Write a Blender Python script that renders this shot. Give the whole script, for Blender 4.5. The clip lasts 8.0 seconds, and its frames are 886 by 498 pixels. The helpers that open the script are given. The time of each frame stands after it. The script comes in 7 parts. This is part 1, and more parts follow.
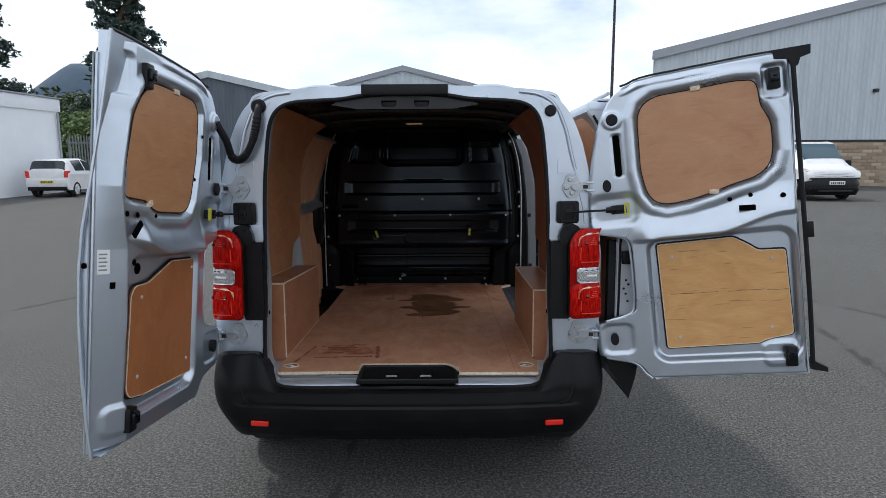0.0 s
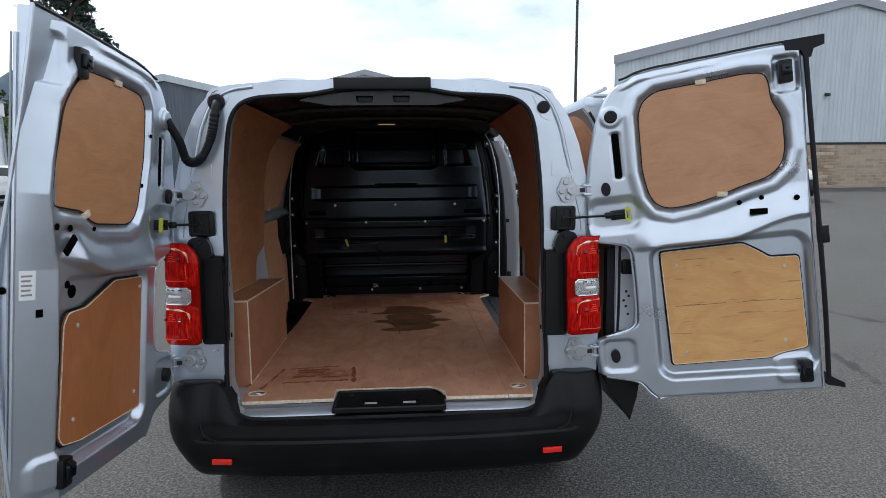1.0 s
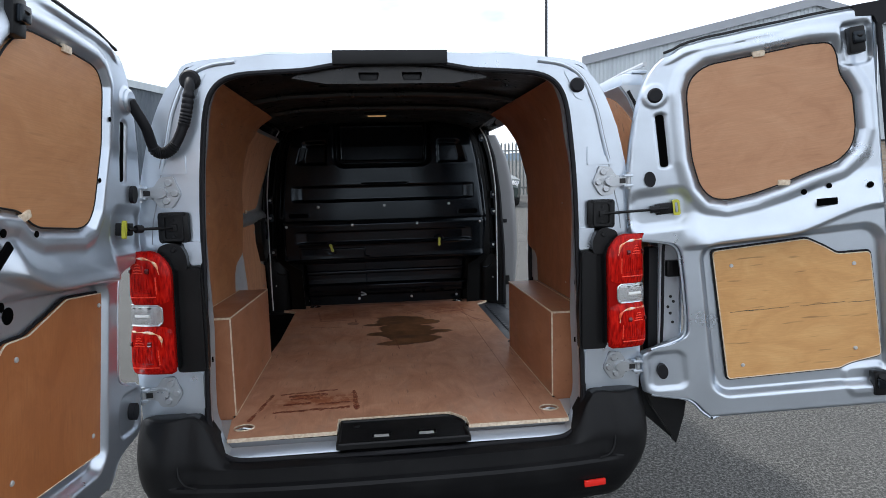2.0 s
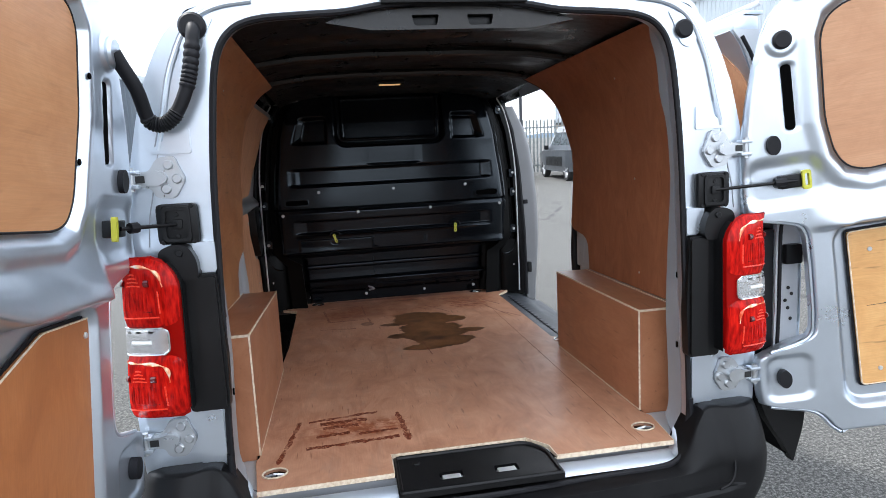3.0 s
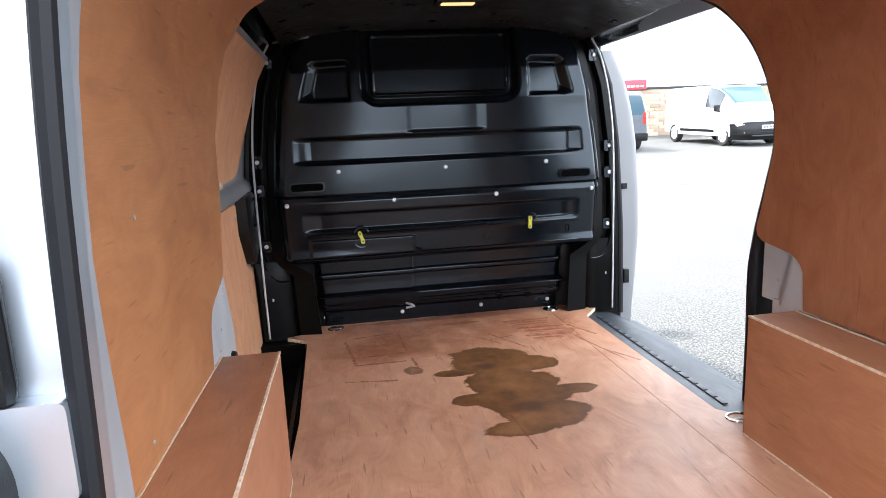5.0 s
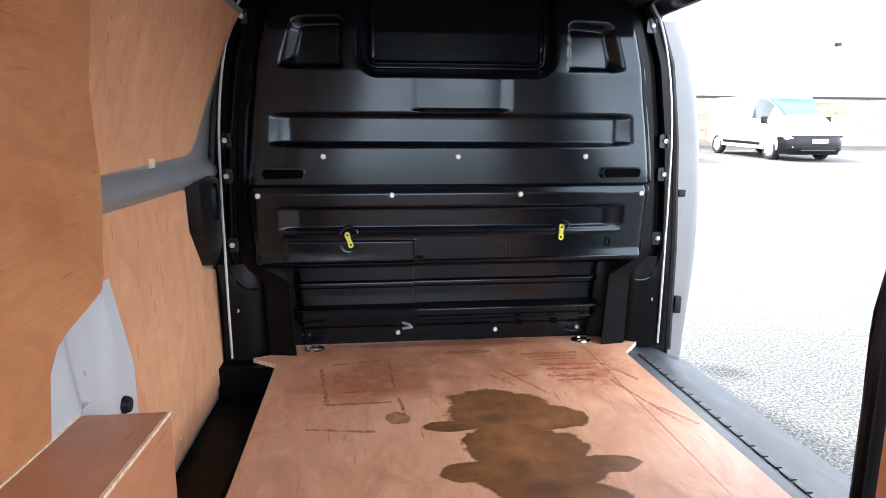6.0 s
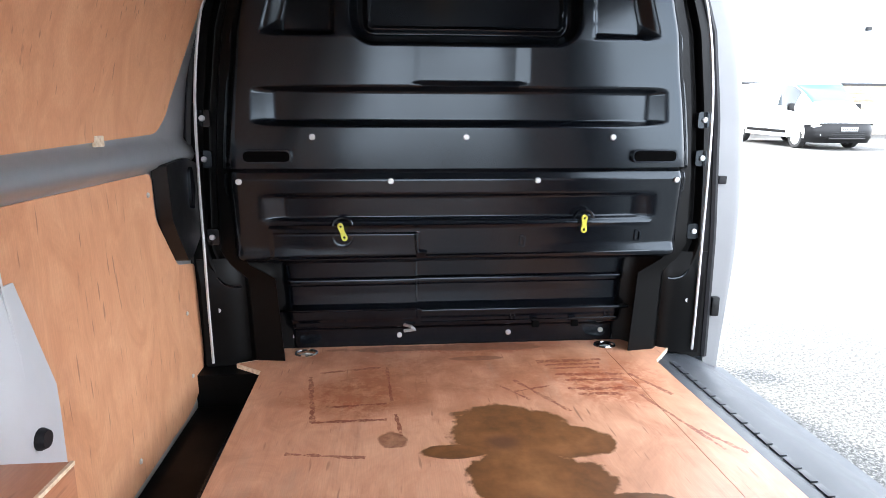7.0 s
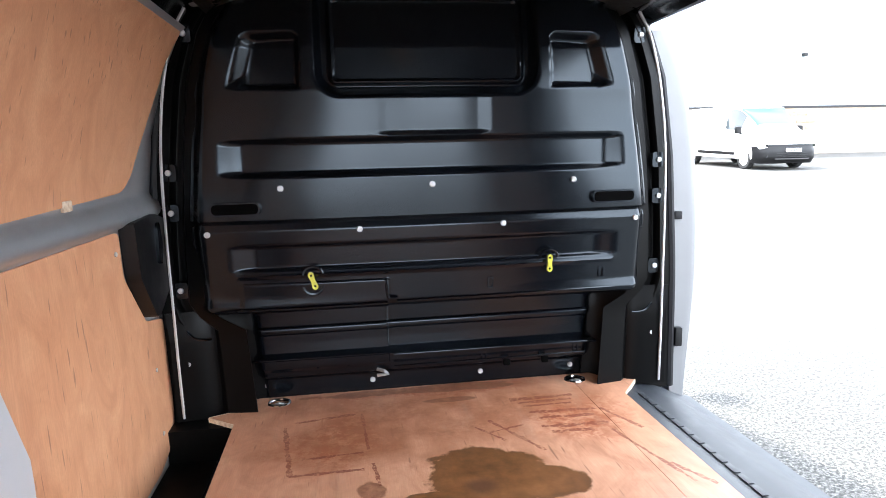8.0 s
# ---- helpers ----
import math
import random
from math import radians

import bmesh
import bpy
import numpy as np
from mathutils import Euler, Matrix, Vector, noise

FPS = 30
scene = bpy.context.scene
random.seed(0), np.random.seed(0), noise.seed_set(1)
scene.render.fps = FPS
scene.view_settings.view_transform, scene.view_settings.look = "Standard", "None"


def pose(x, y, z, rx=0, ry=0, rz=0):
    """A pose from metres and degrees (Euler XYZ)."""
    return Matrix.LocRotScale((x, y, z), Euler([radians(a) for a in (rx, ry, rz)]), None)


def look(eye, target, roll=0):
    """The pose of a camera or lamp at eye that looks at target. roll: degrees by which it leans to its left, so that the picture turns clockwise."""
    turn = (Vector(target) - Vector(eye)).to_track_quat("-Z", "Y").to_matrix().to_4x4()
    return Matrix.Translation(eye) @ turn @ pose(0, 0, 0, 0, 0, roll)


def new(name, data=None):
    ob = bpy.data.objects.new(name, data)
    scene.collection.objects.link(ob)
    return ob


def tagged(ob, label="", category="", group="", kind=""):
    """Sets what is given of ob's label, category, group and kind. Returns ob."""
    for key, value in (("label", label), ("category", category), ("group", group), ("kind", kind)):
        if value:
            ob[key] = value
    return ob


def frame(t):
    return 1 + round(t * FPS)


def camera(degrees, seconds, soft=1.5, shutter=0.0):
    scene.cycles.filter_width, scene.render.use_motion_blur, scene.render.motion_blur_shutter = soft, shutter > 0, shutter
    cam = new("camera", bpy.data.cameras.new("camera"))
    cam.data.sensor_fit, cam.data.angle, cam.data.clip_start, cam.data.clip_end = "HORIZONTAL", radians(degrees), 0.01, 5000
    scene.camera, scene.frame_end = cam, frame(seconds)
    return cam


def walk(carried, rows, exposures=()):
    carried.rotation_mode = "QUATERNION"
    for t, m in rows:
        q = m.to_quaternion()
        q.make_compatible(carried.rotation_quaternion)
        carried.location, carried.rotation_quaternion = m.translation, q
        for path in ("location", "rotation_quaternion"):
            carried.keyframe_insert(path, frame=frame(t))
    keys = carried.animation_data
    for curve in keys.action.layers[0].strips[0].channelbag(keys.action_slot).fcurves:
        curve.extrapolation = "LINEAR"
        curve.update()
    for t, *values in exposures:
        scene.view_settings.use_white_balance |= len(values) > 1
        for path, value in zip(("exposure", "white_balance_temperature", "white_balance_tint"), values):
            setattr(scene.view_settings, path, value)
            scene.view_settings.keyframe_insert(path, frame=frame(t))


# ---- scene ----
cam = camera(71.4, 8.0, soft=0.6)
PATH = [
    (0, (0.174, -2.866, 1.533), (0.171, -0.88, 1.293), -0.3),
    (0.5, (0.164, -2.779, 1.532), (0.195, -0.796, 1.273), 0.0),
    (1, (0.09, -2.579, 1.528), (0.204, -0.596, 1.302), -0.7),
    (1.2, (0.037, -2.488, 1.535), (0.211, -0.508, 1.316), -1.0),
    (2.3, (-0.119, -2.054, 1.477), (0.115, -0.08, 1.261), -1.9),
    (2.5, (-0.164, -1.949, 1.487), (0.09, 0.017, 1.226), -2.4),
    (3, (-0.336, -1.682, 1.477), (-0.018, 0.273, 1.2), -3.0),
    (3.5, (-0.476, -1.416, 1.466), (-0.07, 0.507, 1.098), -1.3),
    (4, (-0.477, -1.085, 1.465), (-0.075, 0.843, 1.115), -2.4),
    (4.5, (-0.453, -0.778, 1.48), (-0.044, 1.131, 1.049), -4.0),
    (4.7, (-0.462, -0.654, 1.497), (-0.108, 1.277, 1.117), -4.0),
    (5.8, (-0.354, -0.04, 1.416), (-0.079, 1.905, 1.043), 0.0),
    (6, (-0.297, 0.055, 1.417), (-0.072, 2.007, 1.046), 0.2),
    (6.5, (-0.236, 0.223, 1.388), (-0.066, 2.182, 1.02), 0.9),
    (7, (-0.235, 0.312, 1.382), (-0.063, 2.263, 0.976), 0.2),
    (7.5, (-0.248, 0.323, 1.391), (-0.039, 2.268, 0.979), 0.2),
    (8, (-0.252, 0.289, 1.437), (0.036, 2.243, 1.121), -1.4),
]
# ---- the van stands nose-down on its springs: van space to world ----
VAN = pose(0, 0, 0, -2.0, 0, 0)
EXPOSURES = [(0.0, -0.12), (0.5, -0.12), (1.0, 0.02), (2.5, 0.65), (3.5, 1.75), (4.5, 2.4), (6.0, 2.72), (7.0, 3.0), (7.5, 3.08), (8.0, 3.0)]
walk(cam, [(t, VAN @ look(eye, target, roll)) for t, eye, target, roll in PATH], EXPOSURES)

# ---- world, sun ----
SUN_TO = Vector((-0.44, 0.36, 0.82)).normalized()
world = bpy.data.worlds.new("world")
scene.world = world
world.use_nodes = True
wt = world.node_tree
wt.nodes.clear()
w_out = wt.nodes.new("ShaderNodeOutputWorld")
w_bg = wt.nodes.new("ShaderNodeBackground")
w_sky = wt.nodes.new("ShaderNodeTexSky")
w_sky.sky_type = "NISHITA"
w_sky.sun_disc = False
w_sky.sun_elevation = math.asin(SUN_TO.z)
w_sky.sun_rotation = math.atan2(SUN_TO.x, SUN_TO.y)
w_sky.air_density, w_sky.dust_density = 1.0, 1.5
w_co = wt.nodes.new("ShaderNodeTexCoord")
w_map = wt.nodes.new("ShaderNodeMapping")
w_map.inputs["Scale"].default_value = (1.0, 1.0, 2.6)
w_map.inputs["Location"].default_value = (0.35, 0.2, 0.1)
w_noise = wt.nodes.new("ShaderNodeTexNoise")
w_noise.inputs["Scale"].default_value = 2.3
w_noise.inputs["Detail"].default_value = 6
w_noise.inputs["Roughness"].default_value = 0.55
w_ramp = wt.nodes.new("ShaderNodeValToRGB")
w_ramp.color_ramp.elements[0].position = 0.30
w_ramp.color_ramp.elements[1].position = 0.50
w_mix = wt.nodes.new("ShaderNodeMix")
w_mix.data_type = "RGBA"
w_mix.inputs["B"].default_value = (11.6, 12.5, 13.9, 1)
wt.links.new(w_co.outputs["Generated"], w_map.inputs["Vector"])
wt.links.new(w_map.outputs["Vector"], w_noise.inputs["Vector"])
wt.links.new(w_noise.outputs["Fac"], w_ramp.inputs["Fac"])
wt.links.new(w_ramp.outputs["Color"], w_mix.inputs["Factor"])
w_gain = wt.nodes.new("ShaderNodeVectorMath")
w_gain.operation = "SCALE"
w_gain.inputs["Scale"].default_value = 1.7
wt.links.new(w_sky.outputs["Color"], w_gain.inputs[0])
wt.links.new(w_gain.outputs["Vector"], w_mix.inputs["A"])
wt.links.new(w_mix.outputs["Result"], w_bg.inputs["Color"])
w_bg.inputs["Strength"].default_value = 0.10
wt.links.new(w_bg.outputs["Background"], w_out.inputs["Surface"])

sun = new("sun", bpy.data.lights.new("sun", "SUN"))
sun.data.energy, sun.data.angle, sun.data.color = 2.1, radians(4.0), (1.0, 0.985, 0.96)
sun.matrix_world = look(SUN_TO * 50, (0, 0, 0))


# ---- materials ----
class Mat:
    """A node material with a principled shader and object-space textures in metres."""

    def __init__(self, name, base, rough=0.5, metal=0.0, coat=0.0, spec=0.5):
        self.m = bpy.data.materials.new(name)
        self.m.use_nodes = True
        self.t = self.m.node_tree
        self.p = self.t.nodes["Principled BSDF"]
        self.p.inputs["Base Color"].default_value = (*base, 1)
        self.p.inputs["Roughness"].default_value = rough
        self.p.inputs["Metallic"].default_value = metal
        self.p.inputs["Coat Weight"].default_value = coat
        self.p.inputs["Coat Roughness"].default_value = 0.06
        self.p.inputs["Specular IOR Level"].default_value = spec
        self.co = self.t.nodes.new("ShaderNodeTexCoord").outputs["Object"]

    def node(self, kind):
        return self.t.nodes.new(kind)

    def link(self, a, b):
        self.t.links.new(a, b)

    def mapped(self, scale=(1, 1, 1), loc=(0, 0, 0), rot=(0, 0, 0)):
        n = self.node("ShaderNodeMapping")
        n.inputs["Scale"].default_value = scale
        n.inputs["Location"].default_value = loc
        n.inputs["Rotation"].default_value = rot
        self.link(self.co, n.inputs["Vector"])
        return n.outputs["Vector"]

    def noise(self, scale, detail=3, rough=0.5, vec=None, distort=0.0):
        n = self.node("ShaderNodeTexNoise")
        n.inputs["Scale"].default_value = scale
        n.inputs["Detail"].default_value = detail
        n.inputs["Roughness"].default_value = rough
        n.inputs["Distortion"].default_value = distort
        self.link(self.co if vec is None else vec, n.inputs["Vector"])
        return n.outputs["Fac"]

    def voronoi(self, scale, vec=None, feature="F1", out="Distance"):
        n = self.node("ShaderNodeTexVoronoi")
        n.feature = feature
        n.inputs["Scale"].default_value = scale
        self.link(self.co if vec is None else vec, n.inputs["Vector"])
        return n.outputs[out]

    def ramp(self, fac, stops):
        n = self.node("ShaderNodeValToRGB")
        e = n.color_ramp.elements
        while len(e) < len(stops):
            e.new(0.5)
        for k, (pos, c) in enumerate(stops):
            e[k].position = pos
            e[k].color = (*c, 1) if isinstance(c, tuple) else (c, c, c, 1)
        self.link(fac, n.inputs["Fac"])
        return n.outputs["Color"]

    def mix(self, fac, a, b, mode="MIX"):
        n = self.node("ShaderNodeMix")
        n.data_type = "RGBA"
        n.blend_type = mode
        for key, v in (("Factor", fac), ("A", a), ("B", b)):
            if isinstance(v, (int, float)):
                n.inputs[key].default_value = v
            elif isinstance(v, tuple):
                n.inputs[key].default_value = (*v, 1)
            else:
                self.link(v, n.inputs[key])
        return n.outputs["Result"]

    def calc(self, op, a, b=0.0, c=0.0):
        n = self.node("ShaderNodeMath")
        n.operation = op
        for k, v in enumerate((a, b, c)):
            if isinstance(v, (int, float)):
                n.inputs[k].default_value = v
            else:
                self.link(v, n.inputs[k])
        return n.outputs[0]

    def xyz(self, vec=None):
        n = self.node("ShaderNodeSeparateXYZ")
        self.link(self.co if vec is None else vec, n.inputs[0])
        return n.outputs

    def random(self):
        return self.node("ShaderNodeObjectInfo").outputs["Random"]

    def base(self, c):
        self.link(c, self.p.inputs["Base Color"])
        return self

    def rough(self, c):
        self.link(c, self.p.inputs["Roughness"])
        return self

    def bump(self, h, strength=0.3, dist=0.002):
        n = self.node("ShaderNodeBump")
        n.inputs["Strength"].default_value = strength
        n.inputs["Distance"].default_value = dist
        self.link(h, n.inputs["Height"])
        self.link(n.outputs["Normal"], self.p.inputs["Normal"])
        return self


def paint_mat(name, base, metal=0.6, rough=0.3, coat=0.5, dust=(0.45, 0.44, 0.42)):
    """Car paint: fine flake, a film of dust and faint orange peel."""
    m = Mat(name, base, rough, metal, coat)
    flake = m.noise(900, 1)
    film = m.noise(5, 5, 0.62)
    c = m.mix(m.ramp(flake, [(0.35, 0.0), (0.7, 0.25)]), base, tuple(min(1, v * 1.15) for v in base))
    m.base(m.mix(m.ramp(film, [(0.45, 0.0), (0.85, 0.28)]), c, dust))
    m.rough(m.ramp(film, [(0.3, rough), (0.8, min(1, rough + 0.18))]))
    return m.bump(m.noise(140, 2), 0.03, 0.001)


def plastic_mat(name, base, rough=0.5, grain=420, dust=0.3):
    """Moulded plastic with a fine grain and greyish scuffs."""
    m = Mat(name, base, rough)
    scuff = m.noise(7, 6, 0.65)
    m.base(m.mix(m.ramp(scuff, [(0.5, 0.0), (0.85, dust)]), base, (0.12, 0.12, 0.115)))
    m.rough(m.ramp(scuff, [(0.3, max(0.05, rough - 0.08)), (0.8, rough + 0.15)]))
    return m.bump(m.noise(grain, 2), 0.25, 0.0008)


def ply_mat(name, dark, mid, light, axis, rough=0.5, fleck=0.5, cloudy=False):
    """Hardwood-faced plywood, the grain running along the named axis, with pores, patches and scuffs."""
    m = Mat(name, mid, rough)
    stretch = {"x": (2.2, 26, 26), "y": (26, 2.2, 26), "z": (26, 26, 2.2)}[axis]
    pores = {"x": (14, 420, 420), "y": (420, 14, 420), "z": (420, 420, 14)}[axis]
    flecks = {"x": (9, 90, 90), "y": (90, 9, 90), "z": (90, 90, 9)}[axis]
    if cloudy:
        stretch = {"x": (5, 9, 9), "y": (9, 5, 9), "z": (9, 9, 5)}[axis]
    grain = m.noise(1.0, 7, 0.66, m.mapped(stretch), 1.2 if cloudy else 0.6)
    fine = m.noise(1.0, 2, 0.5, m.mapped(pores))
    spots = m.noise(1.0, 1, 0.4, m.mapped(flecks))
    blot = m.noise(3.1, 4, 0.55)
    c = m.ramp(grain, [(0.28, dark), (0.5, mid), (0.74, light)])
    c = m.mix(m.ramp(fine, [(0.42, 0.24), (0.6, 0.0)]), c, tuple(v * 0.66 for v in mid))
    c = m.mix(m.ramp(spots, [(0.24, fleck), (0.31, 0.0)]), c, tuple(v * 0.42 for v in dark))
    c = m.mix(m.ramp(blot, [(0.35, 0.0), (0.8, 0.4)]), c, light)
    m.rough(m.ramp(blot, [(0.3, rough - 0.06), (0.75, rough + 0.12)]))
    m.bump(fine, 0.12, 0.0006)
    m.colour = c
    m.base(c)
    return m


SILVER = paint_mat("silver_paint", (0.58, 0.635, 0.70), 0.85, 0.26, 0.4, (0.38, 0.395, 0.415))
SILVER_IN = paint_mat("silver_primer_paint", (0.52, 0.54, 0.565), 0.35, 0.42, 0.15)
# darker copy of the body silver: the jamb's shade is in its colour
JAMB_SHADED = paint_mat("unpolished_silver_paint", (0.20, 0.202, 0.208), 0.3, 0.42, 0.1, (0.17, 0.17, 0.175))
# darker silver copies for the shut door's inner panel and the tail opening's reveal
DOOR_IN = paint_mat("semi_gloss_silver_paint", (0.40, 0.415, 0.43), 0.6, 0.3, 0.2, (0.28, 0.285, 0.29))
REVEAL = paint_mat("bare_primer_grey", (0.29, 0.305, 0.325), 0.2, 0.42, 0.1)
BLACK_METAL = Mat("satin_black_paint", (0.004, 0.0045, 0.0055), 0.28, spec=0.42)
_f = BLACK_METAL.noise(4.5, 6, 0.6)
BLACK_METAL.rough(BLACK_METAL.ramp(_f, [(0.3, 0.16), (0.75, 0.25)]))
BLACK_METAL.base(BLACK_METAL.mix(BLACK_METAL.ramp(_f, [(0.5, 0.0), (0.9, 0.4)]), (0.0028, 0.0036, 0.0052), (0.0055, 0.006, 0.007)))
BLACK_METAL.p.inputs["Specular Tint"].default_value = (0.80, 0.91, 1.0, 1)
BLACK_METAL.bump(BLACK_METAL.noise(160, 2), 0.02, 0.001)
MATTE_BLACK = Mat("matte_black_paint", (0.0012, 0.0012, 0.0013), 0.40, spec=0.12)
MATTE_BLACK.rough(MATTE_BLACK.ramp(MATTE_BLACK.noise(8, 5, 0.6), [(0.3, 0.34), (0.75, 0.55)]))
ROOF_IN = Mat("dark_roof_lining", (0.03, 0.026, 0.024), 0.42, spec=0.4)
_f = ROOF_IN.noise(9, 5, 0.7)
ROOF_IN.base(ROOF_IN.ramp(_f, [(0.3, (0.008, 0.0075, 0.0075)), (0.75, (0.026, 0.023, 0.021))])).bump(ROOF_IN.noise(14, 3), 0.5, 0.006)
ROOF_IN.rough(ROOF_IN.ramp(_f, [(0.3, 0.22), (0.75, 0.5)]))
BUMPER = plastic_mat("black_bumper_plastic", (0.005, 0.005, 0.0056), 0.45, dust=0.06)
BUMPER.p.inputs["Specular IOR Level"].default_value = 0.2
PLASTIC = plastic_mat("black_plastic", (0.0045, 0.0045, 0.005), 0.4, dust=0.04)
PLASTIC.p.inputs["Specular IOR Level"].default_value = 0.28
RUBBER = plastic_mat("black_rubber", (0.006, 0.006, 0.008), 0.55, 250, 0.05)
RUBBER.p.inputs["Specular IOR Level"].default_value = 0.28
TREAD = plastic_mat("grey_blue_step_plastic", (0.024, 0.028, 0.034), 0.5)
STEEL = Mat("zinc_plated_steel", (0.50, 0.52, 0.54), 0.34, 0.9)
STEEL.rough(STEEL.ramp(STEEL.noise(60, 3), [(0.3, 0.25), (0.7, 0.5)]))
BOLT_M = Mat("bolt_head_steel", (0.52, 0.52, 0.52), 0.4, 0.4)
YELLOW = Mat("yellow_plastic", (0.52, 0.50, 0.05), 0.42)
EDGE = Mat("raw_plywood_edge", (0.68, 0.55, 0.40), 0.7)
EDGE.base(EDGE.ramp(EDGE.noise(90, 3), [(0.3, (0.52, 0.38, 0.26)), (0.65, (0.74, 0.63, 0.48))]))
PLY_WALL = ply_mat("reddish_plywood", (0.245, 0.078, 0.034), (0.335, 0.122, 0.056), (0.42, 0.175, 0.086), "z", 0.40, 0.4, True)
# brighter lining copy: side-door light on the left wall, put into the colour
PLY_WALL_LIT = ply_mat("orange_red_plywood", (0.30, 0.105, 0.040), (0.42, 0.168, 0.066), (0.51, 0.235, 0.10), "y", 0.40, 0.55, True)
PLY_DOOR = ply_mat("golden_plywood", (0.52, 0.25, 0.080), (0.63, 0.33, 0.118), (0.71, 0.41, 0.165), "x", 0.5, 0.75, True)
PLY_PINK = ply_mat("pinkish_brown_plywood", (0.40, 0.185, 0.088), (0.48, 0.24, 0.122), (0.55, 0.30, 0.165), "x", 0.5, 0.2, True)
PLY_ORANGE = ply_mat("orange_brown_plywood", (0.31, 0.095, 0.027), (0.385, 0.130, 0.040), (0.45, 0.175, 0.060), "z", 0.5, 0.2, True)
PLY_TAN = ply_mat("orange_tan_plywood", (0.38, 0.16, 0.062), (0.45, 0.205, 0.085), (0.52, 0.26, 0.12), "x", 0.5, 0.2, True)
PLY_SLIDE = ply_mat("pale_red_plywood", (0.46, 0.20, 0.098), (0.58, 0.278, 0.148), (0.68, 0.365, 0.205), "z", 0.45, 0.8, True)
PLY_BOX = ply_mat("brown_plywood", (0.29, 0.108, 0.05), (0.37, 0.150, 0.073), (0.44, 0.20, 0.105), "y", 0.40, 0.5, True)
PLY_FLOOR = ply_mat("floor_plywood", (0.325, 0.140, 0.078), (0.465, 0.225, 0.133), (0.59, 0.325, 0.205), "y", 0.36, 0.6, True)


def floor_marks(m):
    """The wet-looking oil stain, rust-red pallet prints and grey scuffs on the load floor."""
    x, y, z = m.xyz()
    warp = m.calc("SUBTRACT", m.noise(6, 4, 0.5), 0.5)
    warp2 = m.calc("SUBTRACT", m.noise(26, 3, 0.6), 0.5)

    def blob(cx, cy, rx, ry, w=1.1):
        dx = m.calc("DIVIDE", m.calc("SUBTRACT", x, cx), rx)
        dy = m.calc("DIVIDE", m.calc("SUBTRACT", y, cy), ry)
        d = m.calc("SQRT", m.calc("ADD", m.calc("MULTIPLY", dx, dx), m.calc("MULTIPLY", dy, dy)))
        d = m.calc("ADD", d, m.calc("MULTIPLY", warp, w))
        return m.calc("ADD", d, m.calc("MULTIPLY", warp2, 0.42))

    # one spill in two lobes, each with a tail and a tip
    up = m.calc("MINIMUM", blob(0.055, 1.755, 0.155, 0.150, 0.9), blob(-0.075, 1.665, 0.095, 0.034, 0.8))
    up = m.calc("MINIMUM", up, blob(0.20, 1.690, 0.125, 0.075, 0.8))
    up = m.calc("MINIMUM", up, blob(0.06, 1.56, 0.135, 0.115, 0.8))
    low = m.calc("MINIMUM", blob(0.11, 1.405, 0.165, 0.125, 0.9), blob(0.275, 1.425, 0.095, 0.045, 0.8))
    low = m.calc("MINIMUM", low, blob(0.125, 1.51, 0.145, 0.105, 0.8))
    low = m.calc("MINIMUM", low, blob(-0.075, 1.42, 0.075, 0.045, 0.8))
    low = m.calc("MINIMUM", low, blob(0.145, 1.27, 0.145, 0.110, 0.9))
    low = m.calc("MINIMUM", low, blob(0.03, 1.19, 0.120, 0.050, 0.8))
    d = m.calc("MINIMUM", up, low)
    wet = m.ramp(d, [(0.92, 1.0), (1.0, 0.0)])
    rim = m.ramp(d, [(0.62, 0.0), (0.92, 0.55)])
    inner = m.ramp(m.noise(7, 4, 0.65), [(0.33, (0.085, 0.033, 0.010)), (0.52, (0.165, 0.066, 0.022)), (0.75, (0.26, 0.115, 0.045))])
    inner = m.mix(rim, inner, (0.105, 0.042, 0.014))
    core = m.calc("MINIMUM", blob(0.04, 1.70, 0.06, 0.05, 1.2), blob(0.10, 1.33, 0.07, 0.05, 1.6))
    inner = m.mix(m.ramp(core, [(0.4, 0.7), (1.1, 0.0)]), inner, (0.055, 0.021, 0.013))
    c = m.colour
    # rusty rubbed area round the pallet prints, dark drag streaks
    rub = m.calc("MINIMUM", blob(-0.36, 0.33, 0.20, 0.10, 2.0), blob(-0.33, 2.02, 0.20, 0.18, 2.0))
    rub = m.calc("MINIMUM", rub, blob(0.42, 2.05, 0.24, 0.18, 2.0))
    rub = m.calc("MINIMUM", rub, blob(0.0, 2.34, 0.50, 0.07, 2.0))
    c = m.mix(m.calc("MULTIPLY", m.ramp(rub, [(0.5, 0.95), (1.15, 0.0)]), m.ramp(m.noise(24, 5, 0.75), [(0.42, 0.0), (0.56, 1.0)])), c, (0.29, 0.085, 0.036))
    # reddish-brown mottling that also paints the floor's shade towards the bulkhead
    far_end = m.calc("MINIMUM", blob(-0.12, 2.16, 0.55, 0.36, 2.2), blob(0.30, 2.22, 0.30, 0.22, 2.2))
    dirt_shade = m.calc("MULTIPLY", m.ramp(far_end, [(0.35, 1.0), (1.0, 0.0)]), m.ramp(m.noise(13, 6, 0.75), [(0.32, 0.30), (0.62, 0.95)]))
    c = m.mix(dirt_shade, c, (0.25, 0.088, 0.040))
    drag = m.ramp(m.noise(1.0, 4, 0.7, m.mapped((22, 1.6, 1), (3, 1, 0))), [(0.58, 0.0), (0.74, 0.4)])
    c = m.mix(drag, c, (0.26, 0.11, 0.06))
    scuff = m.ramp(m.noise(1.0, 5, 0.7, m.mapped((9, 2.4, 1))), [(0.56, 0.0), (0.75, 0.34)])
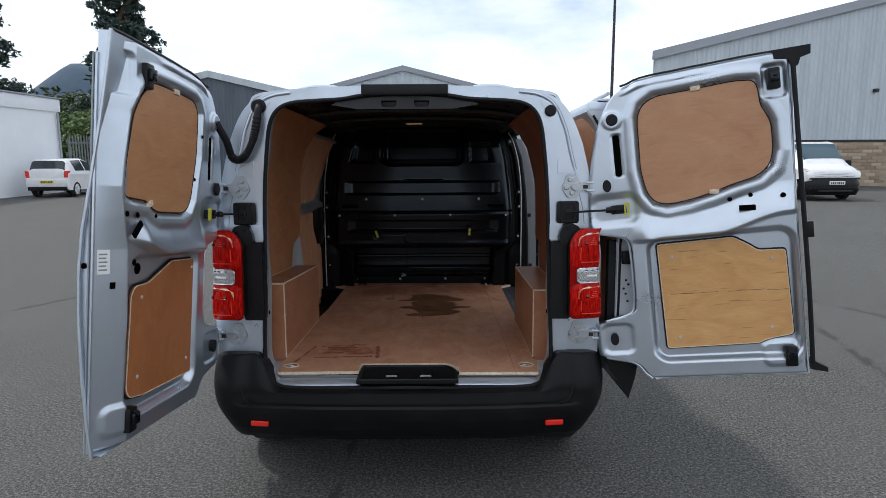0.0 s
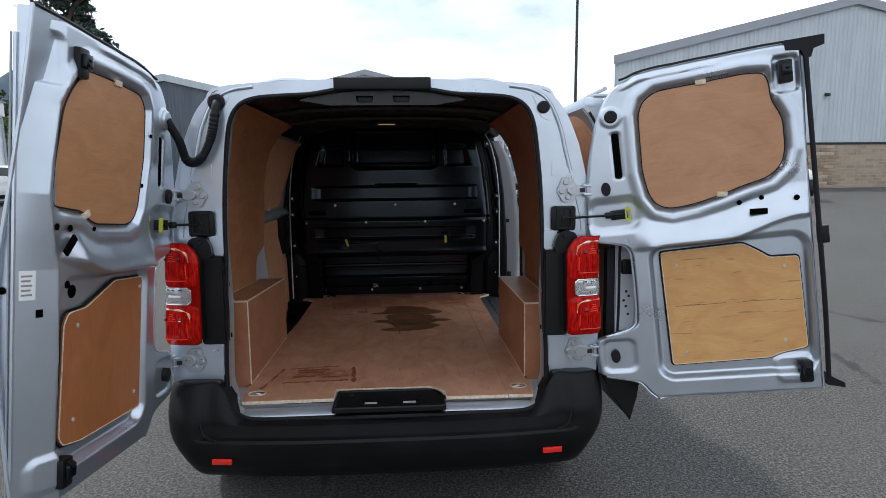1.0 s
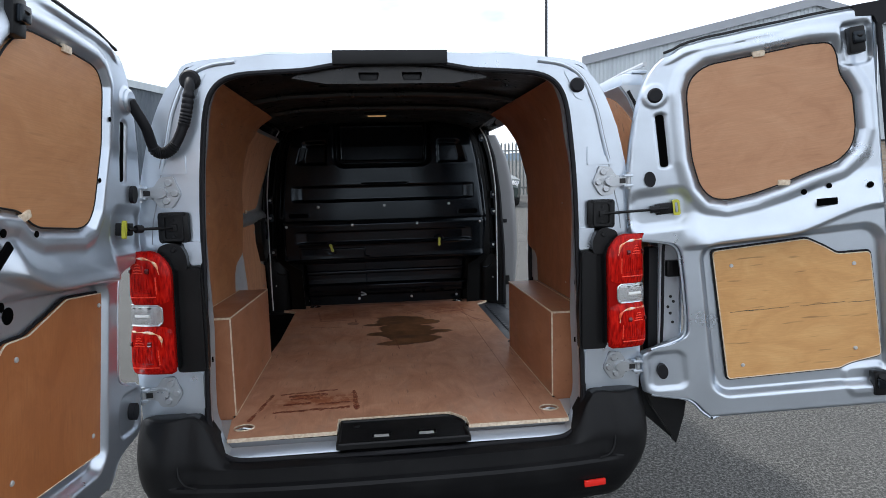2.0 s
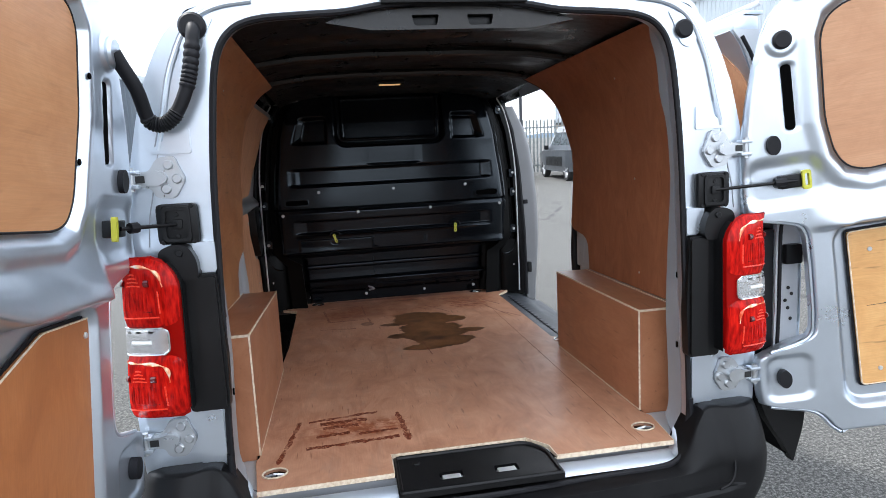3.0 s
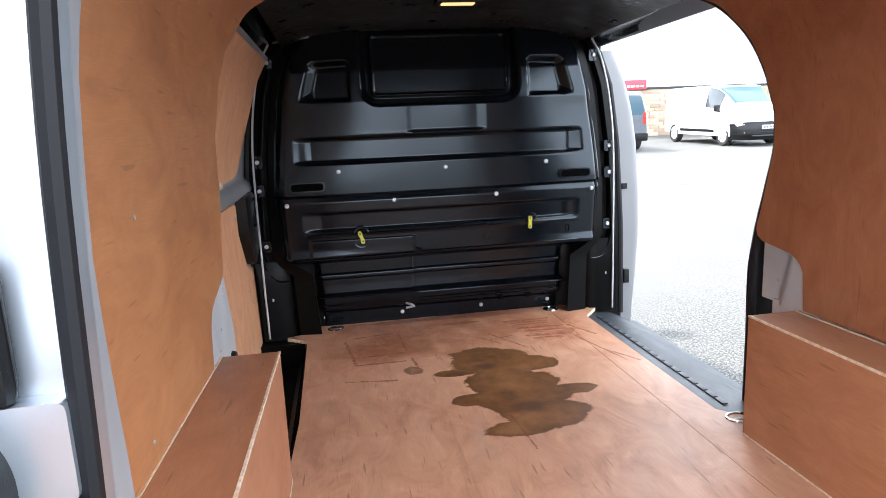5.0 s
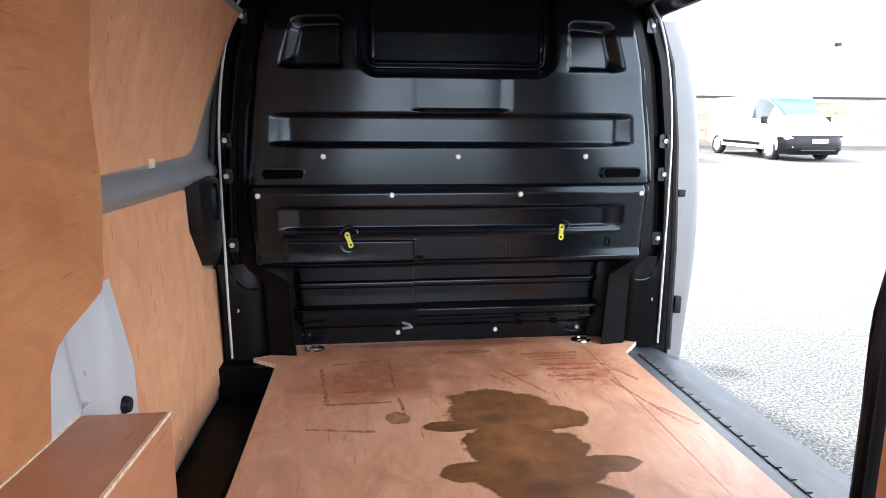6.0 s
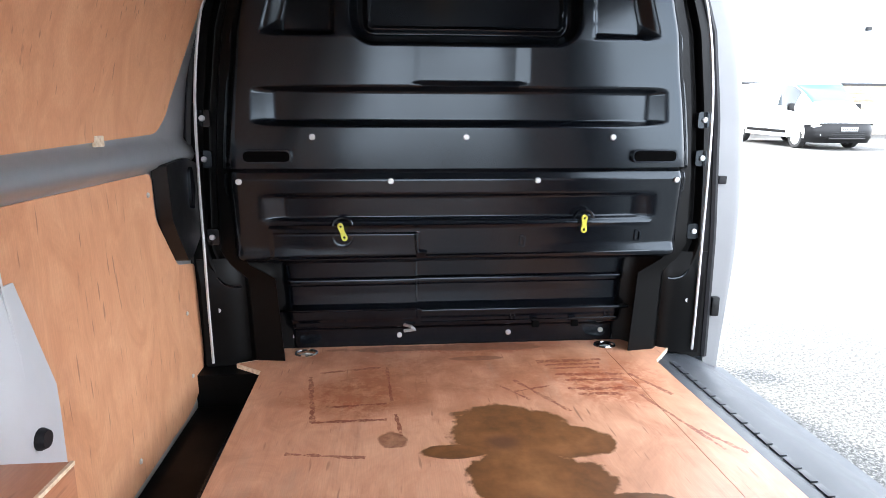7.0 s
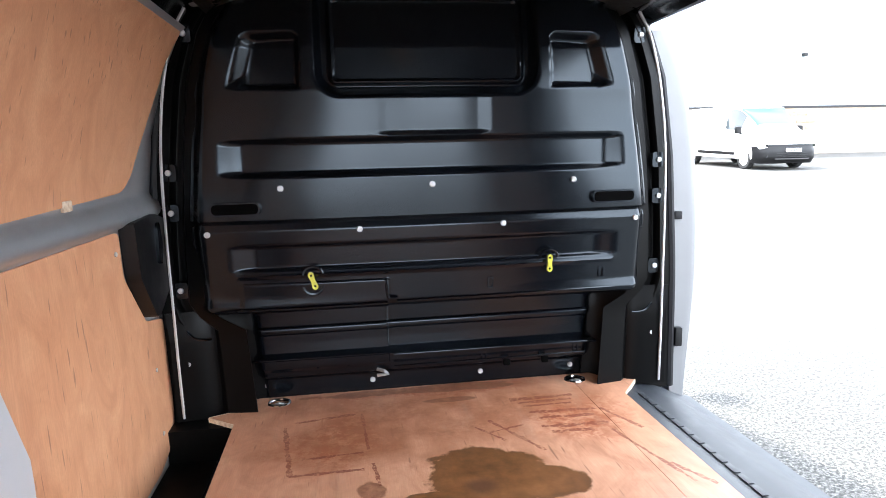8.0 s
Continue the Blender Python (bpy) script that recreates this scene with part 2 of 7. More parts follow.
    c = m.mix(scuff, c, (0.30, 0.215, 0.165))
    c = m.mix(wet, c, inner)

    def line(a, b, width):
        """A straight scuff from a to b."""
        ax, ay = a
        length = math.hypot(b[0] - ax, b[1] - ay)
        ux, uy = (b[0] - ax) / length, (b[1] - ay) / length
        px = m.calc("SUBTRACT", x, ax)
        py = m.calc("SUBTRACT", y, ay)
        al = m.calc("ADD", m.calc("MULTIPLY", px, ux), m.calc("MULTIPLY", py, uy))
        ac = m.calc("ABSOLUTE", m.calc("SUBTRACT", m.calc("MULTIPLY", px, -uy), m.calc("MULTIPLY", py, -ux)))
        inside = m.calc("MULTIPLY", m.calc("GREATER_THAN", al, 0.0), m.calc("LESS_THAN", al, length))
        thin = m.calc("LESS_THAN", m.calc("ADD", ac, m.calc("MULTIPLY", warp2, width * 4.5)), width * 1.1)
        return m.calc("MULTIPLY", inside, thin)

    lines = None
    for a, b, w in (((-0.50, 0.43), (-0.26, 0.46), 0.007), ((-0.46, 0.40), (-0.30, 0.41), 0.012), ((-0.19, 0.44), (-0.17, 0.20), 0.008),
                    ((-0.50, 0.22), (-0.20, 0.24), 0.009), ((-0.45, 0.36), (-0.33, 0.37), 0.012), ((-0.58, 0.14), (-0.53, 0.44), 0.007),
                    ((-0.47, 0.30), (-0.36, 0.31), 0.009), ((-0.33, 0.29), (-0.20, 0.30), 0.008),
                    ((-0.493, 1.685), (-0.300, 1.653), 0.005), ((-0.448, 1.839), (-0.25, 1.842), 0.005), ((-0.42, 1.927), (-0.25, 1.938), 0.006),
                    ((-0.485, 2.14), (-0.445, 1.84), 0.006), ((-0.225, 1.87), (-0.212, 1.75), 0.004), ((-0.46, 2.17), (-0.27, 2.20), 0.005), ((-0.25, 2.20), (-0.235, 1.95), 0.004),
                    ((0.245, 2.207), (0.465, 2.212), 0.009), ((0.265, 2.178), (0.45, 2.180), 0.008), ((0.275, 2.150), (0.44, 2.150), 0.006), ((0.28, 2.10), (0.50, 2.09), 0.007), ((0.30, 2.055), (0.48, 2.05), 0.007),
                    ((0.29, 1.995), (0.50, 1.985), 0.009), ((0.31, 1.955), (0.44, 1.95), 0.007), ((0.14, 2.07), (0.255, 1.85), 0.005), ((0.12, 1.985), (0.24, 2.02), 0.005), ((0.09, 2.03), (0.16, 1.93), 0.004),
                    ((0.515, 2.09), (0.585, 1.93), 0.005), ((0.49, 1.94), (0.575, 1.62), 0.004), ((0.02, 1.28), (0.035, 1.06), 0.003), ((0.56, 1.72), (0.62, 1.60), 0.005)):
        s = line(a, b, w)
        lines = s if lines is None else m.calc("MAXIMUM", lines, s)
    patchy = m.calc("MULTIPLY", m.ramp(m.noise(19, 3, 0.7), [(0.36, 0.5), (0.48, 1.0)]), m.ramp(m.noise(90, 3, 0.75), [(0.37, 0.0), (0.48, 1.0)]))
    patchy = m.calc("MULTIPLY", patchy, m.calc("ADD", 0.8, m.calc("MULTIPLY", m.calc("LESS_THAN", y, 1.0), 0.2)))
    # older spills and a dark brown strip along the bulkhead
    e = m.calc("MINIMUM", blob(-0.235, 1.735, 0.040, 0.048, 3.2), blob(0.06, 2.255, 0.095, 0.020, 1.6))
    e = m.calc("MINIMUM", e, blob(-0.10, 2.365, 0.33, 0.040, 1.8))
    e = m.calc("MINIMUM", e, blob(0.20, 2.345, 0.10, 0.02, 1.8))
    old = m.calc("MULTIPLY", m.ramp(e, [(0.85, 0.85), (1.0, 0.0)]), m.ramp(m.noise(40, 3, 0.6), [(0.3, 0.6), (0.6, 1.0)]))
    c = m.mix(old, c, (0.150, 0.052, 0.022))

    c = m.mix(m.calc("MULTIPLY", lines, patchy), c, (0.165, 0.034, 0.013))
    m.base(c)
    film = m.noise(4, 4, 0.6)
    m.rough(m.mix(wet, m.ramp(film, [(0.3, 0.36), (0.75, 0.6)]), (0.42, 0.42, 0.42)))
    m.p.inputs["Specular IOR Level"].default_value = 0.35


floor_marks(PLY_FLOOR)

LAMP_RED = Mat("red_lens", (0.62, 0.012, 0.006), 0.12, coat=0.0, spec=0.15)
_f = LAMP_RED.noise(1.0, 2, 0.5, LAMP_RED.mapped((120, 120, 26)))
LAMP_RED.base(LAMP_RED.ramp(_f, [(0.35, (0.24, 0.003, 0.002)), (0.52, (0.46, 0.006, 0.004)), (0.7, (0.62, 0.014, 0.007))]))
LAMP_INNER = Mat("orange_red_facets", (0.80, 0.045, 0.02), 0.25, 0.0, coat=0.05, spec=0.3)
LAMP_INNER.rough(LAMP_INNER.ramp(LAMP_INNER.noise(120, 2), [(0.3, 0.2), (0.7, 0.4)]))
# pale patches in the colour stand for highlights on the red lens
LAMP_GLINT = Mat("pale_orange_reflector_edge", (0.92, 0.42, 0.20), 0.15, 0.2, coat=0.3)
LAMP_GLINT.base(LAMP_GLINT.ramp(LAMP_GLINT.noise(38, 2), [(0.40, (0.85, 0.10, 0.04)), (0.55, (0.95, 0.55, 0.30)), (0.7, (0.95, 0.85, 0.75))]))
LAMP_DEEP = Mat("dark_red_lamp_recess", (0.10, 0.003, 0.003), 0.2, coat=0.6)
LAMP_STRIP = Mat("plain_red_lens", (0.28, 0.004, 0.003), 0.1, coat=0.08, spec=0.1)
LAMP_CLEAR = Mat("clear_lens", (0.86, 0.86, 0.86), 0.08, coat=0.5)
LAMP_CLEAR.p.inputs["Transmission Weight"].default_value = 0.75
CHROME = Mat("chrome", (0.75, 0.75, 0.75), 0.15, 1.0)
REFLECTOR = Mat("red_reflector_lens", (0.75, 0.02, 0.012), 0.12, coat=0.5)
LABEL = Mat("white_paper_label", (0.82, 0.82, 0.8), 0.5)
LABEL_INK = Mat("grey_print", (0.25, 0.25, 0.26), 0.5)
DOME = Mat("lamp_lens", (0.85, 0.7, 0.5), 0.3)
DOME.p.inputs["Emission Color"].default_value = (1.0, 0.55, 0.22, 1)
DOME.p.inputs["Emission Strength"].default_value = 0.25

TARMAC = Mat("worn_tarmac", (0.16, 0.158, 0.152), 0.9)
_a = TARMAC.noise(64, 5, 0.85)
_b = TARMAC.voronoi(58)
_c = TARMAC.noise(0.55, 5, 0.6)
_d = TARMAC.noise(3.2, 4, 0.6)
_col = TARMAC.ramp(_a, [(0.40, (0.014, 0.014, 0.013)), (0.50, (0.055, 0.0535, 0.049)), (0.61, (0.20, 0.195, 0.18))])
_col = TARMAC.mix(TARMAC.ramp(_b, [(0.12, 0.6), (0.30, 0.0)]), _col, (0.22, 0.217, 0.207))
_col = TARMAC.mix(TARMAC.ramp(_c, [(0.4, 0.0), (0.75, 0.45)]), _col, (0.11, 0.108, 0.104))
_col = TARMAC.mix(TARMAC.ramp(_d, [(0.55, 0.0), (0.8, 0.35)]), _col, (0.042, 0.042, 0.041))
_v = TARMAC.voronoi(0.16, TARMAC.mapped((1, 0.45, 1), (1.7, 0.4, 0)), "DISTANCE_TO_EDGE")
_w = TARMAC.calc("ADD", _v, TARMAC.calc("MULTIPLY", TARMAC.calc("SUBTRACT", TARMAC.noise(2.5, 6, 0.75), 0.5), 0.03))
_col = TARMAC.mix(TARMAC.ramp(_w, [(0.0006, 0.8), (0.0016, 0.0)]), _col, (0.028, 0.028, 0.028))
TARMAC.base(_col).bump(_a, 0.75, 0.009)

CLAD = Mat("pale_grey_metal_cladding", (0.42, 0.455, 0.475), 0.5, 0.1)
_s = CLAD.noise(1.0, 4, 0.6, CLAD.mapped((2.5, 2.5, 0.25)))
CLAD.base(CLAD.ramp(_s, [(0.3, (0.45, 0.50, 0.535)), (0.7, (0.56, 0.61, 0.64))]))
CLAD_DARK = Mat("dark_grey_cladding", (0.10, 0.125, 0.15), 0.55)
_s = CLAD_DARK.noise(1.0, 4, 0.6, CLAD_DARK.mapped((2.5, 2.5, 0.25)))
CLAD_DARK.base(CLAD_DARK.ramp(_s, [(0.3, (0.085, 0.105, 0.13)), (0.7, (0.13, 0.155, 0.18))]))
TRIM_GREY = Mat("grey_flashing", (0.33, 0.35, 0.38), 0.5, 0.2)
TRIM_GREY.rough(TRIM_GREY.ramp(TRIM_GREY.noise(3, 4), [(0.3, 0.4), (0.7, 0.65)]))
BRICK = Mat("buff_brickwork", (0.38, 0.29, 0.21), 0.85)
_n = BRICK.node("ShaderNodeTexBrick")
_n.inputs["Scale"].default_value = 1.0
_n.inputs["Brick Width"].default_value = 0.45
_n.inputs["Row Height"].default_value = 0.15
_n.inputs["Mortar Size"].default_value = 0.012
_n.inputs["Color1"].default_value = (0.42, 0.31, 0.21, 1)
_n.inputs["Color2"].default_value = (0.27, 0.20, 0.14, 1)
_n.inputs["Mortar"].default_value = (0.36, 0.33, 0.29, 1)
BRICK.link(BRICK.mapped((1, 1, 1), (0, 0, 0), (radians(90), 0, 0)), _n.inputs["Vector"])
BRICK.base(BRICK.mix(BRICK.ramp(BRICK.noise(4, 5, 0.7), [(0.35, 0.0), (0.7, 0.5)]), _n.outputs["Color"], (0.46, 0.40, 0.33)))
BRICK.bump(_n.outputs["Fac"], 0.4, -0.01)
BLOCK = Mat("buff_masonry_block", (0.38, 0.29, 0.21), 0.85)
_k = BLOCK.ramp(BLOCK.random(), [(0.0, (0.25, 0.185, 0.13)), (0.45, (0.40, 0.30, 0.205)), (1.0, (0.52, 0.44, 0.34))])
BLOCK.base(BLOCK.mix(BLOCK.ramp(BLOCK.noise(14, 5, 0.7), [(0.35, 0.0), (0.7, 0.5)]), _k, (0.33, 0.26, 0.19))).bump(BLOCK.noise(30, 4), 0.4, 0.006)
RENDER_W = Mat("white_render", (0.84, 0.86, 0.88), 0.8)
RENDER_W.base(RENDER_W.ramp(RENDER_W.noise(0.8, 6, 0.65), [(0.3, (0.80, 0.83, 0.87)), (0.75, (0.88, 0.89, 0.90))])).bump(RENDER_W.noise(60, 3), 0.2, 0.004)
FENCE_M = Mat("galvanised_steel", (0.20, 0.22, 0.22), 0.55, 0.5)
FENCE_M.base(FENCE_M.ramp(FENCE_M.noise(5, 4), [(0.3, (0.15, 0.17, 0.165)), (0.7, (0.27, 0.28, 0.28))]))
POST_M = Mat("dark_lamp_post_paint", (0.03, 0.032, 0.04), 0.5)
POST_M.rough(POST_M.ramp(POST_M.noise(6, 4), [(0.3, 0.4), (0.7, 0.65)]))
CAR_WHITE = paint_mat("white_car_paint", (0.80, 0.80, 0.80), 0.0, 0.28, 0.6)
CAR_GREY = paint_mat("dark_grey_car_paint", (0.075, 0.085, 0.10), 0.45, 0.3, 0.6, (0.2, 0.2, 0.2))
CAR_GREEN = paint_mat("dark_green_car_paint", (0.02, 0.035, 0.03), 0.3, 0.3, 0.6, (0.1, 0.1, 0.1))
GLASS = Mat("tinted_car_glass", (0.028, 0.036, 0.04), 0.05, coat=0.3)
GLASS.rough(GLASS.ramp(GLASS.noise(3, 3), [(0.3, 0.03), (0.7, 0.1)]))
SCREEN = Mat("blue_tinted_windscreen", (0.045, 0.085, 0.11), 0.05, spec=0.3)
SCREEN.rough(SCREEN.ramp(SCREEN.noise(3, 3), [(0.3, 0.03), (0.7, 0.1)]))
TYRE = plastic_mat("tyre_rubber", (0.02, 0.02, 0.02), 0.8, 120)
RIM = Mat("silver_wheel", (0.62, 0.62, 0.63), 0.4, 0.35)
RIM.rough(RIM.ramp(RIM.noise(20, 3), [(0.3, 0.28), (0.7, 0.5)]))
PLATE_Y = Mat("yellow_plate", (0.80, 0.62, 0.03), 0.4)
PLATE_W = Mat("white_plate", (0.82, 0.82, 0.8), 0.4)
INK = Mat("black_print", (0.012, 0.012, 0.012), 0.5)
VOID = Mat("dark_cavity", (0.001, 0.001, 0.001), 0.9, spec=0.05)
SIGN_RED = Mat("red_sign_face", (0.62, 0.035, 0.055), 0.45)
SIGN_RED.rough(SIGN_RED.ramp(SIGN_RED.noise(4, 3), [(0.3, 0.35), (0.7, 0.55)]))
LEAF = Mat("leaves", (0.06, 0.09, 0.03), 0.6)
_r = LEAF.node("ShaderNodeNewGeometry").outputs["Random Per Island"]
LEAF.base(LEAF.ramp(_r, [(0.0, (0.022, 0.042, 0.018)), (0.5, (0.045, 0.075, 0.028)), (1.0, (0.085, 0.125, 0.04))]))
LEAF_BUSH = Mat("bright_leaves", (0.10, 0.17, 0.04), 0.6)
_r = LEAF_BUSH.node("ShaderNodeNewGeometry").outputs["Random Per Island"]
LEAF_BUSH.base(LEAF_BUSH.ramp(_r, [(0.0, (0.05, 0.09, 0.025)), (0.5, (0.09, 0.15, 0.04)), (1.0, (0.14, 0.20, 0.06))]))
LEAF_DARK = Mat("dark_conifer_leaves", (0.03, 0.05, 0.04), 0.6)
_r = LEAF_DARK.node("ShaderNodeNewGeometry").outputs["Random Per Island"]
LEAF_DARK.base(LEAF_DARK.ramp(_r, [(0.0, (0.016, 0.032, 0.034)), (0.5, (0.036, 0.064, 0.056)), (1.0, (0.075, 0.115, 0.075))]))
BARK = Mat("bark", (0.09, 0.065, 0.045), 0.9)
BARK.base(BARK.ramp(BARK.noise(1.0, 5, 0.7, BARK.mapped((14, 14, 2))), [(0.3, (0.05, 0.037, 0.026)), (0.7, (0.14, 0.105, 0.075))]))
HILL = Mat("distant_wooded_hill", (0.05, 0.085, 0.13), 0.9)
HILL.base(HILL.ramp(HILL.noise(0.02, 6, 0.7), [(0.3, (0.035, 0.065, 0.10)), (0.7, (0.07, 0.11, 0.15))]))


# ---- mesh helpers ----
def finish(bm, name, mat, angle=35, recalc=True):
    if recalc:
        bmesh.ops.recalc_face_normals(bm, faces=bm.faces)
    me = bpy.data.meshes.new(name)
    bm.to_mesh(me)
    bm.free()
    for pol in me.polygons:
        pol.use_smooth = True
    me.set_sharp_from_angle(angle=radians(angle))
    me.materials.append(mat.m)
    return me


def part(name, bm, mat, parent, label="", m=None, angle=35, recalc=True):
    """One mesh object under a thing or under a part."""
    ob = new(name, finish(bm, name, mat, angle, recalc))
    ob.parent = parent
    if m is not None:
        ob.matrix_basis = m
    if label:
        ob["label"] = label
    return ob


def share(ob, parent, m):
    """Another piece on the same mesh."""
    o = new(ob.name.split(".")[0], ob.data)
    o.parent = parent
    o.matrix_basis = m
    return o


def thing(name, label, category, m=None, group="", kind=""):
    ob = new(name)
    ob.empty_display_size = 0.2
    if m is not None:
        ob.matrix_basis = m
    return tagged(ob, label, category, group, kind)


def solo(name, bm, mat, label, category, m=None, group="", kind="", angle=35, recalc=True):
    ob = new(name, finish(bm, name, mat, angle, recalc))
    if m is not None:
        ob.matrix_basis = m
    return tagged(ob, label, category, group, kind)


def smooth(a, b, x):
    if a == b:
        return 1.0 if x >= a else 0.0
    t = min(1.0, max(0.0, (x - a) / (b - a)))
    return t * t * (3 - 2 * t)


def lerp_table(table, x):
    xs, ys = zip(*table)
    return float(np.interp(x, xs, ys))


def rrect(x, z, x0, x1, z0, z1, r):
    """Signed distance to a rounded rectangle, negative inside."""
    dx = abs(x - (x0 + x1) / 2) - (x1 - x0) / 2 + r
    dz = abs(z - (z0 + z1) / 2) - (z1 - z0) / 2 + r
    return math.hypot(max(dx, 0), max(dz, 0)) + min(max(dx, dz), 0) - r


def inside_poly(x, z, poly):
    """Signed distance to a polygon, negative inside."""
    best, odd = 1e9, False
    n = len(poly)
    for i in range(n):
        (ax, az), (bx, bz) = poly[i], poly[(i + 1) % n]
        ex, ez = bx - ax, bz - az
        t = min(1, max(0, ((x - ax) * ex + (z - az) * ez) / (ex * ex + ez * ez + 1e-12)))
        best = min(best, math.hypot(x - ax - t * ex, z - az - t * ez))
        if (az > z) != (bz > z) and x < (bx - ax) * (z - az) / (bz - az) + ax:
            odd = not odd
    return -best if odd else best


def sheet(nu, nv, f, bm=None):
    """A grid of quads through f(s, t), s and t from 0 to 1."""
    bm = bm or bmesh.new()
    rows = [[bm.verts.new(f(i / nu, j / nv)) for i in range(nu + 1)] for j in range(nv + 1)]
    for j in range(nv):
        for i in range(nu):
            bm.faces.new((rows[j][i], rows[j][i + 1], rows[j + 1][i + 1], rows[j + 1][i]))
    return bm


def thicken(bm, d):
    bmesh.ops.recalc_face_normals(bm, faces=bm.faces)
    bmesh.ops.solidify(bm, geom=list(bm.faces), thickness=d)
    return bm


def round_poly(pts, r, n=5):
    """The polygon with its corners rounded; r: one radius or one for each corner."""
    out = []
    k = len(pts)
    for i in range(k):
        rr = r[i] if isinstance(r, (list, tuple)) else r
        p, a, b = Vector(pts[i]), Vector(pts[i - 1]), Vector(pts[(i + 1) % k])
        if rr <= 0:
            out.append(tuple(p))
            continue
        u, v = (a - p), (b - p)
        d = min(rr, u.length * 0.49, v.length * 0.49)
        p0, p1 = p + u.normalized() * d, p + v.normalized() * d
        for j in range(n + 1):
            t = j / n
            out.append(tuple((1 - t) ** 2 * p0 + 2 * t * (1 - t) * p + t * t * p1))
    return out


def plate(outer, f0, f1, holes=(), bm=None):
    """A plate with holes: f0 and f1 map its flat outline to its two faces."""
    bm = bm or bmesh.new()
    made = []
    for f in (f0, f1):
        loops, edges = [], []
        for pts in (outer, *holes):
            vs = [bm.verts.new(f(*p)) for p in pts]
            loops.append(vs)
            edges += [bm.edges.new((vs[i], vs[(i + 1) % len(vs)])) for i in range(len(vs))]
        if holes:
            bmesh.ops.triangle_fill(bm, edges=edges, use_beauty=True)
        else:
            bm.faces.new(loops[0])
        made.append(loops)
    for a, b in zip(*made):
        for i in range(len(a)):
            j = (i + 1) % len(a)
            bm.faces.new((a[i], a[j], b[j], b[i]))
    return bm


def xz_plate(outer, y0, y1, holes=(), bm=None):
    return plate(outer, lambda u, v: (u, y0, v), lambda u, v: (u, y1, v), holes, bm)


def xy_plate(outer, z0, z1, holes=(), bm=None):
    return plate(outer, lambda u, v: (u, v, z0), lambda u, v: (u, v, z1), holes, bm)


def yz_plate(outer, x0, x1, holes=(), bm=None):
    return plate(outer, lambda u, v: (x0, u, v), lambda u, v: (x1, u, v), holes, bm)


def box(x0, x1, y0, y1, z0, z1, bevel=0.0, bm=None):
    own = bmesh.new()
    v = [own.verts.new((x, y, z)) for x in (x0, x1) for y in (y0, y1) for z in (z0, z1)]
    for q in ((0, 1, 3, 2), (4, 6, 7, 5), (0, 4, 5, 1), (2, 3, 7, 6), (0, 2, 6, 4), (1, 5, 7, 3)):
        own.faces.new([v[k] for k in q])
    if bevel:
        bmesh.ops.bevel(own, geom=list(own.edges), offset=bevel, segments=2, affect="EDGES", profile=0.6)
    if bm is None:
        return own
    me = bpy.data.meshes.new("join")
    own.to_mesh(me)
    own.free()
    bm.from_mesh(me)
    bpy.data.meshes.remove(me)
    return bm


def rod(a, b, r, n=10, r2=None, bm=None, caps=True):
    bm = bm or bmesh.new()
    a, b = Vector(a), Vector(b)
    q = (b - a).to_track_quat("Z", "Y")
    rings = []
    for p, rr in ((a, r), (b, r if r2 is None else r2)):
        rings.append([bm.verts.new(p + q @ Vector((rr * math.cos(2 * math.pi * i / n), rr * math.sin(2 * math.pi * i / n), 0))) for i in range(n)])
    for i in range(n):
        j = (i + 1) % n
        bm.faces.new((rings[0][i], rings[0][j], rings[1][j], rings[1][i]))
    if caps:
        bm.faces.new(rings[0][::-1])
        bm.faces.new(rings[1])
    return bm


def spline(pts, n):
    """A smooth curve through the points."""
    pts = [Vector(p) for p in pts]
    ext = [pts[0] * 2 - pts[1], *pts, pts[-1] * 2 - pts[-2]]
    out = []
    for i in range(1, len(ext) - 2):
        p0, p1, p2, p3 = ext[i - 1:i + 3]
        for k in range(n):
            t = k / n
            out.append(0.5 * (2 * p1 + (p2 - p0) * t + (2 * p0 - 5 * p1 + 4 * p2 - p3) * t * t + (3 * p1 - p0 - 3 * p2 + p3) * t ** 3))
    out.append(pts[-1])
    return out


def tube(pts, r, n=10, closed=False, bm=None, squash=None):
    """A tube along points; r: a radius or a function of the index. squash: (a, b) half sizes of a flat section."""
    bm = bm or bmesh.new()
    pts = [Vector(p) for p in pts]
    k = len(pts)
    rings, side = [], None
    for i, p in enumerate(pts):
        a = pts[i - 1] if (i or closed) else p
        b = pts[(i + 1) % k] if (i < k - 1 or closed) else p
        d = (b - a).normalized()
        if side is None:
            side = d.orthogonal().normalized()
        side = (side - d * side.dot(d)).normalized()
        up = d.cross(side)
        rr = r(i) if callable(r) else r
        ring = []
        for j in range(n):
            c, s = math.cos(2 * math.pi * j / n), math.sin(2 * math.pi * j / n)
            ring.append(bm.verts.new(p + side * rr * c + up * rr * s))
        rings.append(ring)
    for i in range(k if closed else k - 1):
        a, b = rings[i], rings[(i + 1) % k]
        for j in range(n):
            bm.faces.new((a[j], a[(j + 1) % n], b[(j + 1) % n], b[j]))
    if not closed:
        bm.faces.new(rings[0][::-1])
        bm.faces.new(rings[-1])
    return bm


